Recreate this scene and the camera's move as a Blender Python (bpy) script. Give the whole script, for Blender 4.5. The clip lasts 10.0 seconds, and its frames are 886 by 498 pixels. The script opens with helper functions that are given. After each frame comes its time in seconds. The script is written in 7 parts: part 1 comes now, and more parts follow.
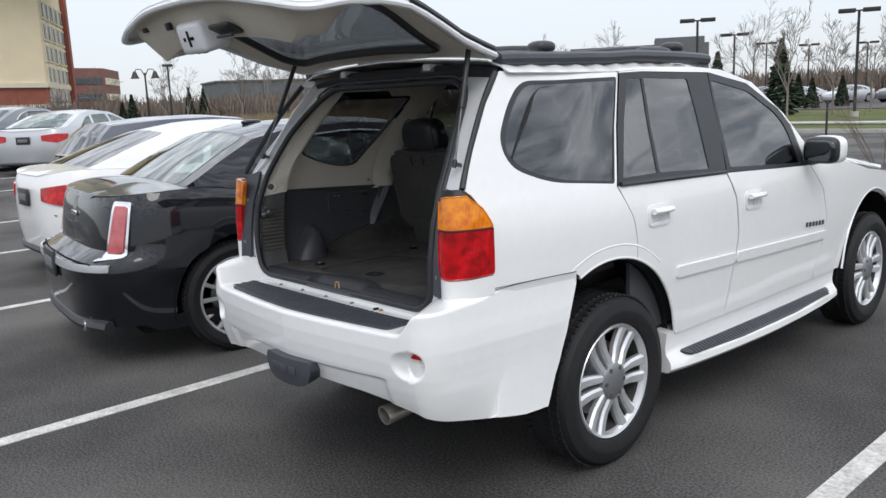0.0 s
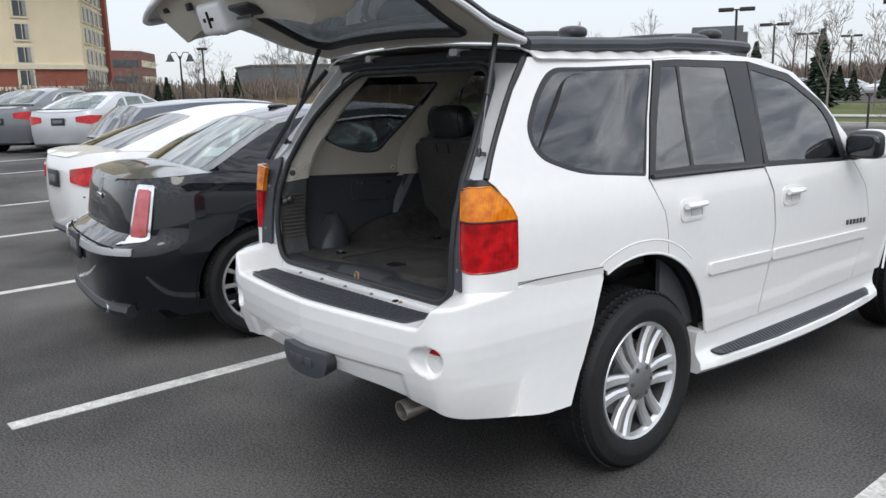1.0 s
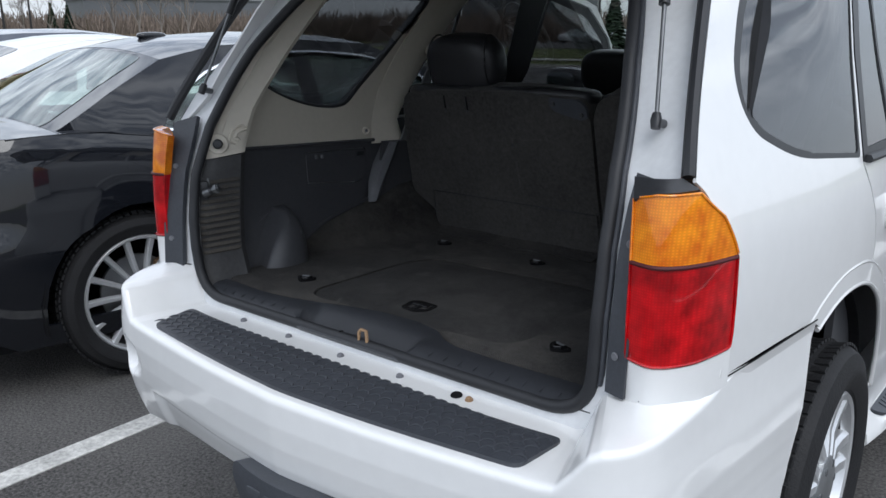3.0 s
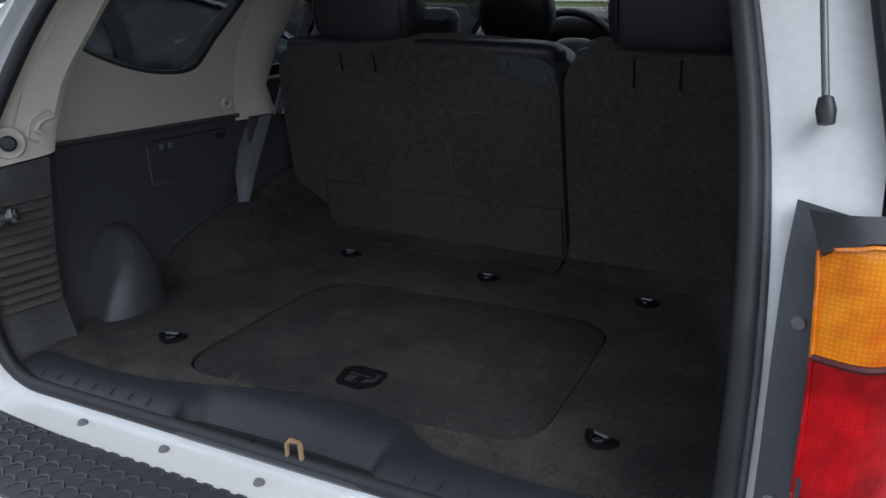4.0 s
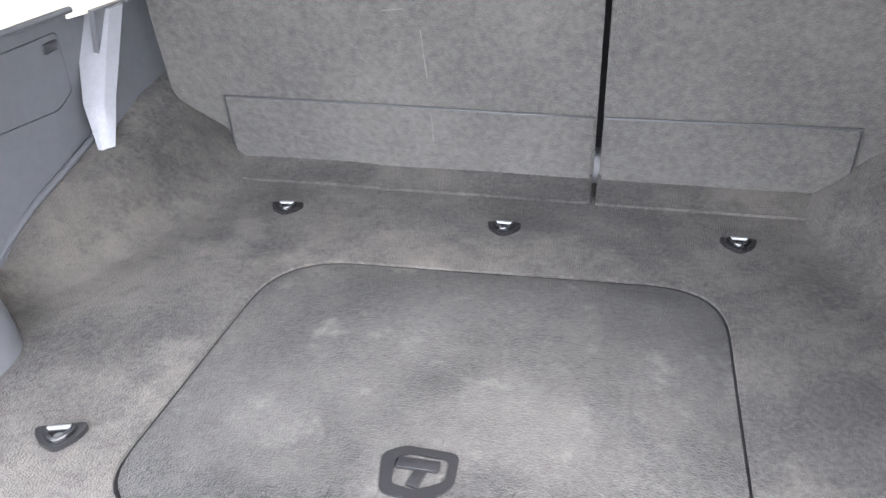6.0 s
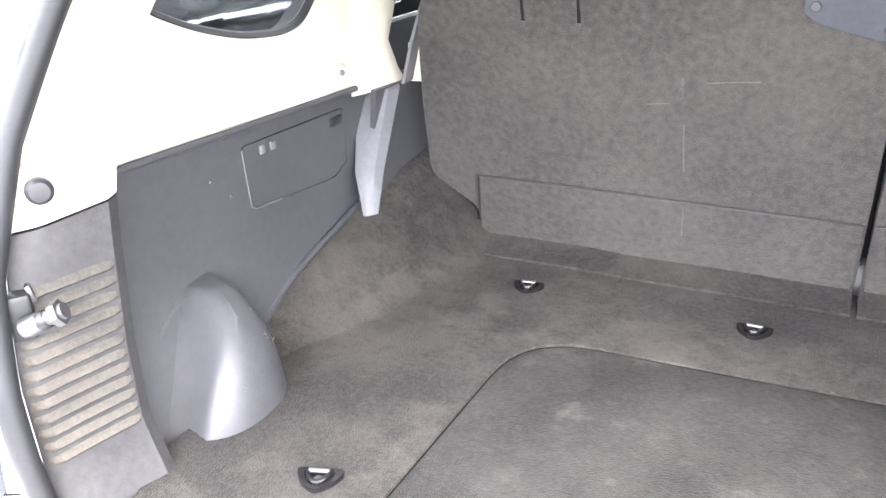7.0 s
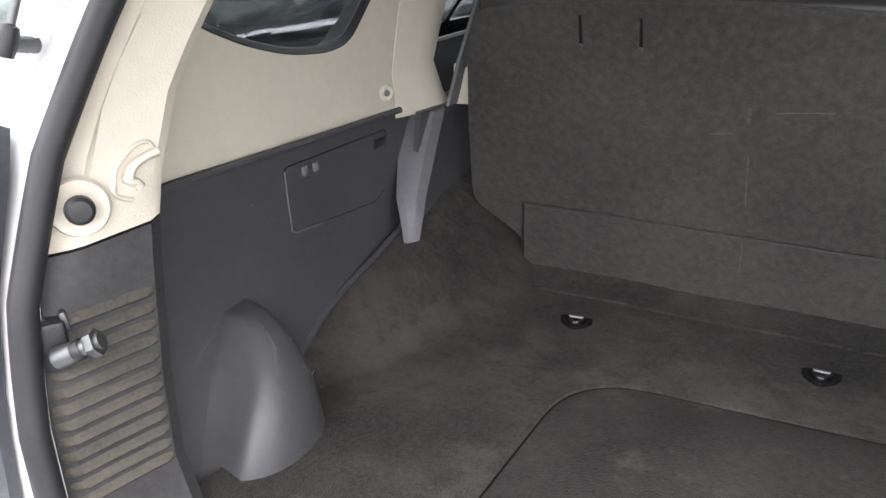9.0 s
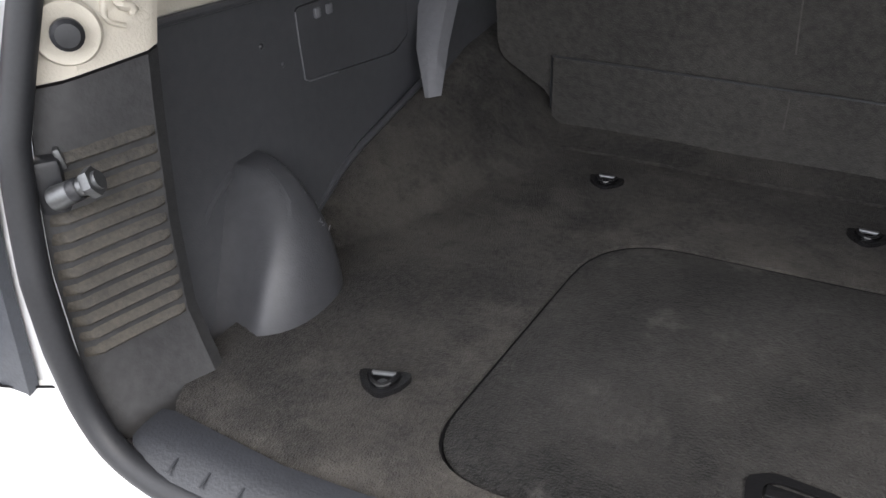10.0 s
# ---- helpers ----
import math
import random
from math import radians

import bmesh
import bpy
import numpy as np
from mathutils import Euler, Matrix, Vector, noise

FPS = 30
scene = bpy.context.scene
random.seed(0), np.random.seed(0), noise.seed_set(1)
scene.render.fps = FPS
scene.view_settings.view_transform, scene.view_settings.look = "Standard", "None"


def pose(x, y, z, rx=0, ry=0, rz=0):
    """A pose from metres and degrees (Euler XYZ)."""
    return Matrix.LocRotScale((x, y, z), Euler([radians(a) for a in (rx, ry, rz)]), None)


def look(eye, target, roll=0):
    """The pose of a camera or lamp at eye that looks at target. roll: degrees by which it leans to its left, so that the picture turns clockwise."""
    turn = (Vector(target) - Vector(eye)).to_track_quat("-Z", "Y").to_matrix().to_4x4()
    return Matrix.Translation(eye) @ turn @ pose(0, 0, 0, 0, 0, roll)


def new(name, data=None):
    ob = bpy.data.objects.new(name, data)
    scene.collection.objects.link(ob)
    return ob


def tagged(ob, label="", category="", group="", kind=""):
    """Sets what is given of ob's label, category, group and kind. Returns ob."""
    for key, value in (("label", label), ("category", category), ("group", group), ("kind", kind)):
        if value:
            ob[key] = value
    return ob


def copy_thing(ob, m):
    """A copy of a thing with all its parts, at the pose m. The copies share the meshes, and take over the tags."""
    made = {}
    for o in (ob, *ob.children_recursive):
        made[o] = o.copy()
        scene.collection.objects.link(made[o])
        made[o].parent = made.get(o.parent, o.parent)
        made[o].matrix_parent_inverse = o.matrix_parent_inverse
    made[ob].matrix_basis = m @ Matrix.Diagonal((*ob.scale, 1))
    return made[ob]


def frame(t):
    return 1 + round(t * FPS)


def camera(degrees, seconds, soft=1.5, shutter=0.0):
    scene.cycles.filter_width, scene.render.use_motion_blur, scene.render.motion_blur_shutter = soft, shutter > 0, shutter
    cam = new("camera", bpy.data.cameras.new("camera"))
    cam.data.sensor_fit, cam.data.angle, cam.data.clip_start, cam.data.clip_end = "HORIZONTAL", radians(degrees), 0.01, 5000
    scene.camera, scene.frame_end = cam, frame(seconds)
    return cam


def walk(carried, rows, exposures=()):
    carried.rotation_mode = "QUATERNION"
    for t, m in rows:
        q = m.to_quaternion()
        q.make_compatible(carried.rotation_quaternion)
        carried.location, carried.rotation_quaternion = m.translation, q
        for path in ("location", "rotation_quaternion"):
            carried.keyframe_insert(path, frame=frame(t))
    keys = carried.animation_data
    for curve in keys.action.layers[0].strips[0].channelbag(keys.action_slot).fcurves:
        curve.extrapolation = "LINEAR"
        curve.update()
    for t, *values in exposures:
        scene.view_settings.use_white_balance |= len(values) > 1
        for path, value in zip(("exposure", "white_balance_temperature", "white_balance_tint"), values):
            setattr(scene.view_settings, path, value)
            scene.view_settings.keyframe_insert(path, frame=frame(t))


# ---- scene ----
cam = camera(57.4, 10.0)
PATH = [
    (0, (2.831, -1.682, 1.577), (1.384, -0.349, 1.216), -2.4),
    (0.5, (2.914, -1.678, 1.598), (1.448, -0.366, 1.241), -2.7),
    (1, (2.774, -1.592, 1.573), (1.282, -0.318, 1.184), -1.6),
    (1.5, (2.423, -1.504, 1.556), (0.962, -0.198, 1.156), -1.0),
    (2, (2.055, -1.338, 1.521), (0.619, -0.016, 1.084), -0.4),
    (2.2, (1.909, -1.264, 1.525), (0.49, 0.075, 1.086), -0.4),
    (3.3, (1.088, -0.852, 1.502), (-0.026, 0.705, 0.925), -0.1),
    (3.5, (0.967, -0.761, 1.516), (-0.078, 0.83, 0.903), -0.1),
    (4, (0.683, -0.562, 1.495), (-0.131, 1.138, 0.827), -0.2),
    (4.5, (0.468, -0.389, 1.496), (-0.045, 1.39, 0.738), 0.5),
    (5, (0.331, -0.211, 1.485), (-0.03, 1.559, 0.628), 0.4),
    (5.2, (0.284, -0.152, 1.475), (0.031, 1.598, 0.541), 1.0),
    (6.3, (0.16, -0.089, 1.467), (-0.327, 1.544, 0.42), -2.9),
    (6.5, (0.137, -0.103, 1.474), (-0.497, 1.509, 0.475), -1.9),
    (7, (0.105, -0.134, 1.476), (-0.716, 1.478, 0.623), -2.4),
    (7.5, (0.11, -0.131, 1.512), (-0.715, 1.546, 0.802), -2.8),
    (8, (0.1, -0.139, 1.534), (-0.704, 1.589, 0.927), -2.0),
    (8.5, (0.072, -0.133, 1.507), (-0.742, 1.585, 0.886), -0.9),
    (9, (0.025, -0.104, 1.459), (-0.824, 1.521, 0.661), -1.1),
    (9.5, (-0.005, -0.088, 1.407), (-0.867, 1.416, 0.408), -1.1),
    (10, (0.002, -0.073, 1.393), (-0.833, 1.412, 0.346), -1.7),
]
EXPOSURES = [(0.0, 0.43, 6350, 10), (2.2, 0.45, 6300, 10), (3.3, 0.4, 5950, 9), (4.0, 0.5, 5950, 9), (4.5, 1.8, 5850, 8), (5.2, 3.4, 5900, 9), (6.3, 5.05, 6500, 14), (7.0, 4.75, 6650, 15), (7.5, 4.33, 6750, 14), (8.0, 3.65, 6800, 14), (9.0, 2.84, 6800, 13), (9.5, 2.44, 6750, 13), (10.0, 2.17, 6700, 12)]
walk(cam, [(t, look(eye, target, roll)) for t, eye, target, roll in PATH], EXPOSURES)

# ---- world and light ----
world = bpy.data.worlds.new("overcast_sky")
scene.world = world
world.use_nodes = True
wt = world.node_tree
wt.nodes.clear()
w_out = wt.nodes.new("ShaderNodeOutputWorld")
w_bg = wt.nodes.new("ShaderNodeBackground")
w_sky = wt.nodes.new("ShaderNodeTexSky")
w_sky.sky_type, w_sky.sun_disc = "NISHITA", False
w_sky.sun_elevation, w_sky.sun_rotation = radians(48), radians(125)
w_co = wt.nodes.new("ShaderNodeTexCoord")
w_map = wt.nodes.new("ShaderNodeMapping")
w_map.inputs["Scale"].default_value = (0.75, 0.75, 2.4)
w_noise = wt.nodes.new("ShaderNodeTexNoise")
w_noise.inputs["Scale"].default_value, w_noise.inputs["Detail"].default_value = 12.0, 8.0
w_noise.inputs["Roughness"].default_value, w_noise.inputs["Distortion"].default_value = 0.55, 0.6
w_ramp = wt.nodes.new("ShaderNodeValToRGB")
w_ramp.color_ramp.elements[0].position, w_ramp.color_ramp.elements[0].color = 0.38, (0.37, 0.39, 0.43, 1)
w_ramp.color_ramp.elements[1].position, w_ramp.color_ramp.elements[1].color = 0.64, (1.16, 1.16, 1.16, 1)
w_dim = wt.nodes.new("ShaderNodeMix")
w_dim.data_type, w_dim.blend_type = "RGBA", "MULTIPLY"
w_dim.inputs[0].default_value, w_dim.inputs[7].default_value = 1.0, (0.1, 0.1, 0.1, 1)
w_mix = wt.nodes.new("ShaderNodeMix")
w_mix.data_type = "RGBA"
w_mix.inputs[0].default_value = 0.8
wt.links.new(w_co.outputs["Generated"], w_map.inputs[0])
wt.links.new(w_map.outputs[0], w_noise.inputs["Vector"])
wt.links.new(w_noise.outputs[0], w_ramp.inputs[0])
w_low = wt.nodes.new("ShaderNodeMapRange")
w_low.inputs[1].default_value, w_low.inputs[2].default_value = 0.12, 0.24
w_haze = wt.nodes.new("ShaderNodeMix")
w_haze.data_type = "RGBA"
w_haze.inputs[6].default_value = (0.69, 0.71, 0.75, 1)
wt.links.new(w_sky.outputs[0], w_dim.inputs[6])
wt.links.new(w_dim.outputs[2], w_mix.inputs[6])
wt.links.new(w_ramp.outputs[0], w_haze.inputs[7])
wt.links.new(w_low.outputs[0], w_haze.inputs[0])
wt.links.new(w_haze.outputs[2], w_mix.inputs[7])
w_sep = wt.nodes.new("ShaderNodeSeparateXYZ")
w_up = wt.nodes.new("ShaderNodeMapRange")
w_up.inputs[1].default_value, w_up.inputs[2].default_value = 0.0, 0.9
w_up.inputs[3].default_value, w_up.inputs[4].default_value = 0.98, 2.0
w_over = wt.nodes.new("ShaderNodeVectorMath")
w_over.operation = "SCALE"
wt.links.new(w_co.outputs["Generated"], w_sep.inputs[0])
wt.links.new(w_sep.outputs[2], w_up.inputs[0])
wt.links.new(w_sep.outputs[2], w_low.inputs[0])
wt.links.new(w_mix.outputs[2], w_over.inputs[0])
wt.links.new(w_up.outputs[0], w_over.inputs["Scale"])
wt.links.new(w_over.outputs[0], w_bg.inputs[0])
w_bg.inputs[1].default_value = 0.92
wt.links.new(w_bg.outputs[0], w_out.inputs[0])

sun = new("sun", bpy.data.lights.new("sun", "SUN"))
sun.data.energy, sun.data.angle, sun.data.color = 0.75, radians(26), (1.0, 0.96, 0.9)
sun.matrix_world = look((7.0, -5.0, 9.6), (0, 0, 0))


# ---- materials ----
def mat(name, color, rough=0.5, metal=0.0, coat=0.0, vary=0.12, scale=6.0, bump=0.0, bump_scale=200.0, fine=None, ior=1.5, spec=0.5, color2=None, sheen=0.0, island=0.0, lo=0.3, hi=0.7):
    """Principled surface: base colour varied at two scales, with a fine relief."""
    m = bpy.data.materials.new(name)
    m.use_nodes = True
    t = m.node_tree
    b = t.nodes["Principled BSDF"]
    b.inputs["Roughness"].default_value, b.inputs["Metallic"].default_value = rough, metal
    b.inputs["IOR"].default_value, b.inputs["Coat Weight"].default_value = ior, coat
    b.inputs["Specular IOR Level"].default_value = spec
    b.inputs["Coat Roughness"].default_value = 0.04
    b.inputs["Sheen Weight"].default_value = sheen
    co = t.nodes.new("ShaderNodeTexCoord")
    n1 = t.nodes.new("ShaderNodeTexNoise")
    n1.inputs["Scale"].default_value, n1.inputs["Detail"].default_value = scale, 5.0
    n2 = t.nodes.new("ShaderNodeTexNoise")
    n2.inputs["Scale"].default_value, n2.inputs["Detail"].default_value = fine or scale * 14, 3.0
    add = t.nodes.new("ShaderNodeMath")
    add.operation = "ADD"
    ramp = t.nodes.new("ShaderNodeValToRGB")
    c2 = color2 or color
    ramp.color_ramp.elements[0].position, ramp.color_ramp.elements[1].position = lo, hi
    ramp.color_ramp.elements[0].color = (*[max(0.0, c * (1 - vary)) for c in color], 1)
    ramp.color_ramp.elements[1].color = (*[min(1.0, c * (1 + vary)) for c in c2], 1)
    half = t.nodes.new("ShaderNodeMath")
    half.operation, half.inputs[1].default_value = "MULTIPLY", 0.5
    t.links.new(co.outputs["Object"], n1.inputs["Vector"])
    t.links.new(co.outputs["Object"], n2.inputs["Vector"])
    t.links.new(n1.outputs[0], add.inputs[0])
    t.links.new(n2.outputs[0], add.inputs[1])
    t.links.new(add.outputs[0], half.inputs[0])
    t.links.new(half.outputs[0], ramp.inputs[0])
    last = ramp.outputs[0]
    if island:
        geo = t.nodes.new("ShaderNodeNewGeometry")
        hsv = t.nodes.new("ShaderNodeHueSaturation")
        rng = t.nodes.new("ShaderNodeMapRange")
        rng.inputs[3].default_value, rng.inputs[4].default_value = 1 - island, 1 + island
        t.links.new(geo.outputs["Random Per Island"], rng.inputs[0])
        t.links.new(rng.outputs[0], hsv.inputs["Value"])
        t.links.new(last, hsv.inputs["Color"])
        last = hsv.outputs[0]
    t.links.new(last, b.inputs["Base Color"])
    if bump:
        nb = t.nodes.new("ShaderNodeTexNoise")
        nb.inputs["Scale"].default_value, nb.inputs["Detail"].default_value = bump_scale, 3.0
        bp = t.nodes.new("ShaderNodeBump")
        bp.inputs["Strength"].default_value, bp.inputs["Distance"].default_value = bump, 0.01
        t.links.new(co.outputs["Object"], nb.inputs["Vector"])
        t.links.new(nb.outputs[0], bp.inputs["Height"])
        t.links.new(bp.outputs[0], b.inputs["Normal"])
    return m


def glass(name, color, rough=0.0):
    m = bpy.data.materials.new(name)
    m.use_nodes = True
    b = m.node_tree.nodes["Principled BSDF"]
    b.inputs["Base Color"].default_value = (*color, 1)
    b.inputs["Roughness"].default_value, b.inputs["IOR"].default_value = rough, 1.5
    b.inputs["Transmission Weight"].default_value = 1.0
    return m


def lens(name, color, deep):
    """Ribbed lamp plastic: clear coat, fine ribs; reflector light and rib shade painted as tones."""
    m = mat(name, deep, 0.22, 0.0, 1.0, 0.15, 9.0, color2=color, fine=30.0, lo=0.38, hi=0.62)
    t = m.node_tree
    b = t.nodes["Principled BSDF"]
    b.inputs["Subsurface Weight"].default_value = 0.1
    b.inputs["Specular IOR Level"].default_value = 0.1
    b.inputs["Subsurface Radius"].default_value = (0.02, 0.004, 0.002)
    w = t.nodes.new("ShaderNodeTexWave")
    w.bands_direction = "Z"
    w.inputs["Scale"].default_value = 62.0
    bp = t.nodes.new("ShaderNodeBump")
    bp.inputs["Strength"].default_value, bp.inputs["Distance"].default_value = 0.14, 0.002
    co = t.nodes["Texture Coordinate"]
    t.links.new(co.outputs["Object"], w.inputs["Vector"])
    w2 = t.nodes.new("ShaderNodeTexWave")
    w2.bands_direction = "X"
    w2.inputs["Scale"].default_value = 62.0
    both_waves = t.nodes.new("ShaderNodeMath")
    both_waves.operation = "MULTIPLY"
    t.links.new(co.outputs["Object"], w2.inputs["Vector"])
    t.links.new(w.outputs[1], both_waves.inputs[0])
    t.links.new(w2.outputs[1], both_waves.inputs[1])
    t.links.new(both_waves.outputs[0], bp.inputs["Height"])
    # shade between the ribs, put into the base colour
    grid = t.nodes.new("ShaderNodeMapRange")
    grid.inputs[3].default_value, grid.inputs[4].default_value = 0.84, 1.06
    tone = t.nodes.new("ShaderNodeVectorMath")
    tone.operation = "SCALE"
    under = b.inputs["Base Color"].links[0].from_socket
    t.links.new(both_waves.outputs[0], grid.inputs[0])
    t.links.new(under, tone.inputs[0])
    t.links.new(grid.outputs[0], tone.inputs["Scale"])
    t.links.new(tone.outputs[0], b.inputs["Base Color"])
    t.links.new(bp.outputs[0], b.inputs["Normal"])
    return m


def scuffs(m, color, scale, lo, hi, amount):
    """Blotches of another colour over a material: dust, stains, wear."""
    t = m.node_tree
    base = t.nodes["Principled BSDF"].inputs["Base Color"]
    under = base.links[0].from_socket
    n = t.nodes.new("ShaderNodeTexNoise")
    n.inputs["Scale"].default_value, n.inputs["Detail"].default_value, n.inputs["Roughness"].default_value = scale, 9.0, 0.72
    r = t.nodes.new("ShaderNodeMapRange")
    r.inputs[1].default_value, r.inputs[2].default_value = lo, hi
    r.inputs[3].default_value, r.inputs[4].default_value = 0.0, amount
    x = t.nodes.new("ShaderNodeMix")
    x.data_type = "RGBA"
    x.inputs[7].default_value = (*color, 1)
    t.links.new(t.nodes["Texture Coordinate"].outputs["Object"], n.inputs["Vector"])
    t.links.new(n.outputs[0], r.inputs[0])
    t.links.new(r.outputs[0], x.inputs[0])
    t.links.new(under, x.inputs[6])
    t.links.new(x.outputs[2], base)


WHITE = mat("white_car_paint", (0.80, 0.80, 0.79), 0.32, 0.0, 1.0, 0.025, 2.0)
WHITE_IN = mat("white_jamb_paint", (0.70, 0.71, 0.72), 0.42, 0.0, 0.4, 0.07, 5.0)
BLACKPAINT = mat("black_car_paint", (0.007, 0.008, 0.011), 0.3, 0.0, 1.0, 0.2, 3.0, spec=0.05)
SILVER = mat("silver_car_paint", (0.52, 0.53, 0.55), 0.32, 0.55, 1.0, 0.05, 3.0)
GREYBLUE = mat("dark_blue_grey_car_paint", (0.055, 0.062, 0.085), 0.28, 0.3, 1.0, 0.1, 3.0)
GREYPAINT = mat("grey_car_paint", (0.16, 0.17, 0.185), 0.3, 0.45, 1.0, 0.08, 3.0)
TINT = glass("privacy_glass", (0.13, 0.137, 0.144))
TINT.node_tree.nodes["Principled BSDF"].inputs["IOR"].default_value = 2.1
MIRROR = mat("mirror_glass", (0.10, 0.105, 0.11), 0.04, 1.0, 0, 0.02, 3.0)
CLEAR = glass("clear_glass", (0.62, 0.67, 0.65))
GREENGLASS = glass("green_tinted_glass", (0.62, 0.72, 0.68))
DASH = mat("matt_black_dashboard_plastic", (0.016, 0.016, 0.018), 0.8, 0, 0, 0.25, 8.0, 0.1, 400, spec=0.15)
SATIN = mat("satin_black_plastic", (0.022, 0.023, 0.026), 0.42, 0, 0, 0.25, 8.0, 0.05, 400)
GLOSSBLACK = mat("glossy_black_plastic", (0.010, 0.010, 0.011), 0.24, 0, 0, 0.2, 20.0, 0.03, 300)
WORN = mat("pale_worn_carpet_thread", (0.105, 0.100, 0.093), 0.95, 0, 0, 0.3, 60.0, spec=0.1)
GREYBLACK = mat("grey_black_plastic", (0.045, 0.049, 0.058), 0.5, 0, 0, 0.2, 10.0, 0.12, 350)
SILLPLASTIC = mat("charcoal_sill_plastic", (0.026, 0.028, 0.033), 0.42, 0, 0, 0.2, 10.0, 0.1, 350)
RUBBER = mat("tyre_rubber", (0.015, 0.015, 0.016), 0.62, 0, 0, 0.3, 9.0, 0.2, 160, spec=0.28)
SEAL = mat("rubber_door_seal", (0.018, 0.019, 0.022), 0.55, 0, 0, 0.2, 20.0)
DARKTRIM = mat("charcoal_trim_plastic", (0.062, 0.063, 0.069), 0.44, 0, 0, 0.15, 5.0, 0.10, 420)
DUSTY = mat("dusty_charcoal_plastic", (0.027, 0.027, 0.029), 0.55, 0, 0, 0.22, 7.0, 0.1, 300, color2=(0.038, 0.038, 0.039))
RIBDUST = mat("dusty_tan_rib_plastic", (0.033, 0.032, 0.031), 0.7, 0, 0, 0.3, 16.0, 0.15, 300, color2=(0.070, 0.062, 0.050))
GREYTRIM = mat("mid_grey_trim_plastic", (0.155, 0.157, 0.170), 0.5, 0, 0, 0.12, 9.0, 0.2, 420)
BEIGE = mat("beige_trim_plastic", (0.60, 0.555, 0.47), 0.55, 0, 0, 0.05, 4.0, 0.15, 420)
HEADLINER = mat("pale_headliner_cloth", (0.52, 0.49, 0.43), 0.9, 0, 0, 0.06, 12.0, 0.3, 500)
CARPET = mat("worn_charcoal_carpet", (0.0150, 0.0140, 0.0135), 0.95, 0, 0, 0.30, 6.0, 0.75, 420, fine=150.0, spec=0.12, color2=(0.036, 0.0335, 0.0312), sheen=0.08, lo=0.38, hi=0.62)
scuffs(CARPET, (0.098, 0.089, 0.077), 2.6, 0.46, 0.70, 0.75)
scuffs(CARPET, (0.110, 0.101, 0.090), 9.0, 0.53, 0.70, 0.48)
scuffs(CARPET, (0.009, 0.0085, 0.008), 5.0, 0.56, 0.70, 0.42)
scuffs(CARPET, (0.011, 0.0105, 0.010), 34.0, 0.54, 0.68, 0.55)
# greyer than the floor carpet, and darkened further for the weaker light on the lid
LIDCARPET = mat("brushed_shaded_lid_carpet", (0.0115, 0.0110, 0.0108), 0.95, 0, 0, 0.30, 6.0, 0.75, 420, fine=150.0, spec=0.12, color2=(0.025, 0.024, 0.0231), sheen=0.08, lo=0.38, hi=0.62)
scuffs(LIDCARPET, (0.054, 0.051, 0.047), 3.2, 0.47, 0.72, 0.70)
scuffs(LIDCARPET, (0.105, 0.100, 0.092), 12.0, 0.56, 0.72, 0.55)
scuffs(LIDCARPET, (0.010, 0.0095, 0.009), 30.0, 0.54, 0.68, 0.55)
SEATCARPET = mat("charcoal_seatback_carpet", (0.041, 0.0393, 0.0375), 0.95, 0, 0, 0.14, 3.2, 0.55, 420, fine=90.0, spec=0.1, color2=(0.072, 0.068, 0.063), sheen=0.12, lo=0.32, hi=0.68)
scuffs(SEATCARPET, (0.10, 0.096, 0.089), 7.0, 0.60, 0.78, 0.40)
scuffs(SEATCARPET, (0.030, 0.029, 0.028), 14.0, 0.58, 0.74, 0.45)
LEATHER = mat("black_leather", (0.022, 0.022, 0.025), 0.42, 0, 0, 0.2, 7.0, 0.10, 420)
CHROME = mat("chrome", (0.80, 0.81, 0.82), 0.12, 1.0, 0, 0.03, 8.0)
ALLOY = mat("polished_alloy", (0.68, 0.69, 0.70), 0.30, 0.65, 0.3, 0.06, 12.0)
EXHAUST = mat("warm_grey_exhaust_steel", (0.56, 0.52, 0.47), 0.30, 0.9, 0, 0.2, 14.0)
DULLALLOY = mat("dull_grey_alloy", (0.36, 0.37, 0.38), 0.38, 0.85, 0, 0.08, 12.0)
BARREL = mat("dusty_dark_rim_barrel", (0.085, 0.085, 0.087), 0.55, 0.5, 0, 0.25, 14.0)
ZINC = mat("zinc_plated_steel", (0.17, 0.175, 0.18), 0.46, 0.85, 0, 0.15, 30.0)
RUST = mat("rusty_steel", (0.24, 0.12, 0.05), 0.8, 0.1, 0, 0.5, 40.0, 0.4, 220, color2=(0.36, 0.24, 0.14))
# underbody steel; the same black also stands for shade in the seat slot
STEELGAPDARK = mat("dark_underbody_steel_and_gap_shade", (0.011, 0.011, 0.012), 0.85, 0, 0, 0.3, 6.0, spec=0.1)
REDLENS = lens("red_lamp_plastic", (0.60, 0.004, 0.008), (0.34, 0.001, 0.004))
AMBERLENS = lens("amber_lamp_plastic", (0.95, 0.30, 0.006), (0.78, 0.155, 0.003))
PALERED = mat("pale_red_lamp_plastic", (0.40, 0.045, 0.055), 0.25, 0, 1.0, 0.15, 12.0, color2=(0.50, 0.12, 0.13))
DEEPRED = mat("deep_red_lamp_plastic", (0.07, 0.004, 0.006), 0.6, 0, 0.0, 0.1, 9.0)
CLEARLENS = mat("clear_lamp_plastic", (0.7, 0.7, 0.69), 0.15, 0, 1.0, 0.1, 30.0)
WOOD = mat("dark_burl_wood_trim", (0.045, 0.018, 0.011), 0.25, 0, 0.8, 0.5, 18.0)
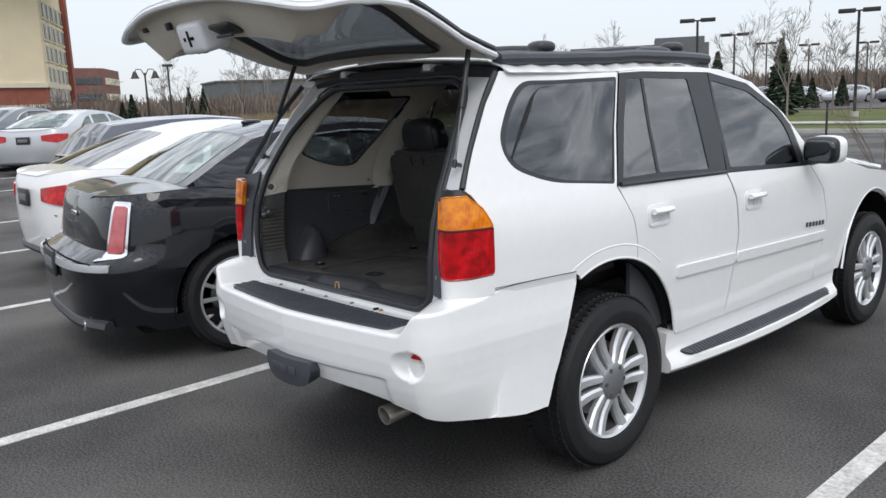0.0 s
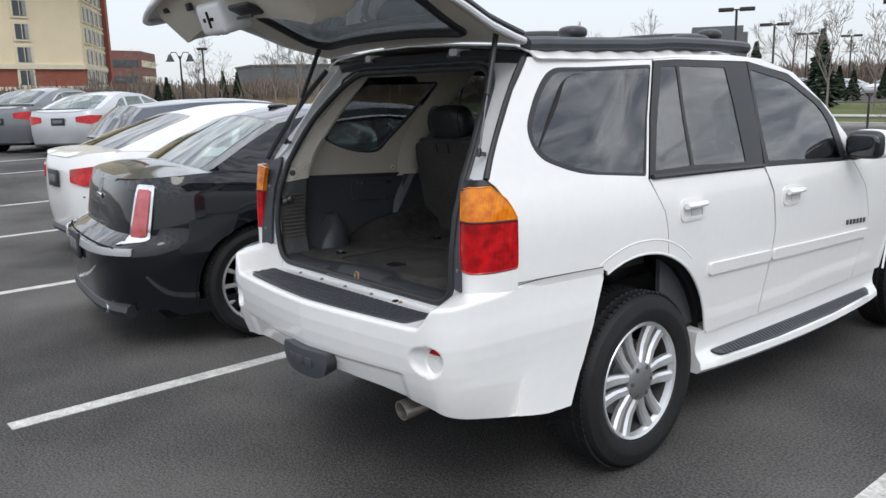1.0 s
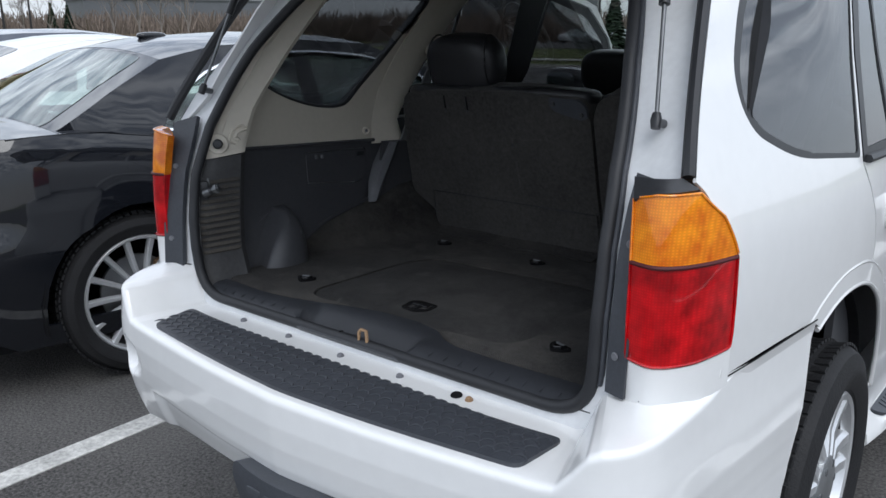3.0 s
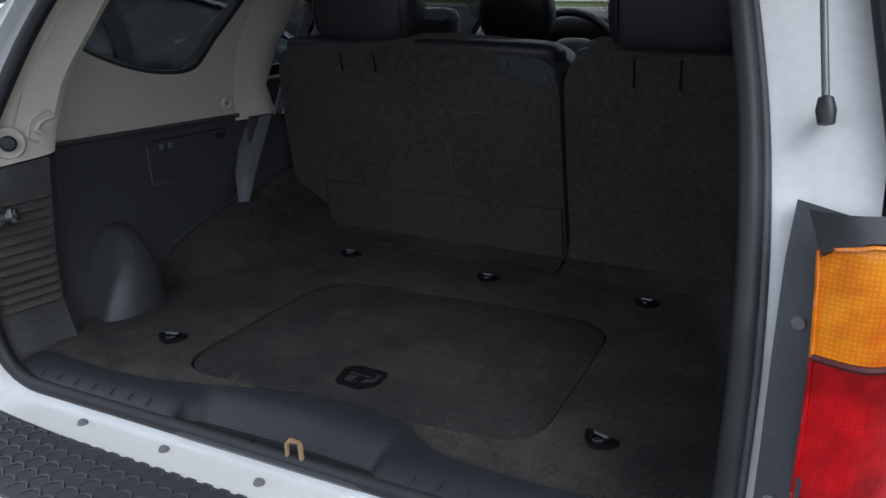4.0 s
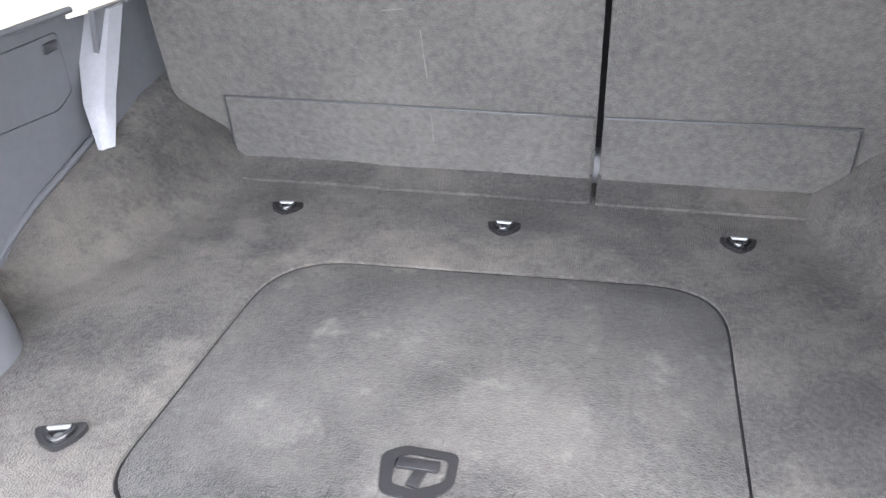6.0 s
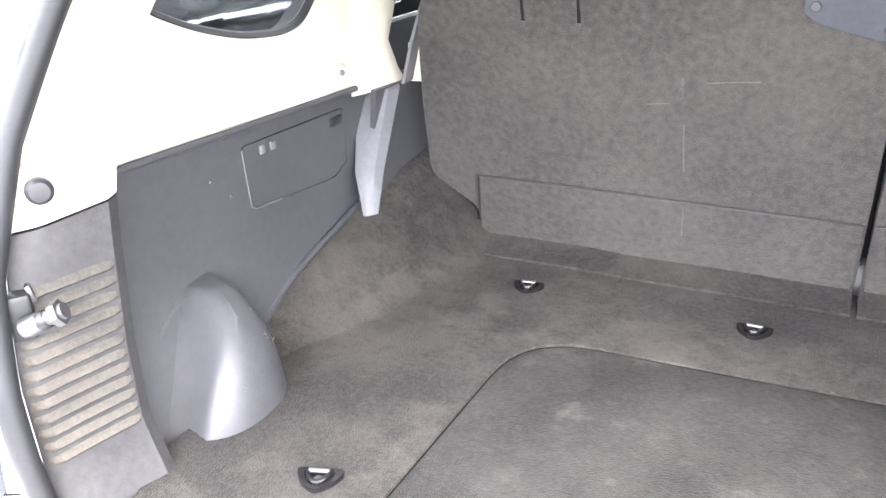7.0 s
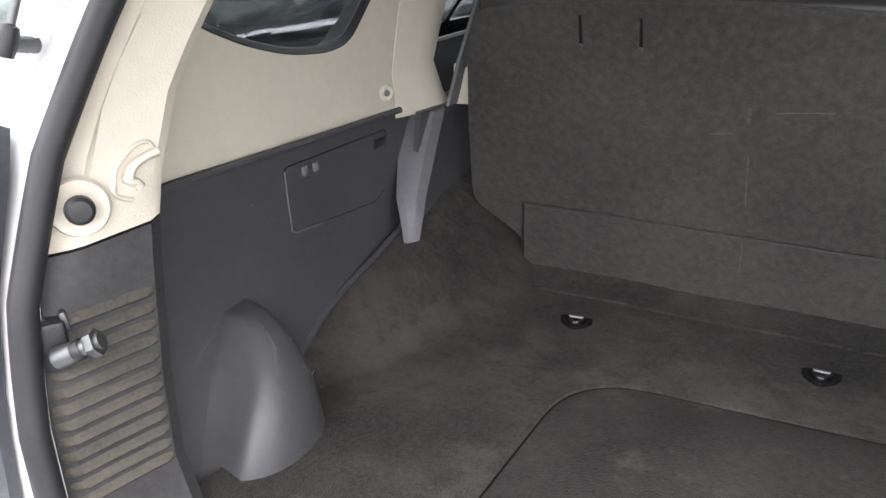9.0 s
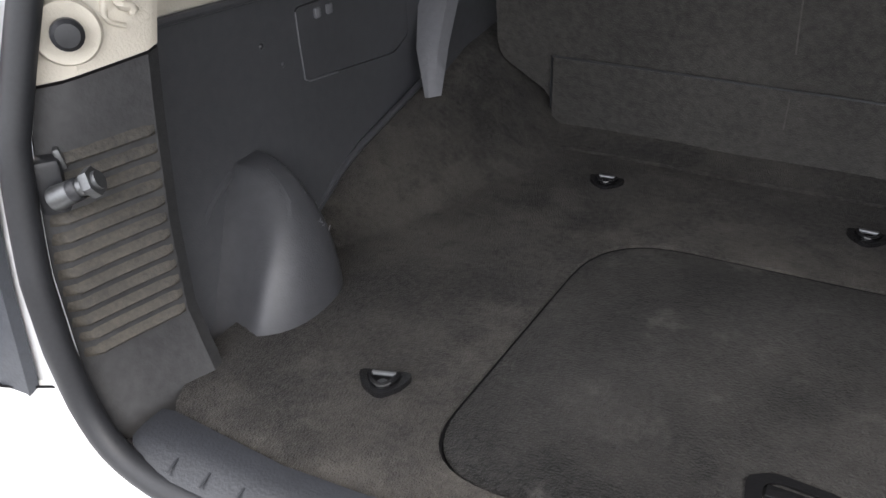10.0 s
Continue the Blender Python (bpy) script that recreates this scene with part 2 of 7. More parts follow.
SCREEN = mat("dark_screen", (0.012, 0.012, 0.014), 0.15)


# ---- mesh helpers ----
import functools

from mathutils.geometry import delaunay_2d_cdt


def thing(name, label, category, at=(0, 0, 0), turn=0.0, group="", kind=""):
    ob = new(name)
    ob.empty_display_size = 0.2
    ob.matrix_world = pose(*at, 0, 0, turn)
    return tagged(ob, label, category, group, kind)


def curve(v, xs, ys):
    """A value read from a broken line."""
    return float(np.interp(v, xs, ys))


def settle(x, y, z):
    """The rear of the white car narrows and leans a little: where a point of its plain plan comes to lie."""
    out = curve(abs(x - 0.03), (0.70, 0.78), (0, 1))
    a = curve(y, (0.0, 0.25, 0.5, 0.9, 1.1, 1.25), (1.12, 1.0, 0.78, 0.32, 0.05, 0)) * (1 - out) + out * curve(y, (0.0, 0.25, 0.5, 0.9, 1.1, 1.6, 2.4), (1.12, 1.0, 0.80, 0.40, 0.27, 0.22, 0))
    dx = -0.066 * a * curve(x, (-0.75, -0.62, -0.45, -0.25, 0.35, 0.6, 0.9), (0, 0, 0.15, 0.95, 1.05, 0.76, 0.88))
    low = curve(y, (0, 0.25, 0.46, 0.88, 1.05, 1.2), (0.035, 0.034, 0.013, 0.004, -0.010, 0))
    top = curve(y, (0.1, 0.4, 0.9, 1.05, 1.3, 1.5), (0.034, 0.03, 0.033, 0.015, 0.01, 0))
    dy = (low + (top - low) * curve(z, (0.9, 1.1), (0, 1))) * (1 - 0.8 * out)
    dz = -0.010 * curve(z, (1.15, 1.28), (0, 1)) * curve(y, (0.5, 0.9, 1.3, 1.5), (0, 1, 1, 0)) * (1 - out)
    return Vector((x + dx, y + dy, z + dz))


def of_estate(ob):
    """Whether a part belongs to the white car, its wheels left out."""
    while ob:
        if ob.name.split(".")[0] == "wheel":
            return False
        if ob.name == "suv":
            return True
        ob = ob.parent
    return False


def part(name, bm, material, parent, label="", smooth=35.0, plain=False):
    """One mesh object under a thing or a part."""
    if not plain and of_estate(parent):
        for v in bm.verts:
            v.co = settle(*v.co)
    me = bpy.data.meshes.new(name)
    bm.normal_update()
    bm.to_mesh(me)
    bm.free()
    me.materials.append(material)
    if smooth:
        me.shade_smooth()
        me.set_sharp_from_angle(angle=radians(smooth))
    ob = new(name, me)
    ob.parent = parent
    return tagged(ob, label)


def alone(name, bm, material, label, category, group="", kind="", smooth=35.0):
    ob = part(name, bm, material, None, label, smooth)
    return tagged(ob, "", category, group, kind)


def is_in(x, y, poly):
    k = False
    for (x0, y0), (x1, y1) in zip(poly, poly[1:] + poly[:1]):
        if (y0 > y) != (y1 > y) and x < x0 + (y - y0) / (y1 - y0) * (x1 - x0):
            k = not k
    return k


def rounded(pts, r, seg=5):
    """A closed outline with its corners rounded by r (one number, or one for each corner)."""
    out, n = [], len(pts)
    rs = r if isinstance(r, (list, tuple)) else [r] * n
    for i in range(n):
        p, a, b = Vector(pts[i]), Vector(pts[i - 1]), Vector(pts[(i + 1) % n])
        k = min(rs[i], (a - p).length * 0.48, (b - p).length * 0.48)
        if k < 1e-4:
            out.append(tuple(p))
            continue
        s, e = p + (a - p).normalized() * k, p + (b - p).normalized() * k
        for j in range(seg + 1):
            t = j / seg
            out.append(tuple(s * (1 - t) ** 2 + p * 2 * t * (1 - t) + e * t * t))
    return out


def spline(pts, n=6, closed=False):
    """Catmull-Rom curve through the points."""
    P = [Vector(p) for p in pts]
    out, m = [], len(P)
    for i in range(m if closed else m - 1):
        if closed:
            a, b, c, d = P[i - 1], P[i], P[(i + 1) % m], P[(i + 2) % m]
        else:
            a, b, c, d = P[max(i - 1, 0)], P[i], P[i + 1], P[min(i + 2, m - 1)]
        for j in range(n):
            t = j / n
            out.append(tuple(0.5 * (2 * b + (c - a) * t + (2 * a - 5 * b + 4 * c - d) * t * t + (3 * b - a - 3 * c + d) * t ** 3)))
    if not closed:
        out.append(tuple(P[-1]))
    return out


def dense(poly, step):
    out = []
    for a, b in zip(poly, poly[1:] + poly[:1]):
        a, b = Vector(a), Vector(b)
        k = max(1, int((b - a).length / step + 0.5))
        out += [tuple(a.lerp(b, j / k)) for j in range(k)]
    return out


def sheet(outline, f, holes=(), step=0.05, thick=0.004, out=None, bm=None):
    """A curved panel: the region of (u, v) inside outline and outside holes, laid on f(u, v), with a thickness away from out."""
    bm = bm or bmesh.new()
    loops = [dense([tuple(p[:2]) for p in l], step) for l in (outline, *holes)]
    pts, edges = [], []
    for l in loops:
        s = len(pts)
        pts += l
        edges += [(s + i, s + (i + 1) % len(l)) for i in range(len(l))]
    bx = np.array(pts)
    lo, hi = bx.min(0), bx.max(0)
    for i in range(int((hi[0] - lo[0]) / step) + 1):
        for j in range(int((hi[1] - lo[1]) / step) + 1):
            u, v = lo[0] + (i + 0.5 + 0.25 * (j % 2)) * step, lo[1] + (j + 0.5) * step
            if is_in(u, v, loops[0]) and not any(is_in(u, v, h) for h in loops[1:]) and np.min((bx[:, 0] - u) ** 2 + (bx[:, 1] - v) ** 2) > (0.45 * step) ** 2:
                pts.append((u, v))
    vs, _, fs, *_ = delaunay_2d_cdt([Vector(p) for p in pts], edges, [], 0, 1e-6)
    tris = []
    for t in fs:
        u, v = sum(vs[k][0] for k in t) / len(t), sum(vs[k][1] for k in t) / len(t)
        if is_in(u, v, loops[0]) and not any(is_in(u, v, h) for h in loops[1:]):
            tris.append(list(t))
    pos = [Vector(f(v[0], v[1])) for v in vs]
    nor = [Vector() for _ in pos]
    for t in tris:
        n = (pos[t[1]] - pos[t[0]]).cross(pos[t[2]] - pos[t[0]])
        for k in t:
            nor[k] += n
    total = Vector()
    for n in nor:
        total += n
    flip = out is not None and total.dot(Vector(out)) < 0
    if flip:
        tris, nor = [t[::-1] for t in tris], [-n for n in nor]
    used = sorted({k for t in tris for k in t})
    top = {k: bm.verts.new(pos[k]) for k in used}
    for t in tris:
        bm.faces.new([top[k] for k in t])
    if thick:
        low = {k: bm.verts.new(pos[k] - nor[k].normalized() * thick) for k in used}
        count = {}
        for t in tris:
            bm.faces.new([low[k] for k in t[::-1]])
            for a, b in zip(t, t[1:] + t[:1]):
                count[(a, b)] = 1
        for a, b in count:
            if (b, a) not in count:
                bm.faces.new([top[b], top[a], low[a], low[b]])
    return bm


def loft(rings, bm=None, closed=True, caps=True):
    """A skin through rings of as many points each."""
    bm = bm or bmesh.new()
    rows = [[bm.verts.new(p) for p in ring] for ring in rings]
    n = len(rows[0])
    for a, b in zip(rows, rows[1:]):
        for i in range(n if closed else n - 1):
            j = (i + 1) % n
            bm.faces.new((a[i], a[j], b[j], b[i]))
    if caps and closed:
        bm.faces.new(rows[0][::-1])
        bm.faces.new(rows[-1])
    bmesh.ops.recalc_face_normals(bm, faces=bm.faces[:])
    return bm


def box(c, size, bevel=0.004, m=None, bm=None, seg=2):
    bm = bm or bmesh.new()
    made = bmesh.ops.create_cube(bm, size=1.0, matrix=Matrix.Translation(c) @ (m or Matrix()) @ Matrix.Diagonal((*size, 1)))["verts"]
    if bevel:
        ed = list({e for v in made for e in v.link_edges})
        bmesh.ops.bevel(bm, geom=ed, offset=bevel, segments=seg, affect="EDGES", profile=0.5)
    return bm


def axis_turn(d):
    return Vector((0, 0, 1)).rotation_difference(Vector(d)).to_matrix().to_4x4()


def rod(a, b, r, r2=None, n=12, bm=None):
    """A round bar from a to b."""
    bm = bm or bmesh.new()
    a, b = Vector(a), Vector(b)
    m = Matrix.Translation((a + b) / 2) @ axis_turn(b - a)
    bmesh.ops.create_cone(bm, cap_ends=True, segments=n, radius1=r, radius2=r if r2 is None else r2, depth=(b - a).length, matrix=m)
    return bm


def tube(path, r, n=8, bm=None, flat=1.0, up=(0, 0, 1), closed=False):
    """A bar of round or flattened section along a path."""
    P = [Vector(p) for p in path]
    rings = []
    for i, p in enumerate(P):
        a = P[i - 1] if (i or closed) else P[0]
        b = P[(i + 1) % len(P)] if (i < len(P) - 1 or closed) else P[-1]
        d = (b - a).normalized()
        s = d.cross(Vector(up))
        s = s.normalized() if s.length > 1e-3 else d.orthogonal().normalized()
        t = s.cross(d)
        rr = r[i] if isinstance(r, (list, tuple)) else r
        rings.append([p + s * rr * math.cos(k * math.tau / n) + t * rr * flat * math.sin(k * math.tau / n) for k in range(n)])
    if closed:
        rings.append(rings[0])
        bm = loft(rings, bm, True, False)
        bmesh.ops.remove_doubles(bm, verts=bm.verts[:], dist=1e-5)
        return bm
    return loft(rings, bm, True, True)


def lathe(profile, c, axis=(1, 0, 0), n=36, bm=None, closed=False):
    """A turned body: profile of (radius, along axis)."""
    m = Matrix.Translation(c) @ axis_turn(axis)
    rings = [[m @ Vector((r * math.cos(k * math.tau / n), r * math.sin(k * math.tau / n), h)) for k in range(n)] for r, h in profile]
    if closed:
        rings.append(rings[0])
    bm = loft(rings, bm, True, False)
    bmesh.ops.remove_doubles(bm, verts=bm.verts[:], dist=1e-5)
    return bm


def pillow(c, size, m=None, power=3.2, n=10, bm=None):
    """A stuffed, rounded block (superellipsoid)."""
    bm = bm or bmesh.new()
    made = bmesh.ops.create_cube(bm, size=2.0)["verts"]
    ed = list({e for v in made for e in v.link_edges})
    bmesh.ops.subdivide_edges(bm, edges=ed, cuts=n, use_grid_fill=True)
    vs = bm.verts[:] if len(bm.verts) < 6000 else made
    for v in vs:
        p = v.co
        k = (abs(p.x) ** power + abs(p.y) ** power + abs(p.z) ** power) ** (-1 / power)
        v.co = p * k
    bmesh.ops.transform(bm, matrix=Matrix.Translation(c) @ (m or Matrix()) @ Matrix.Diagonal((size[0] / 2, size[1] / 2, size[2] / 2, 1)), verts=vs)
    return bm


def interp(v, xs, ys):
    return float(np.interp(v, xs, ys))


def mirror_x(bm, about=0.0):
    for v in bm.verts:
        v.co.x = 2 * about - v.co.x
    bmesh.ops.reverse_faces(bm, faces=bm.faces[:])
    return bm


# ---- ground ----
ASPHALT = mat("worn_grey_asphalt", (0.050, 0.048, 0.047), 0.85, 0, 0, 0.3, 0.6, 0.8, 130, fine=85.0, spec=0.3, color2=(0.104, 0.099, 0.094), lo=0.42, hi=0.61)
scuffs(ASPHALT, (0.028, 0.027, 0.027), 0.9, 0.58, 0.72, 0.6)
scuffs(ASPHALT, (0.17, 0.165, 0.155), 60.0, 0.60, 0.66, 0.7)
LINEPAINT = mat("worn_white_line_paint", (0.40, 0.39, 0.37), 0.7, 0, 0, 0.35, 9.0, 0.5, 120, fine=60.0, color2=(0.55, 0.54, 0.51))
CONCRETE = mat("pale_concrete", (0.40, 0.39, 0.36), 0.85, 0, 0, 0.15, 2.0, 0.3, 60)
GRASS = mat("spring_lawn", (0.070, 0.095, 0.030), 0.95, 0, 0, 0.4, 0.5, 1.0, 40, fine=20.0, spec=0.1, color2=(0.115, 0.125, 0.055))


def slab(name, x0, y0, x1, y1, z, material, label, category, thick=0.02):
    return alone(name, box(((x0 + x1) / 2, (y0 + y1) / 2, z - thick / 2), (x1 - x0, y1 - y0, thick), 0.0), material, label, category, "", "structure", 0)


bm = bmesh.new()
bmesh.ops.create_grid(bm, x_segments=40, y_segments=40, size=1500)
alone("ground", bm, GRASS, "open grassy ground running to the horizon", "ground", "", "structure", 0)
for v in bpy.data.objects["ground"].data.vertices:
    v.co.z = -0.08
RISE = 0.26


def rise(x, y):
    """The lot climbs gently towards its far rows."""
    a, b = min(1.0, max(0.0, (-10.6 - x) / 4.4)), min(1.0, max(0.0, (24 - y) / 8))
    return RISE * a * a * (3 - 2 * a) * b * b * (3 - 2 * b)


lot_mesh = bmesh.new()
xs, ys = np.linspace(-85, 45, 131), np.linspace(-60, 26, 44)
grid = [[lot_mesh.verts.new((x, y, rise(x, y))) for y in ys] for x in xs]
for a, b in zip(grid, grid[1:]):
    for j in range(len(ys) - 1):
        lot_mesh.faces.new((a[j], b[j], b[j + 1], a[j + 1]))
lot = alone("car_park", lot_mesh, ASPHALT, "worn grey asphalt car park surface", "pavement", "", "structure", 180)
STALL = 3.14
for k in range(-6, 4):
    x = -1.465 + k * STALL
    part("bay_line", box((x, 2.35, 0.003 + rise(x, 2.35) + 0.006 * (0.01 < rise(x, 2.35) < RISE - 0.01)), (0.105, 6.3, 0.004), 0.0), LINEPAINT, lot, "worn white bay line", 0)


# ---- the white estate: body ----
suv = thing("suv", "white estate car with raised tailgate and empty cargo bay", "car")


def side_x(y, z):
    """Half width of the body at a station y and height z."""
    w = interp(z, (0.30, 0.45, 0.80, 1.03, 1.13, 1.2, 1.68, 1.74), (0.86, 0.892, 0.915, 0.912, 0.902, 0.884, 0.735, 0.68))
    if y < 1.2:
        return w - 0.03 * (1.2 - y) / 0.8
    return w - 0.035 * max(0.0, (y - 3.0) / 1.5) ** 2


def on_side(s, proud=0.0):
    return lambda y, z: (side_x(y, z) + proud if s > 0 else -(side_x(y, z) + proud - 0.066 - 0.075 * min(1.0, max(0.0, (z - 1.12) / 0.2))), y, z)


def arch(y, c):
    return 0.38 + 0.52 * math.sqrt(max(0.0, 1 - ((y - c) / 0.50) ** 2))


def arch_line(c, y0, y1, n=14):
    return [(y0 + (y1 - y0) * i / n, arch(y0 + (y1 - y0) * i / n, c)) for i in range(n + 1)]


REAR_AXLE, FRONT_AXLE = 1.07, 3.92
GAP_C = [(1.226, 0.873), (1.222, 0.97), (1.20, 1.06), (1.155, 1.13), (1.12, 1.195)]
GAP_B = [(2.013, 0.48), (2.06, 0.68), (2.10, 0.88), (2.075, 1.05), (2.008, 1.172)]
GAP_A = [(3.04, 0.50), (3.12, 0.68), (3.150, 0.82), (3.09, 0.98), (2.925, 1.135)]
QUARTER_WINDOW = rounded([(1.112, 1.208), (0.74, 1.246), (0.565, 1.315), (0.527, 1.42), (0.60, 1.55), (0.69, 1.645), (1.292, 1.655)], [0.015, 0.10, 0.06, 0.12, 0.10, 0.07, 0.015])

for s in (1, -1):
    # rear quarter panel
    outline = [(0.375, 0.895), (0.50, 0.893), (0.654, 0.891), (0.82, 0.886)] + arch_line(REAR_AXLE, 0.87, 1.222) + GAP_C + [(1.312, 1.685), (0.9, 1.688), (0.60, 1.68), (0.50, 1.56), (0.40, 1.40), (0.32, 1.256), (0.345, 1.236), (0.385, 1.18), (0.394, 1.12), (0.396, 0.94), (0.385, 0.925)]
    quarter = part("quarter_panel", sheet(outline, on_side(s), [QUARTER_WINDOW], 0.045, 0.006, (s, 0, 0)), WHITE, suv)
    part("window", sheet(QUARTER_WINDOW, on_side(s, -0.004), (), 0.06, 0.004, (s, 0, 0)), TINT, quarter, "large tinted rear quarter window")
    inner = [(y + (0.022 if y < 0.8 else -0.006), z + (0.012 if z < 1.35 else -0.014)) for y, z in QUARTER_WINDOW]
    part("window_surround", sheet(QUARTER_WINDOW, on_side(s, -0.001), [inner], 0.05, 0.003, (s, 0, 0)), SATIN, quarter)
    part("weatherstrip", tube([(s * (side_x(y, z) - 0.012) * (1.0 if s > 0 else 0.932), y - 0.006, z) for y, z in spline([(0.325, 1.262), (0.40, 1.40), (0.50, 1.56), (0.595, 1.675)], 5)], 0.013, 8), SEAL, quarter)
    # wheel-arch lip and lower flare
    lip = [Vector((s * (side_x(y, arch(y, REAR_AXLE)) - 0.004), y, arch(y, REAR_AXLE) + 0.002)) for y in np.linspace(0.86, 1.562, 26)]
    part("arch_lip", tube(lip, 0.0065, 8), WHITE, quarter)
    flare = [(y, arch(y, REAR_AXLE) + 0.055 + 0.03 * abs(y - 1.07)) for y in np.linspace(0.80, 1.40, 14)]
    part("arch_flare", tube([(s * (side_x(y, z) - 0.0105), y, z) for y, z in flare], 0.0125, 8, flat=0.9), WHITE, quarter)
    liner = bmesh.new()
    loft([[(s * x, c + 0.51 * math.cos(a), 0.36 + 0.53 * math.sin(a)) for a in np.linspace(-0.1, math.pi, 20)] for x in (0.675 if s > 0 else 0.62, 0.852) for c in (REAR_AXLE,)], liner, False, False)
    part("wheel_liner", liner, STEELGAPDARK, quarter)

    # rear door
    door = thing("rear_door", "white rear door with tinted glass", "")
    door.parent = suv
    lower = [(1.130, 1.195), (1.160, 1.131), (1.206, 1.06), (1.228, 0.97), (1.232, 0.873)] + arch_line(REAR_AXLE, 1.24, 1.560) + [(1.57, 0.462), (2.006, 0.462)] + [(y - 0.006, z) for y, z in GAP_B]
    skin = part("door_skin", sheet(lower, on_side(s), (), 0.05, 0.006, (s, 0, 0)), WHITE, door)
    frame_line = [(1.130, 1.198), (2.003, 1.176), (2.035, 1.35), (2.058, 1.655), (1.318, 1.668)]
    fixed = rounded([(1.175, 1.225), (1.432, 1.225), (1.478, 1.640), (1.365, 1.642)], 0.012)
    drop = rounded([(1.452, 1.225), (1.862, 1.206), (1.874, 1.45), (1.862, 1.632), (1.497, 1.640)], 0.014)
    part("window_frame", sheet(frame_line, on_side(s, 0.001), [fixed, drop], 0.06, 0.008, (s, 0, 0)), SATIN, door, "satin black window frame")
    part("window", sheet(fixed, on_side(s, -0.003), (), 0.08, 0.004, (s, 0, 0)), TINT, door)
    part("window", sheet(drop, on_side(s, -0.003), (), 0.08, 0.004, (s, 0, 0)), TINT, door)
    part("belt_strip", tube([(s * (side_x(y, 1.19) + 0.004), y, 1.203 - 0.024 * (y - 1.13) / 0.9) for y in np.linspace(1.14, 2.0, 8)], 0.011, 6), SATIN, door)
    mould = [(1.535, 0.738), (2.05, 0.722), (2.07, 0.772), (1.535, 0.790)]
    part("moulding", sheet(rounded(mould, 0.012), on_side(s, 0.012), (), 0.05, 0.016, (s, 0, 0)), WHITE, door)

    # front door
    fdoor = thing("front_door", "white front door with tinted glass", "")
    fdoor.parent = suv
    lower = [(2.020, 0.462), (3.03, 0.462)] + GAP_A + [(2.018, 1.172)] + [(y + 0.006, z) for y, z in reversed(GAP_B[:-1])]
    part("door_skin", sheet(lower, on_side(s), (), 0.06, 0.006, (s, 0, 0)), WHITE, fdoor)
    pane = rounded([(2.055, 1.198), (2.80, 1.158), (2.74, 1.36), (2.66, 1.44), (2.42, 1.56), (2.08, 1.622)], [0.01, 0.01, 0.05, 0.05, 0.05, 0.02])
    ring = [(2.016, 1.176), (2.87, 1.142), (2.80, 1.36), (2.70, 1.455), (2.43, 1.595), (2.068, 1.655)]
    part("window_frame", sheet(ring, on_side(s, 0.001), [pane], 0.06, 0.008, (s, 0, 0)), SATIN, fdoor, "satin black window frame")
    part("window", sheet(pane, on_side(s, -0.003), (), 0.08, 0.004, (s, 0, 0)), TINT, fdoor)
    mould = [(2.072, 0.722), (3.13, 0.690), (3.155, 0.735), (2.09, 0.772)]
    part("moulding", sheet(rounded(mould, 0.012), on_side(s, 0.012), (), 0.05, 0.016, (s, 0, 0)), WHITE, fdoor)
    for d, hy, hz in ((door, 1.395, 1.045), (fdoor, 2.245, 1.018)):
        cup = rounded([(hy - 0.088, hz - 0.045), (hy + 0.088, hz - 0.045), (hy + 0.088, hz + 0.048), (hy - 0.088, hz + 0.048)], 0.035)
        part("handle_surround", sheet(cup, on_side(s, 0.006), [rounded([(hy - 0.07, hz - 0.032), (hy + 0.07, hz - 0.032), (hy + 0.07, hz + 0.008), (hy - 0.07, hz + 0.008)], 0.012)], 0.03, 0.01, (s, 0, 0)), WHITE, d)
        grip = [(s * (side_x(hy, hz) + 0.018 + 0.010 * math.cos((y - hy) / 0.08 * 1.5)), y, hz + 0.022) for y in np.linspace(hy - 0.07, hy + 0.07, 9)]
        part("handle", tube(grip, 0.017, 8, flat=0.8), WHITE, d)
        part("handle_recess", box((s * (side_x(hy, hz) + 0.0025), hy + 0.03, hz - 0.014), (0.004, 0.075, 0.026), 0.0), WHITE_IN, d)

    # front wing, A pillar
    wing = [(2.933, 1.137), (3.02, 1.15), (3.41, 1.125), (3.80, 1.04), (4.25, 0.985), (4.52, 0.93), (4.66, 0.72), (4.66, 0.45), (4.425, 0.44)] + list(reversed(arch_line(FRONT_AXLE, 3.43, 4.415))) + [(3.42, 0.462), (3.046, 0.462)] + [(y + 0.007, z) for y, z in GAP_A[:-1]]
    part("front_wing", sheet(wing, on_side(s), (), 0.07, 0.006, (s, 0, 0)), WHITE, suv)
    pillar = [(2.07, 1.660), (2.43, 1.60), (2.71, 1.458), (2.81, 1.365), (2.88, 1.145), (3.02, 1.15), (2.93, 1.255), (2.76, 1.43), (2.49, 1.605), (2.2, 1.672), (1.95, 1.688), (1.318, 1.688), (1.318, 1.672)]
    part("door_pillar", sheet(pillar, on_side(s, 0.001), (), 0.06, 0.012, (s, 0, 0)), WHITE, suv)
    fl = bmesh.new()
    loft([[(s * x, FRONT_AXLE + 0.50 * math.cos(a), 0.36 + 0.52 * math.sin(a)) for a in np.linspace(-0.25, math.pi + 0.25, 20)] for x in (0.58, 0.88)], fl, False, False)
    part("wheel_liner", fl, STEELGAPDARK, suv)
    part("arch_lip", tube([(s * (side_x(y, 0.8) - 0.004), y, arch(y, FRONT_AXLE) + 0.002) for y in np.linspace(3.425, 4.41, 26)], 0.0065, 8), WHITE, suv)

    # running board with a ribbed pad
    rings = []
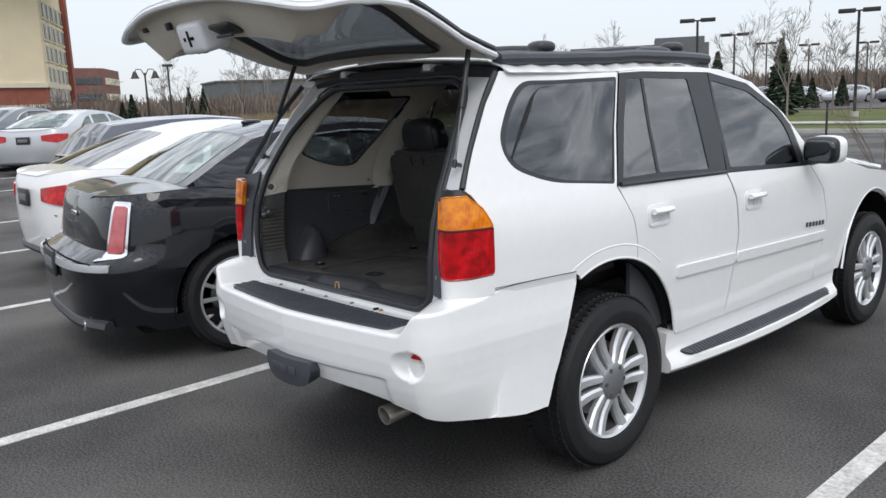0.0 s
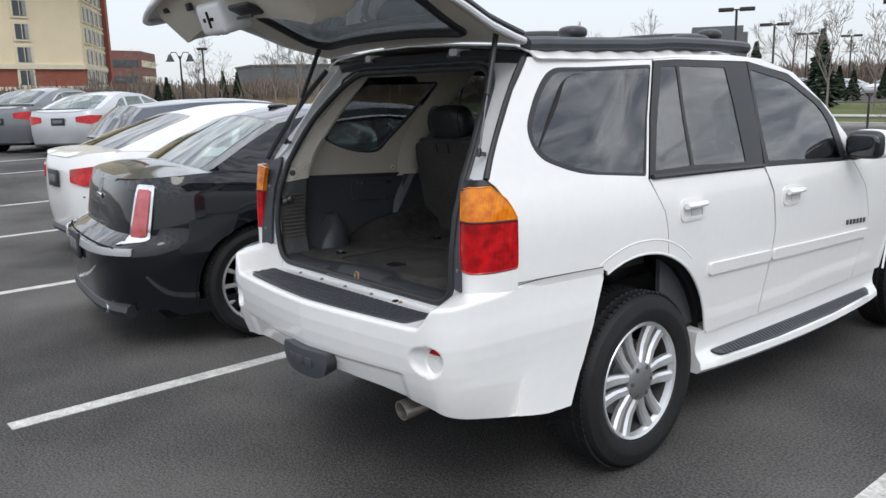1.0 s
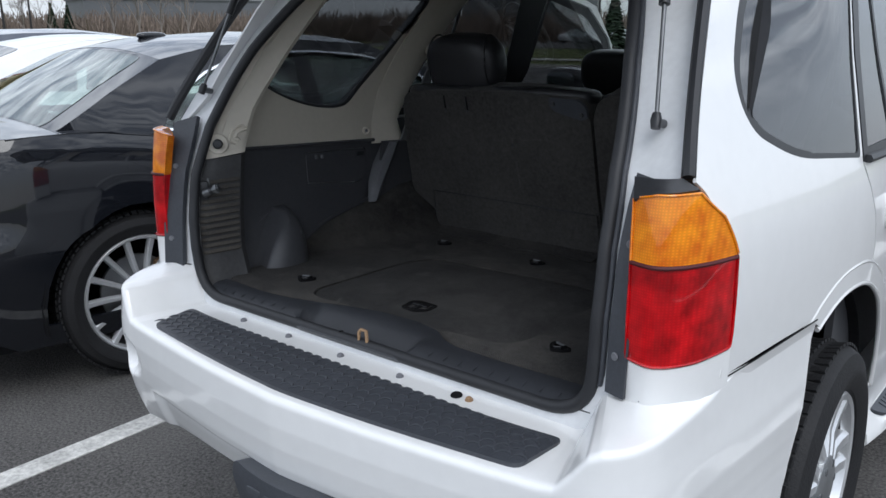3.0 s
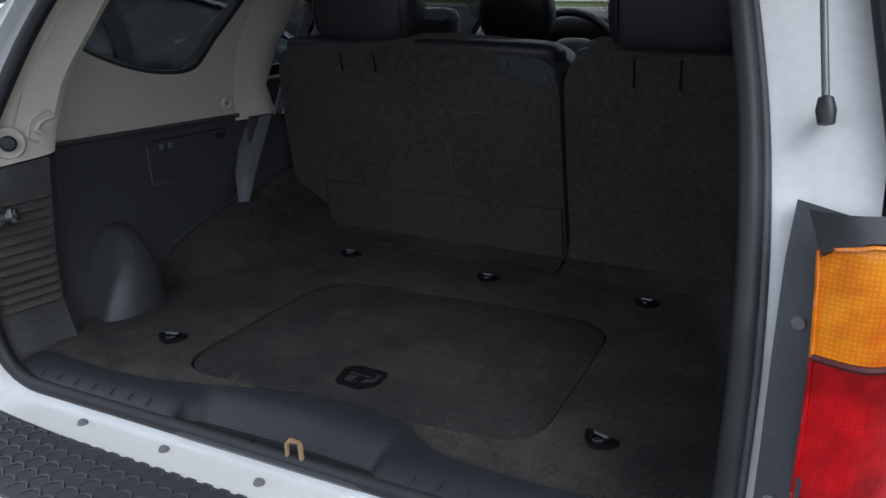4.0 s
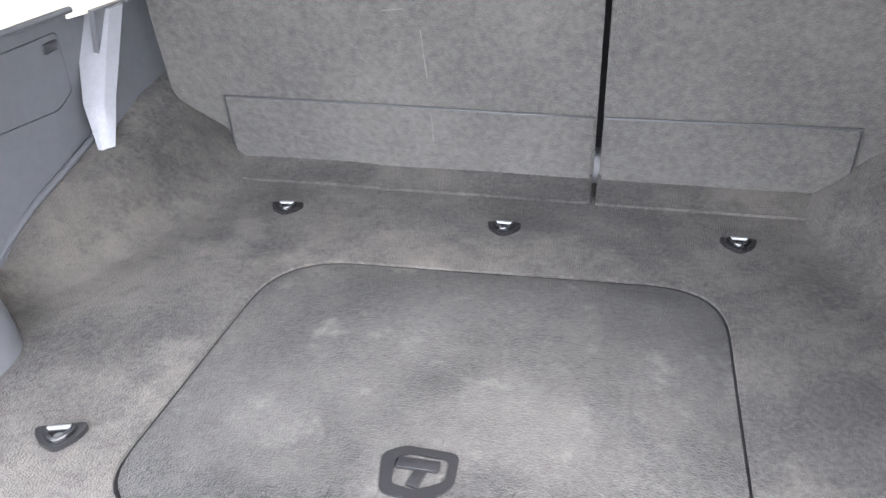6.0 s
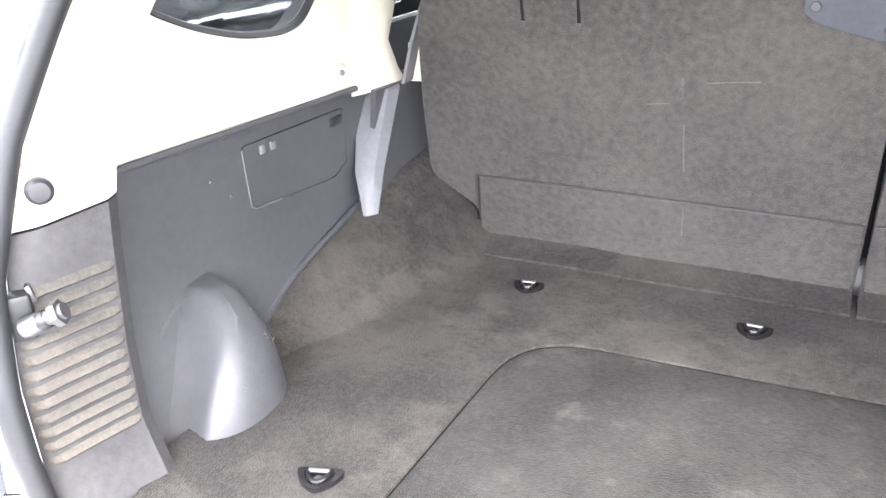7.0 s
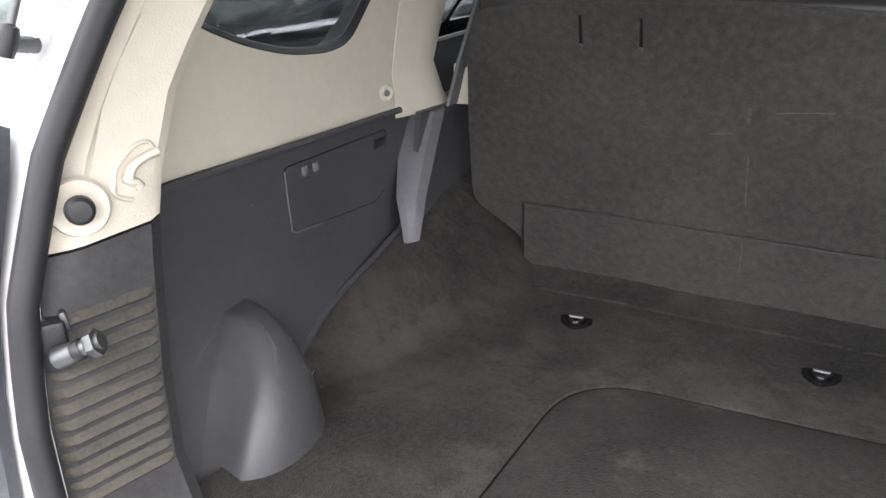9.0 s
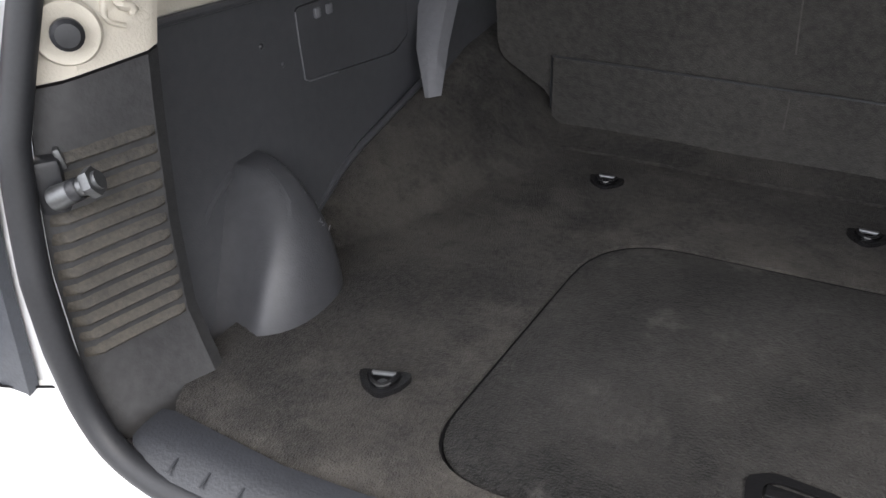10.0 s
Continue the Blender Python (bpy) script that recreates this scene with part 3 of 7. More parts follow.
    for y in np.linspace(1.50, 3.36, 20):
        k = math.sin(math.pi * min(1.0, max(0.0, (y - 1.44) / 1.98))) ** 0.45
        o = 0.885 + 0.085 * k
        rings.append([(s * 0.80, y, 0.29), (s * (o - 0.02), y, 0.285 - 0.0 * y), (s * o, y, 0.305), (s * (o - 0.004), y, 0.335), (s * 0.886, y, 0.372), (s * 0.880, y, 0.40), (s * 0.889, y, 0.475), (s * 0.80, y, 0.48)])
    board = part("running_board", loft(rings), WHITE, suv)
    pad = rounded([(1.60, 0.892), (3.24, 0.892), (3.20, 0.932), (2.7, 0.957), (2.1, 0.957), (1.64, 0.932)], 0.024)
    part("step_pad", sheet(pad, lambda y, x, s=s: (s * x, y, 0.378 - 0.46 * (x - 0.885)), (), 0.05, 0.012, (0, 0, 1)), GREYBLACK, board, "dark grey ribbed step pad")
    ribs = bmesh.new()
    for i in range(58):
        y = 1.68 + i * 0.026
        box((s * 0.922, y, 0.3615), (0.048, 0.010, 0.005), 0.0, pose(0, 0, 0, 0, s * 24.7), ribs)
    part("pad_ribs", ribs, GREYBLACK, board)

# model badge on the right front door
bm = bmesh.new()
for i in range(6):
    p = on_side(1, 0.003)(2.878 + i * 0.043, 0.803 - 0.0025 * i)
    box(p, (0.005, 0.024, 0.027), 0.002, pose(0, 0, 0, -1.5), bm)
part("badge", bm, GREYBLACK, suv, "dark raised badge of six small bars", 0)

# roof, bonnet, windscreen, front
ROOF_X = (0.0, 0.3, 0.6, 0.68, 0.715, 0.74)
ROOF_Z = (1.768, 1.760, 1.738, 1.722, 1.702, 1.676)


def roof(x, y):
    return (x, y, interp(abs(x), ROOF_X, ROOF_Z) + interp(y, (0.50, 0.60, 0.85, 1.4, 1.95, 2.2), (-0.022, -0.008, 0, 0, -0.025, -0.075)) * (1.0 - 0.5 * min(1.0, max(0.0, (abs(x) - 0.5) / 0.22))))


part("roof", sheet(rounded([(-0.737, 0.615), (0.737, 0.615), (0.737, 1.94), (0.70, 2.10), (-0.70, 2.10), (-0.737, 1.94)], 0.03), lambda x, y: (lambda p: (p[0] * (1.0 if x > 0 else 0.932), p[1], p[2]))(roof(x, y)), (), 0.07, 0.006, (0, 0, 1)), WHITE, suv)
for s in (1, -1):
    rail = tube([(0.683 if s > 0 else -0.632, y, 1.718 + 0.022 * min(1.0, max(0.0, math.sin(math.pi * (y - 0.57) / 1.6))) ** 0.4) for y in np.linspace(0.62, 2.15, 26)], 0.030, 10, flat=0.95)
    part("roof_rail", rail, GREYBLACK, suv, "dark grey roof rail")
    part("rail_foot", pillow((0.655 if s > 0 else -0.605, 1.72, 1.755), (0.06, 0.30, 0.06), power=2.6, n=6), SATIN, suv)
for y in (0.95, 1.95):
    bar = part("roof_crossbar", tube([(x, y, 1.800 - 0.02 * (abs(x) / 0.6) ** 4) for x in np.linspace(-0.58, 0.63, 14)], 0.020, 8, flat=0.6), SATIN, suv, "black roof crossbar")
    for s in (1, -1):
        part("end_cap", pillow((0.61 if s > 0 else -0.565, y, 1.786), (0.10, 0.12, 0.055), power=2.6, n=6), SATIN, bar)


def screen(u, v):
    w = 0.70 + 0.11 * v
    return (u * w, 2.06 + 0.97 * v + 0.10 * (1 - u * u) * v, 1.698 - 0.555 * v ** 1.08 + 0.03 * (1 - u * u))


part("windscreen", sheet([(-1, 0), (1, 0), (1, 1), (-1, 1)], screen, (), 0.12, 0.005, (0, 1, 1)), CLEAR, suv)
sticker = part("sticker", sheet([(-0.54, 0.43), (-0.135, 0.43), (-0.135, 0.50), (-0.54, 0.50)], lambda u, v: tuple(Vector(screen(u, v)) + Vector((0, -0.010, -0.012))), (), 0.08, 0.001, (0, -1, -1)), SATIN, suv, "dark banner sticker inside the windscreen")
part("print_bar", sheet([(-0.50, 0.455), (-0.18, 0.455), (-0.18, 0.478), (-0.50, 0.478)], lambda u, v: tuple(Vector(screen(u, v)) + Vector((0, -0.013, -0.015))), (), 0.08, 0.001, (0, -1, -1)), GREYTRIM, sticker)
part("bonnet", sheet([(-0.86, 3.0), (0.86, 3.0), (0.84, 4.2), (0.70, 4.60), (-0.70, 4.60), (-0.84, 4.2)], lambda x, y: (x, y, interp(y, (3.0, 3.4, 3.8, 4.25, 4.6), (1.15, 1.15, 1.10, 1.03, 0.95)) + 0.05 * (1 - (x / 0.86) ** 2) - 0.03 * (abs(x) > 0.8)), (), 0.09, 0.006, (0, 0, 1)), WHITE, suv)
front = part("front_fascia", sheet(rounded([(-0.875, 0.42), (0.875, 0.42), (0.875, 0.93), (-0.875, 0.93)], 0.05), lambda x, z: (x, 4.72 - 0.16 * abs(x / 0.87) ** 5 - 0.05 * max(0, z - 0.75) / 0.2, z), [rounded([(-0.45, 0.68), (0.45, 0.68), (0.48, 0.88), (-0.48, 0.88)], 0.03)], 0.07, 0.01, (0, 1, 0)), WHITE, suv)
part("grille", box((0, 4.69, 0.78), (0.90, 0.02, 0.20), 0.008), CHROME, front)
for s in (1, -1):
    part("headlamp", pillow((s * 0.68, 4.60, 0.83), (0.32, 0.20, 0.16), power=4, n=6), CLEARLENS, suv)
    base = part("door_mirror", pillow((s * 1.000, 2.90, 1.225), (0.20, 0.12, 0.155), power=3.4, n=8), WHITE, suv, "door mirror with white cap and black housing")
    part("mirror_housing", pillow((s * 0.990, 2.872, 1.225), (0.195, 0.115, 0.148), power=3.6, n=8), SATIN, base)
    part("mirror_glass", pillow((s * 0.992, 2.822, 1.225), (0.165, 0.03, 0.112), power=4, n=6), MIRROR, base)
    part("mirror_arm", tube([(s * 0.885, 2.86, 1.165), (s * 0.93, 2.88, 1.165), (s * 0.98, 2.90, 1.18)], 0.026, 8), SATIN, base)

# underside
part("underbody", box((0, 2.5, 0.385), (1.52, 4.2, 0.12), 0.02), STEELGAPDARK, suv)
part("fuel_tank", box((-0.3, 0.75, 0.42), (0.7, 0.8, 0.24), 0.06), STEELGAPDARK, suv)
part("rear_axle", rod((-0.75, REAR_AXLE, 0.36), (0.75, REAR_AXLE, 0.36), 0.05), STEELGAPDARK, suv)


# ---- wheels ----
def road_wheel(parent, c, s, spokes, R=0.372, W=0.25, rim_r=0.245, nuts=True):
    """Tyre, rim with paired spokes, hub; s is the side that faces outwards."""
    w = thing("wheel", "alloy wheel with a black tyre", "", (0, 0, 0))
    w.parent = parent
    h = W / 2
    prof = [(rim_r - 0.012, h * 0.62), (rim_r + 0.006, h * 0.86), (rim_r + 0.05, h), (R - 0.055, h * 0.985), (R - 0.018, h * 0.88), (R - 0.004, h * 0.70), (R, h * 0.3), (R, -h * 0.3), (R - 0.004, -h * 0.70), (R - 0.018, -h * 0.88), (R - 0.055, -h * 0.985), (rim_r + 0.05, -h), (rim_r, -h * 0.8)]
    part("tyre", lathe(prof, c, (s, 0, 0), 56), RUBBER, w)
    tread = bmesh.new()
    for i in range(72):
        a = i * math.tau / 72
        for k, off in ((-0.068, 0.0), (-0.022, 0.03), (0.022, 0.0), (0.068, 0.03)):
            p = Vector((k * W / 0.25, (R - 0.0022) * math.cos(a + off), (R - 0.0022) * math.sin(a + off)))
            box(Vector(c) + p, (0.045, 0.008, 0.022), 0.0, Euler((a + off, 0, 0)).to_matrix().to_4x4() @ pose(0, 0, 0, 0, 0, 14 if k > 0 else -14), tread)
    part("tread", tread, RUBBER, w)
    rp = [(rim_r, h * 0.78), (rim_r - 0.006, h * 0.84), (rim_r - 0.016, h * 0.80), (rim_r - 0.024, h * 0.60), (rim_r - 0.03, h * 0.1), (rim_r - 0.02, -h * 0.8)]
    part("rim", lathe(rp[:4], c, (s, 0, 0), 56), ALLOY, w, "polished alloy rim")
    part("barrel", lathe(rp[3:], c, (s, 0, 0), 48), BARREL, w)
    part("brake_disc", lathe([(0.0, -0.02), (0.165, -0.02), (0.165, 0.0), (0.0, 0.0)], c, (s, 0, 0), 32), DULLALLOY, w)
    part("brake_caliper", box(Vector(c) + Vector((s * 0.0, 0.12, 0.06)), (0.06, 0.07, 0.13), 0.01), RUST, w)
    sp = bmesh.new()
    for i in range(spokes):
        a0 = math.pi / 2 + (i + 0.5) * math.tau / spokes
        for d in ((-1, 1) if spokes < 8 else (0,)):
            wi = 0.044 if spokes < 8 else 0.026
            rings = []
            for t in np.linspace(0, 1, 5):
                r = 0.05 + (rim_r - 0.068) * t
                a = a0
                shift = d * (0.024 + 0.016 * t)
                o = h * (0.74 - 0.16 * math.sin(math.pi * min(1, t * 0.9)) ** 2 * 0.6)
                ww = wi * (0.50 + 0.22 * t)
                cs, sn = math.cos(a), math.sin(a)
                ring = []
                for e, q in ((-ww, -0.022), (-ww, -0.004), (-ww * 0.55, 0.006), (ww * 0.55, 0.006), (ww, -0.004), (ww, -0.022)):
                    ring.append(Vector(c) + Vector((s * (o + q), r * cs - (e * 0.8 + shift) * sn, r * sn + (e * 0.8 + shift) * cs)))
                rings.append(ring)
            loft(rings, sp)
    part("spokes", sp, ALLOY, w, "polished paired spokes")
    hubr = 0.080 if spokes < 8 else 0.07
    hub = part("hub_cap", lathe([(0.0, h * 0.86), (hubr * 0.8, h * 0.84), (hubr, h * 0.78), (hubr * 1.05, h * 0.5), (hubr * 0.8, 0.0)], c, (s, 0, 0), 30), DULLALLOY, w, "dull grey hub cap")
    count = 6 if spokes < 8 else 5
    for i in range(count if nuts else 0):
        a = i * math.tau / count
        part("wheel_nut", lathe([(0.0, h * 0.86), (0.010, h * 0.85), (0.012, h * 0.70)], Vector(c) + Vector((0, 0.062 * math.cos(a), 0.062 * math.sin(a))), (s, 0, 0), 8), ZINC, hub)
    return w


for y in (REAR_AXLE, FRONT_AXLE):
    road_wheel(suv, (0.790, y, 0.368), 1, 6, 0.368, 0.25, 0.250)
    road_wheel(suv, (-0.724, y, 0.368), -1, 6, 0.368, 0.25, 0.250)


# ---- rear bumper ----
def evened(pts, reach):
    """A line of points with its corners eased, its ends kept."""
    n = len(pts)
    out = []
    for i in range(n):
        k = min(reach, i, n - 1 - i)
        out.append(tuple(sum(pts[j][c] for j in range(i - k, i + k + 1)) / (2 * k + 1) for c in range(len(pts[0]))))
    return out


XB = 0.03      # middle of the bumper
LEDGE = 0.765  # height of the loading step
# half plan from the wheel arch to the middle: face (u, y), its top, then the line where the top surface meets lamp panel or jamb
HALF = ((0.852, 0.620, 0.880, 0.846, 0.620, 0.886), (0.838, 0.500, 0.884, 0.832, 0.500, 0.891), (0.824, 0.400, 0.885, 0.818, 0.400, 0.893), (0.815, 0.337, 0.876, 0.796, 0.337, 0.889), (0.806, 0.260, 0.864, 0.766, 0.278, 0.884), (0.797, 0.182, 0.855, 0.738, 0.250, 0.878), (0.771, 0.112, 0.848, 0.702, 0.240, 0.873), (0.728, 0.077, 0.846, 0.646, 0.264, 0.866), (0.706, 0.069, 0.836, 0.624, 0.272, 0.848), (0.678, 0.063, 0.798, 0.604, 0.280, 0.808), (0.652, 0.060, 0.769, 0.590, 0.287, 0.777), (0.620, 0.056, 0.765, 0.575, 0.290, 0.772), (0.533, 0.043, 0.765, 0.520, 0.290, 0.772), (0.253, 0.010, 0.765, 0.253, 0.290, 0.772), (0.0, -0.008, 0.765, 0.0, 0.290, 0.772))
HALF_PLAN = [(p[0], p[1], 0.0) for p in HALF]
RUN = dense(spline(HALF_PLAN, 8) + [(-p[0], p[1], 0.0) for p in reversed(spline(HALF_PLAN, 8)[:-1])], 0.008)
RUN = evened(RUN[:min(range(len(RUN)), key=lambda i: abs(RUN[i][0]) + abs(RUN[i][1] + 0.008)) + 1], 7)
ARC = [0.0]
for a, b in zip(RUN, RUN[1:]):
    ARC.append(ARC[-1] + math.dist(a, b))
KNOT = [ARC[min(range(len(RUN)), key=lambda i: math.dist(RUN[i], p))] for p in HALF_PLAN]
HALF_LEN = ARC[-1]
Q_LAMP = next(q for q, p in zip(ARC, RUN) if p[0] < 0.716)


def plan_at(q, inset):
    """Point of the bumper's half outline at arc length q, moved inwards."""
    u, y = curve(q, ARC, [p[0] for p in RUN]), curve(q, ARC, [p[1] for p in RUN])
    d = Vector((curve(q + 0.012, ARC, [p[0] for p in RUN]) - curve(q - 0.012, ARC, [p[0] for p in RUN]), curve(q + 0.012, ARC, [p[1] for p in RUN]) - curve(q - 0.012, ARC, [p[1] for p in RUN]))).normalized()
    return u + d.y * inset, y - d.x * inset


def arch_end(y, z):
    """The skirt ends along the wheel arch, further back towards the ground."""
    if y < 0.20:
        return y
    return 0.20 + (y - 0.20) * (curve(z, (0.38, 0.45, 0.52, 0.66, 0.80, 0.89), (0.63, 0.68, 0.71, 0.765, 0.805, 0.835)) - 0.20) / 0.42


def side_of(s, u, y, z):
    """From half plan to the car: the far half runs out a little towards the wheel."""
    k = min(1.0, max(0.0, (y - 0.12) / 0.4))
    return (XB + s * u * (1.0 if s > 0 else 1.0 + 0.035 * k * k), y, z)


def lamp_bowl(q, z):
    """Depth of the round fog-lamp recess with its flare towards the middle."""
    flare = math.hypot((q - Q_LAMP - 0.030) / 0.076, (z - 0.654) / (0.062 if q < Q_LAMP + 0.03 else 0.055))
    core = math.hypot((q - Q_LAMP) / 0.040, (z - 0.656) / 0.047)
    k = min(1.0, max(0.0, (1.14 - core) / 0.28))
    return max(0.020 * max(0.0, 1 - flare ** 3) * min(1.0, 1.3 - 0.4 * flare), 0.036 * k * k * (3 - 2 * k))


def face(q, z):
    inset = curve(z, (0.36, 0.39, 0.42, 0.46, 0.50, 0.55, 0.60, 0.65, 0.70, 0.755, 0.80, 0.88), (0.130, 0.106, 0.084, 0.060, 0.041, 0.023, 0.010, 0.003, 0.0, 0.003, 0.008, 0.014))
    w = min(1.0, max(0.0, (q - 0.12) / 0.70))
    side = 0.25 + 0.75 * w * w * (3 - 2 * w)
    inset *= side + (1 - side) * min(1.0, max(0.0, (z - 0.55) / 0.15))
    u0 = curve(q, ARC, [p[0] for p in RUN])
    crease = 0.574 + 0.02 * u0 - z
    step = 0.011 * min(1.0, max(0.0, crease / 0.008)) * min(1.0, max(0.0, (0.575 + 0.25 * max(0.0, -crease) - u0) / 0.03))
    u, y = plan_at(q, inset + step + lamp_bowl(q, z))
    return u, arch_end(y, z), z


def low_edge(q):
    return curve(q, (0.0, 0.10, 0.30, 0.62, 0.88, 1.12, HALF_LEN), (0.372, 0.372, 0.402, 0.465, 0.492, 0.502, 0.505))


def section(q):
    """Closed section: skirt from the lower edge up, rounded shoulder, top surface, and back inside."""
    top, tu, ty, tz = (curve(q, KNOT, [p[i] for p in HALF]) for i in (2, 3, 4, 5))
    if tz > 0.864:
        ty = arch_end(ty, tz)
    low = low_edge(q)
    u, y, _ = face(q, top)
    r = min(0.016, 0.8 * math.dist((u, y), (tu, ty)))
    zs = [low + (0.575 - low) * i / 12 for i in range(12)] + [0.575 + (top - r - 0.575) * i / 44 for i in range(45)]
    pts = [face(q, z) for z in zs]
    u, y, z = pts[-1]
    d = Vector((tu - u, ty - y)).normalized()
    for a in (22, 45, 68, 90):
        c, sn = r * (1 - math.cos(radians(a))), r * math.sin(radians(a))
        pts.append((u + d.x * c, y + d.y * c, z + sn))
    u, y, z = pts[-1]
    pts += [(u + (tu - u) * t, y + (ty - y) * t, z + (tz - z) * t ** 1.4) for t in (0.25, 0.5, 0.75, 1.0)]
    inner = [(tu - 0.01, ty + 0.012, tz - 0.05)]
    u, y, z = pts[0]
    inner += [(u + d.x * 0.03, y + d.y * 0.03, low + 0.01)]
    return pts + inner


stations = [HALF_LEN * i / 120 for i in range(121)]
stations = sorted(set(stations + [Q_LAMP - 0.06 + 0.005 * i for i in range(38)]))
rings = [[side_of(1, *p) for p in section(q)] for q in stations] + [[side_of(-1, *p) for p in section(q)] for q in reversed(stations[:-1])]
bumper = part("rear_bumper", loft(rings), WHITE, suv, "white rear bumper with scuffed step", 50, True)
for s in (1, -1):
    seam = []
    for q in np.linspace(0.0, KNOT[7], 40):
        ring = section(q)
        tip, shoulder = Vector(ring[-3]), Vector(ring[-7])
        off = min(0.013, max(0.0, (tip - shoulder).length - 0.006))
        p = tip + (shoulder - tip).normalized() * off if off else tip
        seam.append(side_of(s, p.x + 0.001, p.y - 0.001, p.z + 0.0015))
    part("panel_gap", tube(seam, 0.0014, 6), STEELGAPDARK, bumper, "", 35, True)
    disc = [(Q_LAMP + 0.038 * math.cos(a), 0.656 + 0.045 * math.sin(a)) for a in np.linspace(0, math.tau, 24)[:-1]]

    def in_bowl(q, z):
        u, y = plan_at(q, 0.031)
        return side_of(s, u, y, z)

    part("reflector_lens", sheet([p for p in disc if p[1] >= 0.670], in_bowl, (), 0.02, 0.004, (0, -1, 0)), REDLENS, bumper, "red upper reflector", 35, True)
    part("reflector_lens", sheet([p for p in disc if p[1] < 0.670], in_bowl, (), 0.02, 0.004, (0, -1, 0)), CLEARLENS, bumper, "clear lower reflector", 35, True)


def step_edge(x):
    half = sorted((p[0], p[1]) for p in RUN)
    return curve(abs(x - XB), [p[0] for p in half], [p[1] for p in half])


pad_out = [(x, step_edge(x) + 0.030) for x in np.linspace(-0.525, 0.600, 24)]
pad_in = [(x, 0.192 + 0.016 * (abs(x - XB) / 0.57) ** 4) for x in np.linspace(0.615, -0.555, 16)]
pad = part("bumper_step_pad", sheet(rounded(pad_out + pad_in, 0.02, 3), lambda x, y: (x, y, LEDGE + 0.009), (), 0.035, 0.012, (0, 0, 1)), GREYBLACK, bumper, "dark grey step pad with scale tread", 35, True)
pts = [(0.0165 * math.cos(a), 0.0165 * math.sin(a), 0) for a in np.linspace(-0.3, math.pi + 0.3, 6)]
scale_mesh = None
for j in range(5):
    for i in range(38):
        x = -0.525 + i * 0.031 + 0.0155 * (j % 2)
        y0, y1 = step_edge(x) + 0.046, 0.176
        if abs(x - XB) > 0.575 - 0.012 * (j == 0):
            continue
        if scale_mesh is None:
            piece = part("tread_scale", tube(pts, [0.0008, 0.002, 0.0032, 0.0032, 0.002, 0.0008], 5), GREYBLACK, None)
            scale_mesh = piece.data
        else:
            piece = new("tread_scale", scale_mesh)
        piece.parent = pad
        piece.location = (x, y0 + (y1 - y0) * j / 4, LEDGE + 0.0095)
for x, y, z, wide, paint in ((-0.676, 0.247, 0.806, 0.009, GREYTRIM), (-0.370, 0.240, LEDGE, 0.009, GREYTRIM), (-0.190, 0.238, LEDGE, 0.009, GREYTRIM), (0.0, 0.232, LEDGE, 0.009, GREYTRIM), (0.186, 0.232, LEDGE, 0.009, GREYTRIM), (0.375, 0.234, LEDGE, 0.009, RUST)):
    part("push_fastener", lathe([(0.0, 0.006), (wide * 0.7, 0.005), (wide, 0.0), (wide, -0.012), (0.0, -0.012)], (x, y, z + 0.006), (0, -0.35, 1) if z == LEDGE else (0.1, -1, 0.2), 14), paint, bumper, "", 35, True)
part("bolt_hole", lathe([(0.0, 0.003), (0.012, 0.003), (0.013, 0.0), (0.0, -0.01)], (0.342, 0.235, LEDGE + 0.006), (0, -0.1, 1), 16), STEELGAPDARK, bumper, "", 35, True)
HITCH = rounded([(-0.150, 0.582), (0.150, 0.582), (0.165, 0.550), (0.140, 0.488), (0.085, 0.470), (-0.085, 0.470), (-0.140, 0.488), (-0.165, 0.550)], 0.022)
hitch = part("hitch_cover", sheet(HITCH, lambda x, z: (0.060 + x, -0.040 + 0.9 * x * x + 0.5 * abs(z - 0.54) ** 1.5, z), (), 0.03, 0.075, (0, -1, 0)), GREYBLACK, suv, "grey plastic tow-hitch cover", 35, True)
for i in range(3):
    part("relief_bar", box((0.0 + i * 0.060, -0.040 + 0.9 * (i * 0.06 - 0.06) ** 2, 0.534), (0.046, 0.006, 0.036), 0.003), GREYBLACK, hitch, "", 35, True)
part("hitch_bar", rod((0.03, 0.02, 0.52), (0.03, 0.4, 0.50), 0.03), STEELGAPDARK, hitch, "", 35, True)
tip = lathe([(0.030, -0.04), (0.035, 0.002), (0.038, 0.075), (0.037, 0.095), (0.033, 0.095), (0.032, 0.02)], (0.575, 0.175, 0.414), (-0.10, -1.0, -0.12), 24)
part("exhaust_tip", tip, EXHAUST, suv, "dull steel exhaust tip")
part("exhaust_pipe", rod((0.36, 0.9, 0.44), (0.575, 0.19, 0.416), 0.028), STEELGAPDARK, suv)


# ---- tailgate opening ----


def rear_y(z):
    return interp(z, (0.76, 0.84, 1.0, 1.12, 1.25, 1.45, 1.64, 1.75), (0.215, 0.225, 0.24, 0.262, 0.312, 0.435, 0.585, 0.67))


def open_y(z):
    """The opening itself lies further in, leaning with the rear pillars."""
    return interp(z, (0.76, 0.84, 1.0, 1.12, 1.25, 1.45, 1.64, 1.75), (0.215, 0.225, 0.24, 0.265, 0.32, 0.45, 0.60, 0.69))


def jamb_y(x, z):
    w = min(1.0, max(0.0, (0.785 - 0.16 * max(0.0, z - 1.25) - abs(x)) / 0.11))
    return rear_y(z) + (open_y(z) - rear_y(z)) * w * w * (3 - 2 * w)


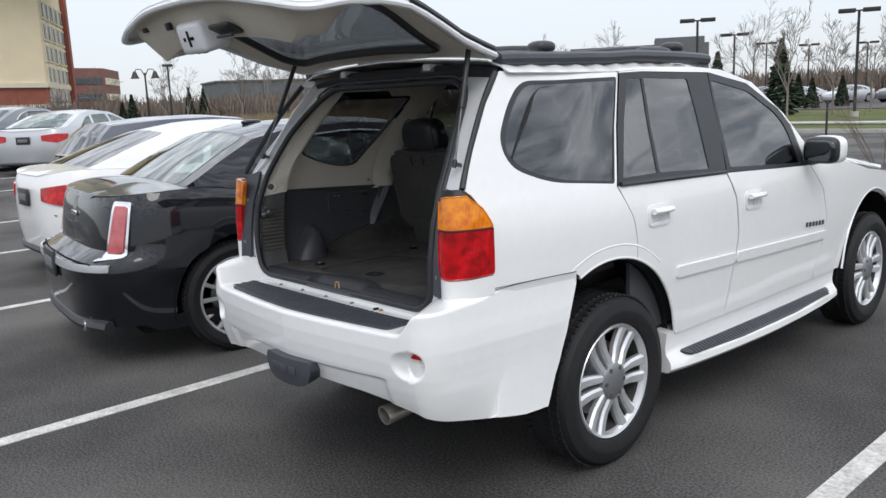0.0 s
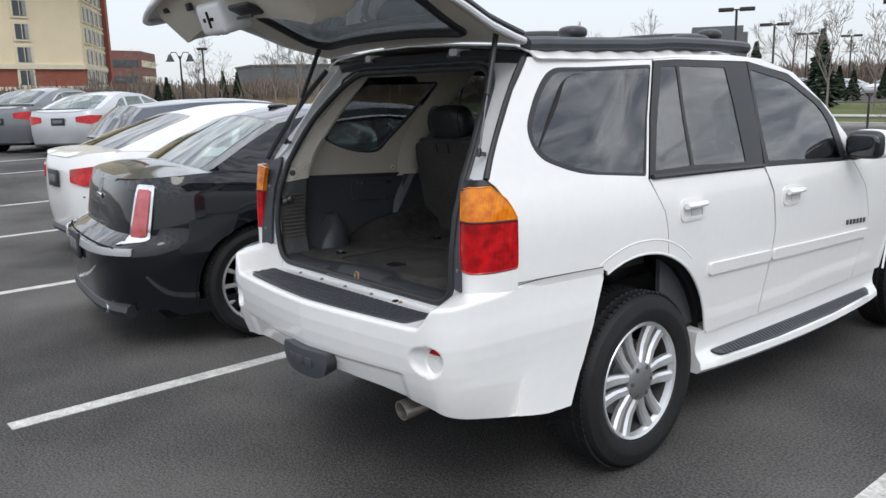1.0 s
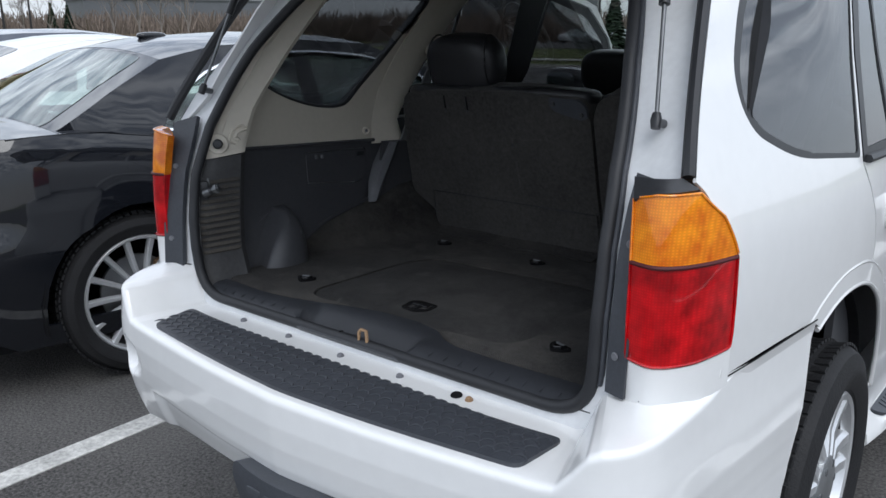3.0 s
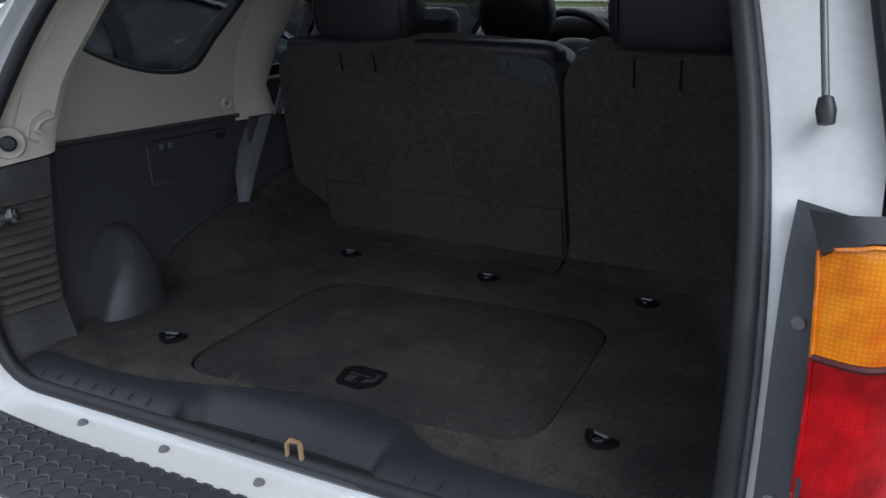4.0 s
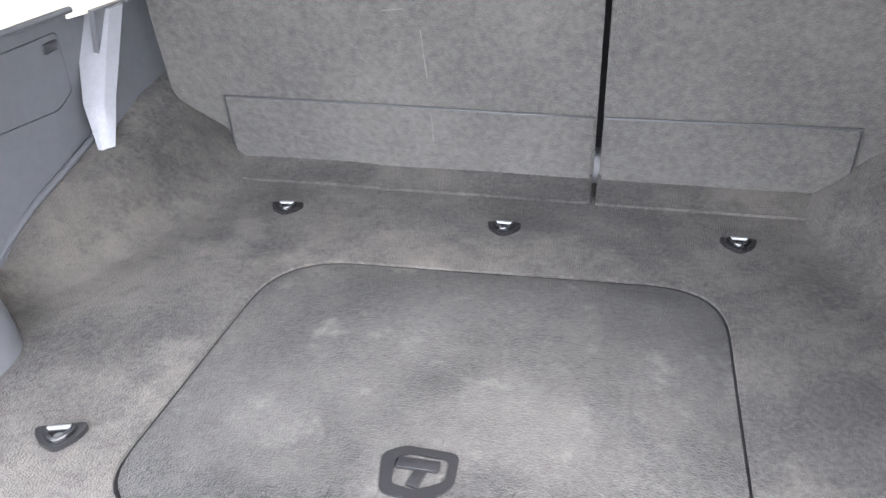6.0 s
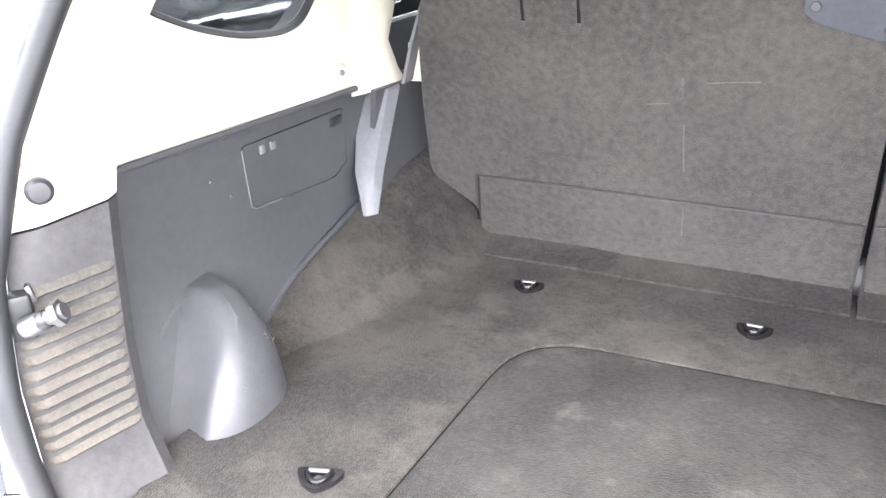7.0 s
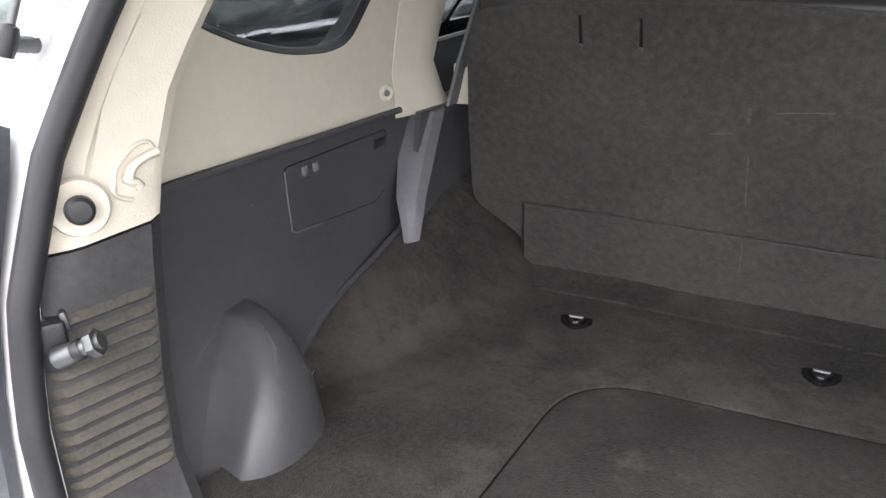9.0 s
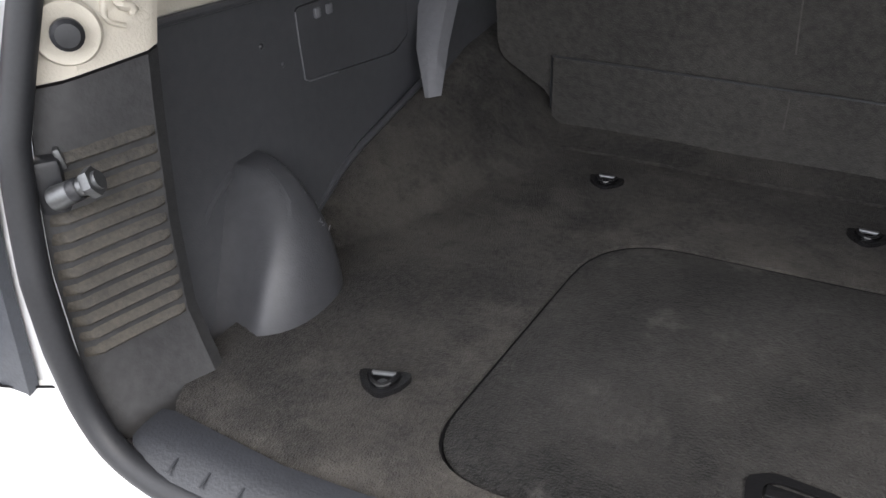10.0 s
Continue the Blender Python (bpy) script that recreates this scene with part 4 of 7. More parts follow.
OPENING = rounded([(-0.585, 0.785), (0.684, 0.785), (0.680, 1.10), (0.656, 1.28), (0.605, 1.45), (0.525, 1.655), (-0.455, 1.655), (-0.588, 1.43), (-0.615, 1.25), (-0.622, 1.08)], [0.10, 0.10, 0.12, 0.1, 0.1, 0.13, 0.15, 0.12, 0.1, 0.1], 8)
OUTER = [(-0.725, 0.762), (0.775, 0.762), (0.785, 0.90), (0.80, 1.20), (0.795, 1.30), (0.752, 1.46), (0.705, 1.64), (0.64, 1.70), (-0.55, 1.70), (-0.605, 1.63), (-0.66, 1.495), (-0.722, 1.33), (-0.742, 1.22), (-0.735, 0.90)]
jamb = part("tailgate_jamb", sheet(OUTER, lambda x, z: (x, jamb_y(x, z) + 0.012 + 0.05 * max(0, abs(x) - 0.72), z), [OPENING], 0.04, 0.01, (0, -1, 0)), WHITE_IN, suv, "white painted tailgate surround")


def seal_at(x, z, out=0.0):
    """Along the opening's edge, carried up and in over the sill."""
    cx, cz = 0.04, 1.2
    p = settle(cx + (x - cx) * (1 + out), open_y(z) + 0.004, cz + (z - cz) * (1 + out))
    k = min(1.0, max(0.0, (0.93 - z) / 0.14))
    return (p.x + 0.008 * min(1.0, max(0.0, (x - 0.48) / 0.1)) * (1 - k), p.y + 0.012 * k, p.z + 0.013 * k)


edge = dense(OPENING, 0.014)
part("door_seal", tube([seal_at(x, z) for x, z in edge], 0.0138, 12, up=(0, 1, 0.3), closed=True), SEAL, jamb, "black rubber bulb seal", 60, True)
start = next(i for i, (x, z) in enumerate(edge) if x > 0.5 and z > 0.86)
part("seal_lip", tube([tuple(a + c for a, c in zip(seal_at(x, z), (0.015 if x > 0.5 else -0.017 if x < -0.4 else 0.0, 0.003, 0.022 if z > 1.6 else 0.0))) for x, z in edge[start:]], 0.0065, 8, up=(0, 1, 0.3)), GREYBLACK, jamb, "", 60, True)

for s in (1, -1):
    # black bracket strip between lamp and opening
    strip = [(0.722, 0.868), (0.765, 0.868), (0.770, 1.20), (0.778, 1.250), (0.716, 1.258), (0.714, 1.20), (0.720, 1.0)] if s > 0 else [(0.652, 0.83), (0.715, 0.845), (0.720, 1.20), (0.735, 1.255), (0.668, 1.275), (0.655, 1.23)]
    strip = [(s * x, z) for x, z in strip]
    part("lamp_bracket", sheet(strip, lambda x, z: (x, rear_y(z) - 0.006, z), (), 0.05, 0.012, (0, -1, 0)), GREYBLACK, jamb, "dark grey lamp mounting strip")
    for z in (0.94, 1.14):
        part("screw", lathe([(0.0, 0.004), (0.007, 0.004), (0.008, 0.0)], (s * (0.738 if s > 0 else 0.69), rear_y(z) - 0.008, z), (0, -1, 0), 10), GREYTRIM, jamb)
    # tail lamp
    lamp = thing("tail_lamp", "amber over red tail lamp", "")
    lamp.parent = suv
    PL = spline([(0.758, 0.232), (0.80, 0.236), (0.838, 0.262), (0.868, 0.322), (0.887, 0.402)], 5)

    def lamp_at(u, z, s=s, PL=PL):
        k = u * (len(PL) - 1)
        x, y = interp(k, range(len(PL)), [p[0] for p in PL]), interp(k, range(len(PL)), [p[1] for p in PL])
        up = max(0.0, z - 1.0)
        return (s * (x - 0.10 * up * up * 4 * 0.6) * (1.0 if s > 0 else 0.932), y + 0.30 * up * up * (1.3 - u), z)

    split = 1.118
    red = rounded([(0.0, 0.946), (0.35, 0.942), (0.7, 0.943), (1.0, 0.950), (1.0, split), (0.0, split)], [0.02, 0, 0, 0.03, 0, 0])
    amber = [(0.0, split), (1.0, split), (1.0, 1.125), (0.86, 1.195), (0.68, 1.240), (0.3, 1.238), (0.0, 1.225)]
    part("red_lens", sheet(red, lamp_at, (), 0.06, 0.02, (s, -1, 0)), REDLENS, lamp, "red lens")
    part("amber_lens", sheet(amber, lamp_at, (), 0.06, 0.02, (s, -1, 0)), AMBERLENS, lamp, "amber lens")
    part("lens_rib", tube([tuple(a + c for a, c in zip(lamp_at(u, split), (s * 0.001, -0.001, 0))) for u in np.linspace(0.0, 0.995, 14)], 0.004, 6), DEEPRED, lamp)
    part("lens_rim", tube([tuple(a + c for a, c in zip(lamp_at(u, z), (s * 0.001, -0.001, 0))) for u, z in dense(red, 0.04)], 0.0025, 6, closed=True), REDLENS, lamp)
    part("lens_rim", tube([tuple(a + c for a, c in zip(lamp_at(u, z), (s * 0.001, -0.001, 0))) for u, z in dense(amber, 0.04)], 0.0025, 6, closed=True), AMBERLENS, lamp)
    # painted corner panel below the lamp
    part("corner_panel", sheet([(-0.02, 0.845), (0.35, 0.850), (0.7, 0.862), (1.0, 0.875), (1.0, 0.945), (0.7, 0.938), (0.35, 0.937), (-0.02, 0.941)], lambda u, z: lamp_at(max(0.0, min(u, 1.0)), z)[:1] + (lamp_at(max(0.0, min(u, 1.0)), z)[1] + 0.02 * max(0, u - 1) / 0.05,) + (z,), (), 0.08, 0.012, (s, -1, 0)), WHITE, lamp)
    if s > 0:
        part("lamp_cap", sheet([(0.0, 1.225), (0.3, 1.24), (0.68, 1.244), (0.55, 1.262), (0.0, 1.258)], lambda u, z: (lamp_at(u, 1.235)[0] - s * (z - 1.235) * 0.6, lamp_at(u, 1.235)[1] + (z - 1.235) * 0.9, z), (), 0.06, 0.008, (0, -1, 1)), SATIN, lamp)

    # gas strut of the tailgate
    foot, head = Vector((s * 0.729 if s > 0 else -0.665, 0.345, 1.345)), Vector((0.645 if s > 0 else -0.580, 0.515, 1.782))
    strut = part("gas_strut", rod(foot, foot.lerp(head, 0.62), 0.0042), ZINC, suv, "black gas strut")
    part("strut_body", rod(foot.lerp(head, 0.46), head, 0.0105), SATIN, strut)
    part("ball_socket", lathe([(0.0, -0.014), (0.009, -0.012), (0.011, 0.003), (0.008, 0.016), (0.0, 0.02)], foot, head - foot, 14), SATIN, strut)
    part("ball_stud", rod(foot, foot + Vector((0, 0.03, -0.006)), 0.008), ZINC, strut)
    part("ball_socket", lathe([(0.0, -0.014), (0.010, -0.012), (0.012, 0.003), (0.0, 0.02)], head, head - foot, 14), SATIN, strut)

# ---- raised tailgate ----
HINGE_Y, HINGE_Z, SWING = 0.66, 1.74, radians(74)


def swing(x, y, z):
    dy, dz = y - HINGE_Y, z - HINGE_Z
    return (x, HINGE_Y + dy * math.cos(SWING) + dz * math.sin(SWING), HINGE_Z + dz * math.cos(SWING) - dy * math.sin(SWING))


def gate_y(x, z):
    """Outer skin of the closed gate."""
    edge = interp(z, (0.80, 0.88, 1.05, 1.2, 1.293, 1.383, 1.516, 1.62, 1.71), (0.285, 0.280, 0.285, 0.315, 0.352, 0.419, 0.533, 0.60, 0.65))
    bulge = interp(z, (0.80, 0.87, 1.0, 1.25, 1.45, 1.7), (0.11, 0.135, 0.145, 0.11, 0.07, 0.05))
    return edge - bulge * (1 - min(1.0, abs(x) / 0.76) ** 2.4)


gate = thing("tailgate", "raised white tailgate with beige inner trim", "")
gate.parent = suv
G_OUT = rounded([(-0.56, 0.855), (0.56, 0.855), (0.72, 0.89), (0.765, 1.27), (0.69, 1.70), (-0.65, 1.70), (-0.765, 1.27), (-0.72, 0.89)], [0.12, 0.12, 0.09, 0.15, 0.03, 0.03, 0.15, 0.09])
G_WIN = rounded([(-0.60, 1.27), (0.60, 1.27), (0.55, 1.62), (-0.55, 1.62)], 0.07)
part("outer_skin", sheet([p for p in G_OUT], lambda x, z: swing(x, gate_y(x, z), z), [G_WIN], 0.05, 0.006, (0, 0.2, 1)), WHITE, gate)
part("rear_window", sheet(rounded([(-0.752, 1.29), (0.752, 1.29), (0.684, 1.685), (-0.650, 1.685)], 0.05), lambda x, z: swing(x, gate_y(x, z) - 0.012, z), (), 0.06, 0.005, (0, 0.2, 1)), TINT, gate, "dark wraparound rear window")
part("brake_lamp", box(swing(0, gate_y(0, 1.70) - 0.005, 1.70), (0.30, 0.03, 0.03), 0.006), REDLENS, gate)
part("plate_garnish", sheet(rounded([(-0.42, 0.98), (0.42, 0.98), (0.42, 1.03), (-0.42, 1.03)], 0.015), lambda x, z: swing(x, gate_y(x, z) - 0.02, z), (), 0.06, 0.012, (0, 0.2, 1)), CHROME, gate)
G_IN = rounded([(-0.53, 0.87), (0.53, 0.87), (0.655, 0.97), (0.715, 1.22), (0.665, 1.69), (-0.665, 1.69), (-0.715, 1.22), (-0.655, 0.97)], [0.10, 0.10, 0.15, 0.15, 0.08, 0.08, 0.15, 0.15])


def gate_in(x, z):
    e = min(1.0, max(0.0, (0.62 - abs(x)) / 0.10)) * min(1.0, max(0.0, (z - 0.885) / 0.06))
    depth = 0.045 + e * interp(z, (0.80, 0.92, 1.10, 1.20, 1.3, 1.7), (0.10, 0.165, 0.150, 0.05, 0.0, 0.0))
    return swing(x, gate_y(x, z) + depth - 0.015, z)


part("inner_trim", sheet(G_IN, gate_in, [rounded([(-0.57, 1.285), (0.57, 1.285), (0.52, 1.60), (-0.52, 1.60)], 0.08)], 0.035, 0.008, (0, -0.2, -1)), BEIGE, gate, "beige inner trim panel")
part("window_frame", tube([swing(x, gate_y(x, z) + 0.035, z) for x, z in dense(rounded([(-0.57, 1.285), (0.57, 1.285), (0.52, 1.60), (-0.52, 1.60)], 0.08), 0.05)], 0.017, 8, closed=True), SATIN, gate)
edge = [swing(x, gate_y(x, z) + 0.018, z) for x, z in dense(G_OUT, 0.05)]
part("edge_flange", tube(edge, 0.013, 8, closed=True), WHITE_IN, gate)
for sx in (1, -1):
    side = [swing(sx * x - 0.02 * (sx < 0), gate_y(x, z) - 0.004, z) for x, z in ((0.752, 1.30), (0.745, 1.36), (0.733, 1.43), (0.718, 1.51), (0.704, 1.60), (0.690, 1.68))]
    part("glass_edge", tube(side, 0.016, 8), SATIN, gate)
TURN = Matrix.Rotation(-SWING, 4, "X")


def on_gate(x, z, depth, dx=0.0, dz=0.0):
    return Vector(swing(x + dx, gate_y(x, z) + depth, z + dz))


latch = part("latch_cover", box(on_gate(-0.02, 0.94, 0.165), (0.19, 0.12, 0.13), 0.022, TURN, seg=3), WHITE_IN, gate, "white latch cover with dark slots")
for dx, dz, w, hh in ((-0.035, -0.025, 0.014, 0.014), (-0.035, 0.02, 0.014, 0.014), (0.0, 0.0, 0.014, 0.060), (0.02, -0.03, 0.035, 0.012)):
    part("latch_slot", box(on_gate(-0.02, 0.94, 0.226, dx, dz), (w, 0.006, hh), 0.002, TURN), STEELGAPDARK, latch)
    part("latch_slot", box(on_gate(-0.02, 0.94, 0.165, dx, -0.066), (w, hh, 0.006), 0.002, TURN), STEELGAPDARK, latch)
pull = part("pull_handle", box(on_gate(0.20, 0.915, 0.150), (0.15, 0.02, 0.075), 0.012, TURN @ Matrix.Rotation(radians(-38), 4, "X"), seg=3), SATIN, gate, "black recessed pull handle")
part("pull_lip", tube([on_gate(0.20, 0.915, 0.172, dx, -0.012) for dx in np.linspace(-0.055, 0.055, 5)], 0.006, 6), GREYBLACK, pull)
part("trim_clip", box(on_gate(-0.46, 0.90, 0.06), (0.045, 0.02, 0.025), 0.004, TURN), SATIN, gate)
part("trim_clip", box(on_gate(-0.20, 0.90, 0.10), (0.03, 0.03, 0.02), 0.004, TURN), SATIN, gate)
part("trim_bracket", box(on_gate(0.30, 1.24, 0.07), (0.09, 0.05, 0.04), 0.012, TURN), BEIGE, gate)
for x in (-0.30, 0.30):
    part("hinge", box((x, 0.645, 1.718), (0.05, 0.08, 0.03), 0.008), WHITE_IN, gate, "painted hinge")
    part("hinge_pin", rod((x - 0.04, 0.62, 1.706), (x + 0.04, 0.62, 1.706), 0.010), ZINC, gate)
part("hinge_seal", tube([(x, 0.640, 1.700 - 0.02 * (abs(x - 0.03) / 0.62) ** 4) for x in np.linspace(-0.58, 0.68, 14)], 0.026, 8), SEAL, gate)


# ---- cargo bay ----
FLOOR = 0.828
XC = 0.033   # middle of the bay
bay = functools.partial(part, plain=True)
LID = rounded([(-0.294, 0.384), (0.360, 0.412), (0.364, 0.886), (-0.268, 0.864)], [0.085, 0.085, 0.105, 0.115], 9)


def uneven(x, y, k=1.0):
    """Soft waves of a carpet laid over foam."""
    return k * (0.0022 * noise.noise((x * 5, y * 5, 0)) + 0.0009 * noise.noise((x * 17, y * 17, 4)))


def in_lid(x, y, grow):
    return is_in(XC + (x - XC) / grow, 0.636 + (y - 0.636) / grow, LID)


CARPET_FRONT = [(-0.556, 0.345), (-0.545, 0.327), (-0.40, 0.318), (-0.31, 0.324), (-0.23, 0.343), (-0.13, 0.372), (-0.03, 0.397), (0.09, 0.399), (0.165, 0.382), (0.215, 0.347), (0.26, 0.331), (0.38, 0.326), (0.61, 0.330)]
HOLLOW = [(XC + (x - XC) * 1.011, 0.636 + (y - 0.636) * 1.015) for x, y in LID]
bay_floor = bay("cargo_floor", sheet(CARPET_FRONT + [(0.655, 0.42), (0.655, 1.30), (-0.59, 1.30), (-0.59, 0.42)], lambda x, y: (x, y, FLOOR - 0.002 + uneven(x, y) - 0.010 * max(0.0, 1 - abs(y - curve(x, [p[0] for p in CARPET_FRONT[1:]], [p[1] for p in CARPET_FRONT[1:]])) / 0.018)), [HOLLOW], 0.04, 0.02, (0, 0, 1)), CARPET, suv, "worn charcoal carpet on the cargo floor")
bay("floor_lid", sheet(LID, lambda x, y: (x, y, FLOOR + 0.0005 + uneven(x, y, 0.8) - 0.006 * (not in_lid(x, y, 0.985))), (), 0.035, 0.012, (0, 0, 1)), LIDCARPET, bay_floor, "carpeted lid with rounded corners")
bay("lid_well", tube([(x, y, FLOOR - 0.012) for x, y in dense(HOLLOW, 0.03)], 0.006, 6, closed=True), STEELGAPDARK, bay_floor)
# recessed pull latch with a T-shaped paddle
LATCH = rounded([(0.044, 0.444), (0.068, 0.470), (0.066, 0.514), (0.006, 0.517), (-0.016, 0.502), (-0.006, 0.450)], 0.010)
lid_latch = bay("lid_latch", sheet(LATCH, lambda x, y: (x, y, FLOOR + 0.0035), [rounded([(0.030, 0.458), (0.058, 0.474), (0.057, 0.504), (0.012, 0.507), (0.000, 0.498), (0.004, 0.462)], 0.007)], 0.02, 0.007, (0, 0, 1)), GLOSSBLACK, bay_floor, "black flush pull latch")
bay("latch_well", sheet(LATCH, lambda x, y: (x, y, FLOOR - 0.003), (), 0.03, 0.004, (0, 0, 1)), DASH, lid_latch)
bay("latch_paddle", box((0.026, 0.492, FLOOR + 0.003), (0.046, 0.015, 0.005), 0.002), GLOSSBLACK, lid_latch)
bay("latch_paddle", box((0.028, 0.474, FLOOR + 0.002), (0.014, 0.024, 0.005), 0.002, pose(0, 0, 0, 0, 0, -12)), GLOSSBLACK, lid_latch)
# tie-downs: shield-shaped cups with a folded steel loop
for x, y, turn in ((-0.378, 0.468, 18), (-0.318, 1.010, 6), (0.045, 1.002, 0), (0.397, 1.010, 0), (0.446, 0.471, -18)):
    k = 0.86 if y < 0.6 else 0.80
    m = pose(x, y, FLOOR, 0, 0, turn)
    shield = rounded([(-0.036 * k, 0.012 * k), (0.036 * k, 0.012 * k), (0.026 * k, -0.014 * k), (0.0, -0.034 * k), (-0.026 * k, -0.014 * k)], 0.010, 5)
    bore = rounded([(-0.024 * k, 0.006 * k), (0.024 * k, 0.006 * k), (0.017 * k, -0.012 * k), (0.0, -0.025 * k), (-0.017 * k, -0.012 * k)], 0.006, 4)
    cup = bay("tie_down", sheet(shield, lambda u, v: tuple(m @ Vector((u, v, 0.005))), [bore], 0.02, 0.008, (0, 0, 1)), GLOSSBLACK, bay_floor, "black tie-down cup with a folded loop")
    bay("cup_well", sheet(bore, lambda u, v: tuple(m @ Vector((u, v, -0.001))), (), 0.02, 0.003, (0, 0, 1)), GLOSSBLACK, cup)
    loop = [m @ Vector(p) for p in spline([(-0.017 * k, 0.004 * k, 0.007), (-0.013 * k, -0.010 * k, 0.008), (0.0, -0.019 * k, 0.007), (0.013 * k, -0.010 * k, 0.008), (0.017 * k, 0.004 * k, 0.007)], 4)]
    bay("loop", tube(loop, 0.0028, 8), GLOSSBLACK, cup)
    bay("loop_bar", tube([m @ Vector((-0.015 * k, 0.002 * k, 0.008)), m @ Vector((0.015 * k, 0.002 * k, 0.008))], 0.0030, 8), ZINC, cup)
    bay("loop_bolt", lathe([(0.0, 0.004), (0.006, 0.004), (0.008, 0.0)], m @ Vector((0, -0.009 * k, 0.0)), (0, 0, 1), 10), ZINC, cup)

# sill trim with its central scoop
BACK = [(x, y + 0.006) for x, y in CARPET_FRONT[1:]]


def scoop(x, y):
    """Depth of the hollow round the latch loop."""
    u = min(1.0, max(0.0, (0.192 - abs(x + 0.012)) / 0.030))
    back = 0.372 - 0.10 * abs(x + 0.01) ** 1.5
    v = min(1.0, max(0.0, (y - 0.267) / 0.016)) * min(1.0, max(0.0, (back - y) / 0.085))
    return 0.036 * u * u * (3 - 2 * u) * v * v * (3 - 2 * v)


def sill_top(x, y):
    rise_in = math.sin(min(1.0, max(0.0, (y - 0.238) / 0.075)) * math.pi / 2)
    return FLOOR - 0.038 + 0.036 * rise_in - scoop(x, y)


sill_line = [(0.635, 0.266), (0.40, 0.266), (0.033, 0.266), (-0.35, 0.266), (-0.54, 0.268), (-0.562, 0.29), (-0.560, 0.330)] + BACK
sill = bay("sill_trim", sheet(sill_line, lambda x, y: (x, y, sill_top(x, y)), (), 0.016, 0.02, (0, 0, 1)), SILLPLASTIC, suv, "dark grey plastic sill trim")
for x in np.linspace(-0.50, 0.56, 27):
    if abs(x + 0.012) > 0.22:
        bay("sill_rib", box((float(x), 0.284, sill_top(float(x), 0.284) + 0.0006), (0.003, 0.026, 0.0008), 0.0003, pose(0, 0, 0, 10)), SILLPLASTIC, sill)
bay("sill_joint", box((-0.035, 0.270, FLOOR - 0.030), (0.0016, 0.012, 0.030), 0.0), STEELGAPDARK, sill)
bay("sill_lip", box((XC, 0.290, 0.786), (1.05, 0.04, 0.016), 0.004), SILLPLASTIC, sill)
hook = bay("latch_striker", tube([(0.032, 0.262, FLOOR - 0.034), (0.032, 0.264, FLOOR + 0.000), (0.038, 0.265, FLOOR + 0.007), (0.054, 0.265, FLOOR + 0.007), (0.059, 0.263, FLOOR - 0.034)], 0.0042, 8), RUST, suv, "rusty tailgate latch loop")
bay("latch_plate", sheet(rounded([(0.005, 0.254), (0.085, 0.254), (0.075, 0.276), (0.018, 0.276)], 0.008), lambda x, y: (x, y, FLOOR - 0.030), (), 0.02, 0.005, (0, 0, 1)), RUST, hook)


# side trims, built for the left bay wall and mirrored for the right
def both(name, build, material, label="", parent=None, smooth=35.0):
    made = []
    for s in (1, -1):
        bm = build()
        if s < 0:
            mirror_x(bm, XC)
        made.append(bay(name, bm, material, (parent[0] if s > 0 else parent[1]) if parent else suv, label, smooth))
    return made


def wall_x(y, z):
    """The wall stands upright, then runs inwards below a soft shoulder."""
    k = min(1.0, max(0.0, (1.035 - 0.06 * (y - 0.46) - z) / 0.17))
    return -0.648 + 0.030 * k * k * (3 - 2 * k)


def border_z(y):
    return 1.167 - 0.055 * (y - 0.49)


def upper_x(y, z):
    return curve(z, (1.12, 1.20, 1.32, 1.50, 1.66, 1.72), (-0.644, -0.660, -0.664, -0.640, -0.585, -0.55))


PANEL = rounded([(0.727, 1.030), (0.950, 1.003), (0.992, 1.020), (0.992, 1.116), (0.722, 1.128)], [0.010, 0.012, 0.01, 0.01, 0.012])
lower_trim = both("lower_side_trim", lambda: sheet([(0.42, 0.80), (1.30, 0.80), (1.30, border_z(1.30)), (0.42, border_z(0.42))], lambda y, z: (wall_x(y, z), y, z), [PANEL], 0.03, 0.012, (1, 0, 0)), DARKTRIM, "charcoal plastic lower side trim")
both("access_door", lambda: sheet([(0.857 + (y - 0.857) * 0.984, 1.065 + (z - 1.065) * 0.965) for y, z in PANEL], lambda y, z: (wall_x(y, z) + 0.0005, y, z), (), 0.03, 0.01, (1, 0, 0)), DARKTRIM, "", lower_trim)
both("panel_edge", lambda: tube([(wall_x(y, z) + 0.0015, y, z) for y, z in ((0.7235, 1.122), (0.7250, 1.08), (0.7280, 1.034), (0.737, 1.029), (0.80, 1.0212))], 0.0012, 5), GREYTRIM, "", lower_trim)
for y, z in ((0.766, 1.111), (0.792, 1.110)):
    both("door_catch", lambda: box((wall_x(y, z) + 0.003, y, z), (0.006, 0.012, 0.014), 0.003), GREYTRIM, "", lower_trim)
both("door_catch", lambda: box((wall_x(0.966, 1.098) + 0.002, 0.966, 1.099), (0.005, 0.034, 0.016), 0.003), SATIN, "", lower_trim)
both("ledge", lambda: tube([(-0.643, y, border_z(y) + 0.001) for y in np.linspace(0.44, 1.03, 12)], 0.0055, 8), DARKTRIM, "", lower_trim)
for y, z in ((0.655, 1.098), (0.690, 1.065)):
    both("pimple", lambda: lathe([(0.0, 0.002), (0.003, 0.001), (0.004, 0.0)], (wall_x(y, z), y, z), (1, 0, 0), 8), DARKTRIM, "", lower_trim)

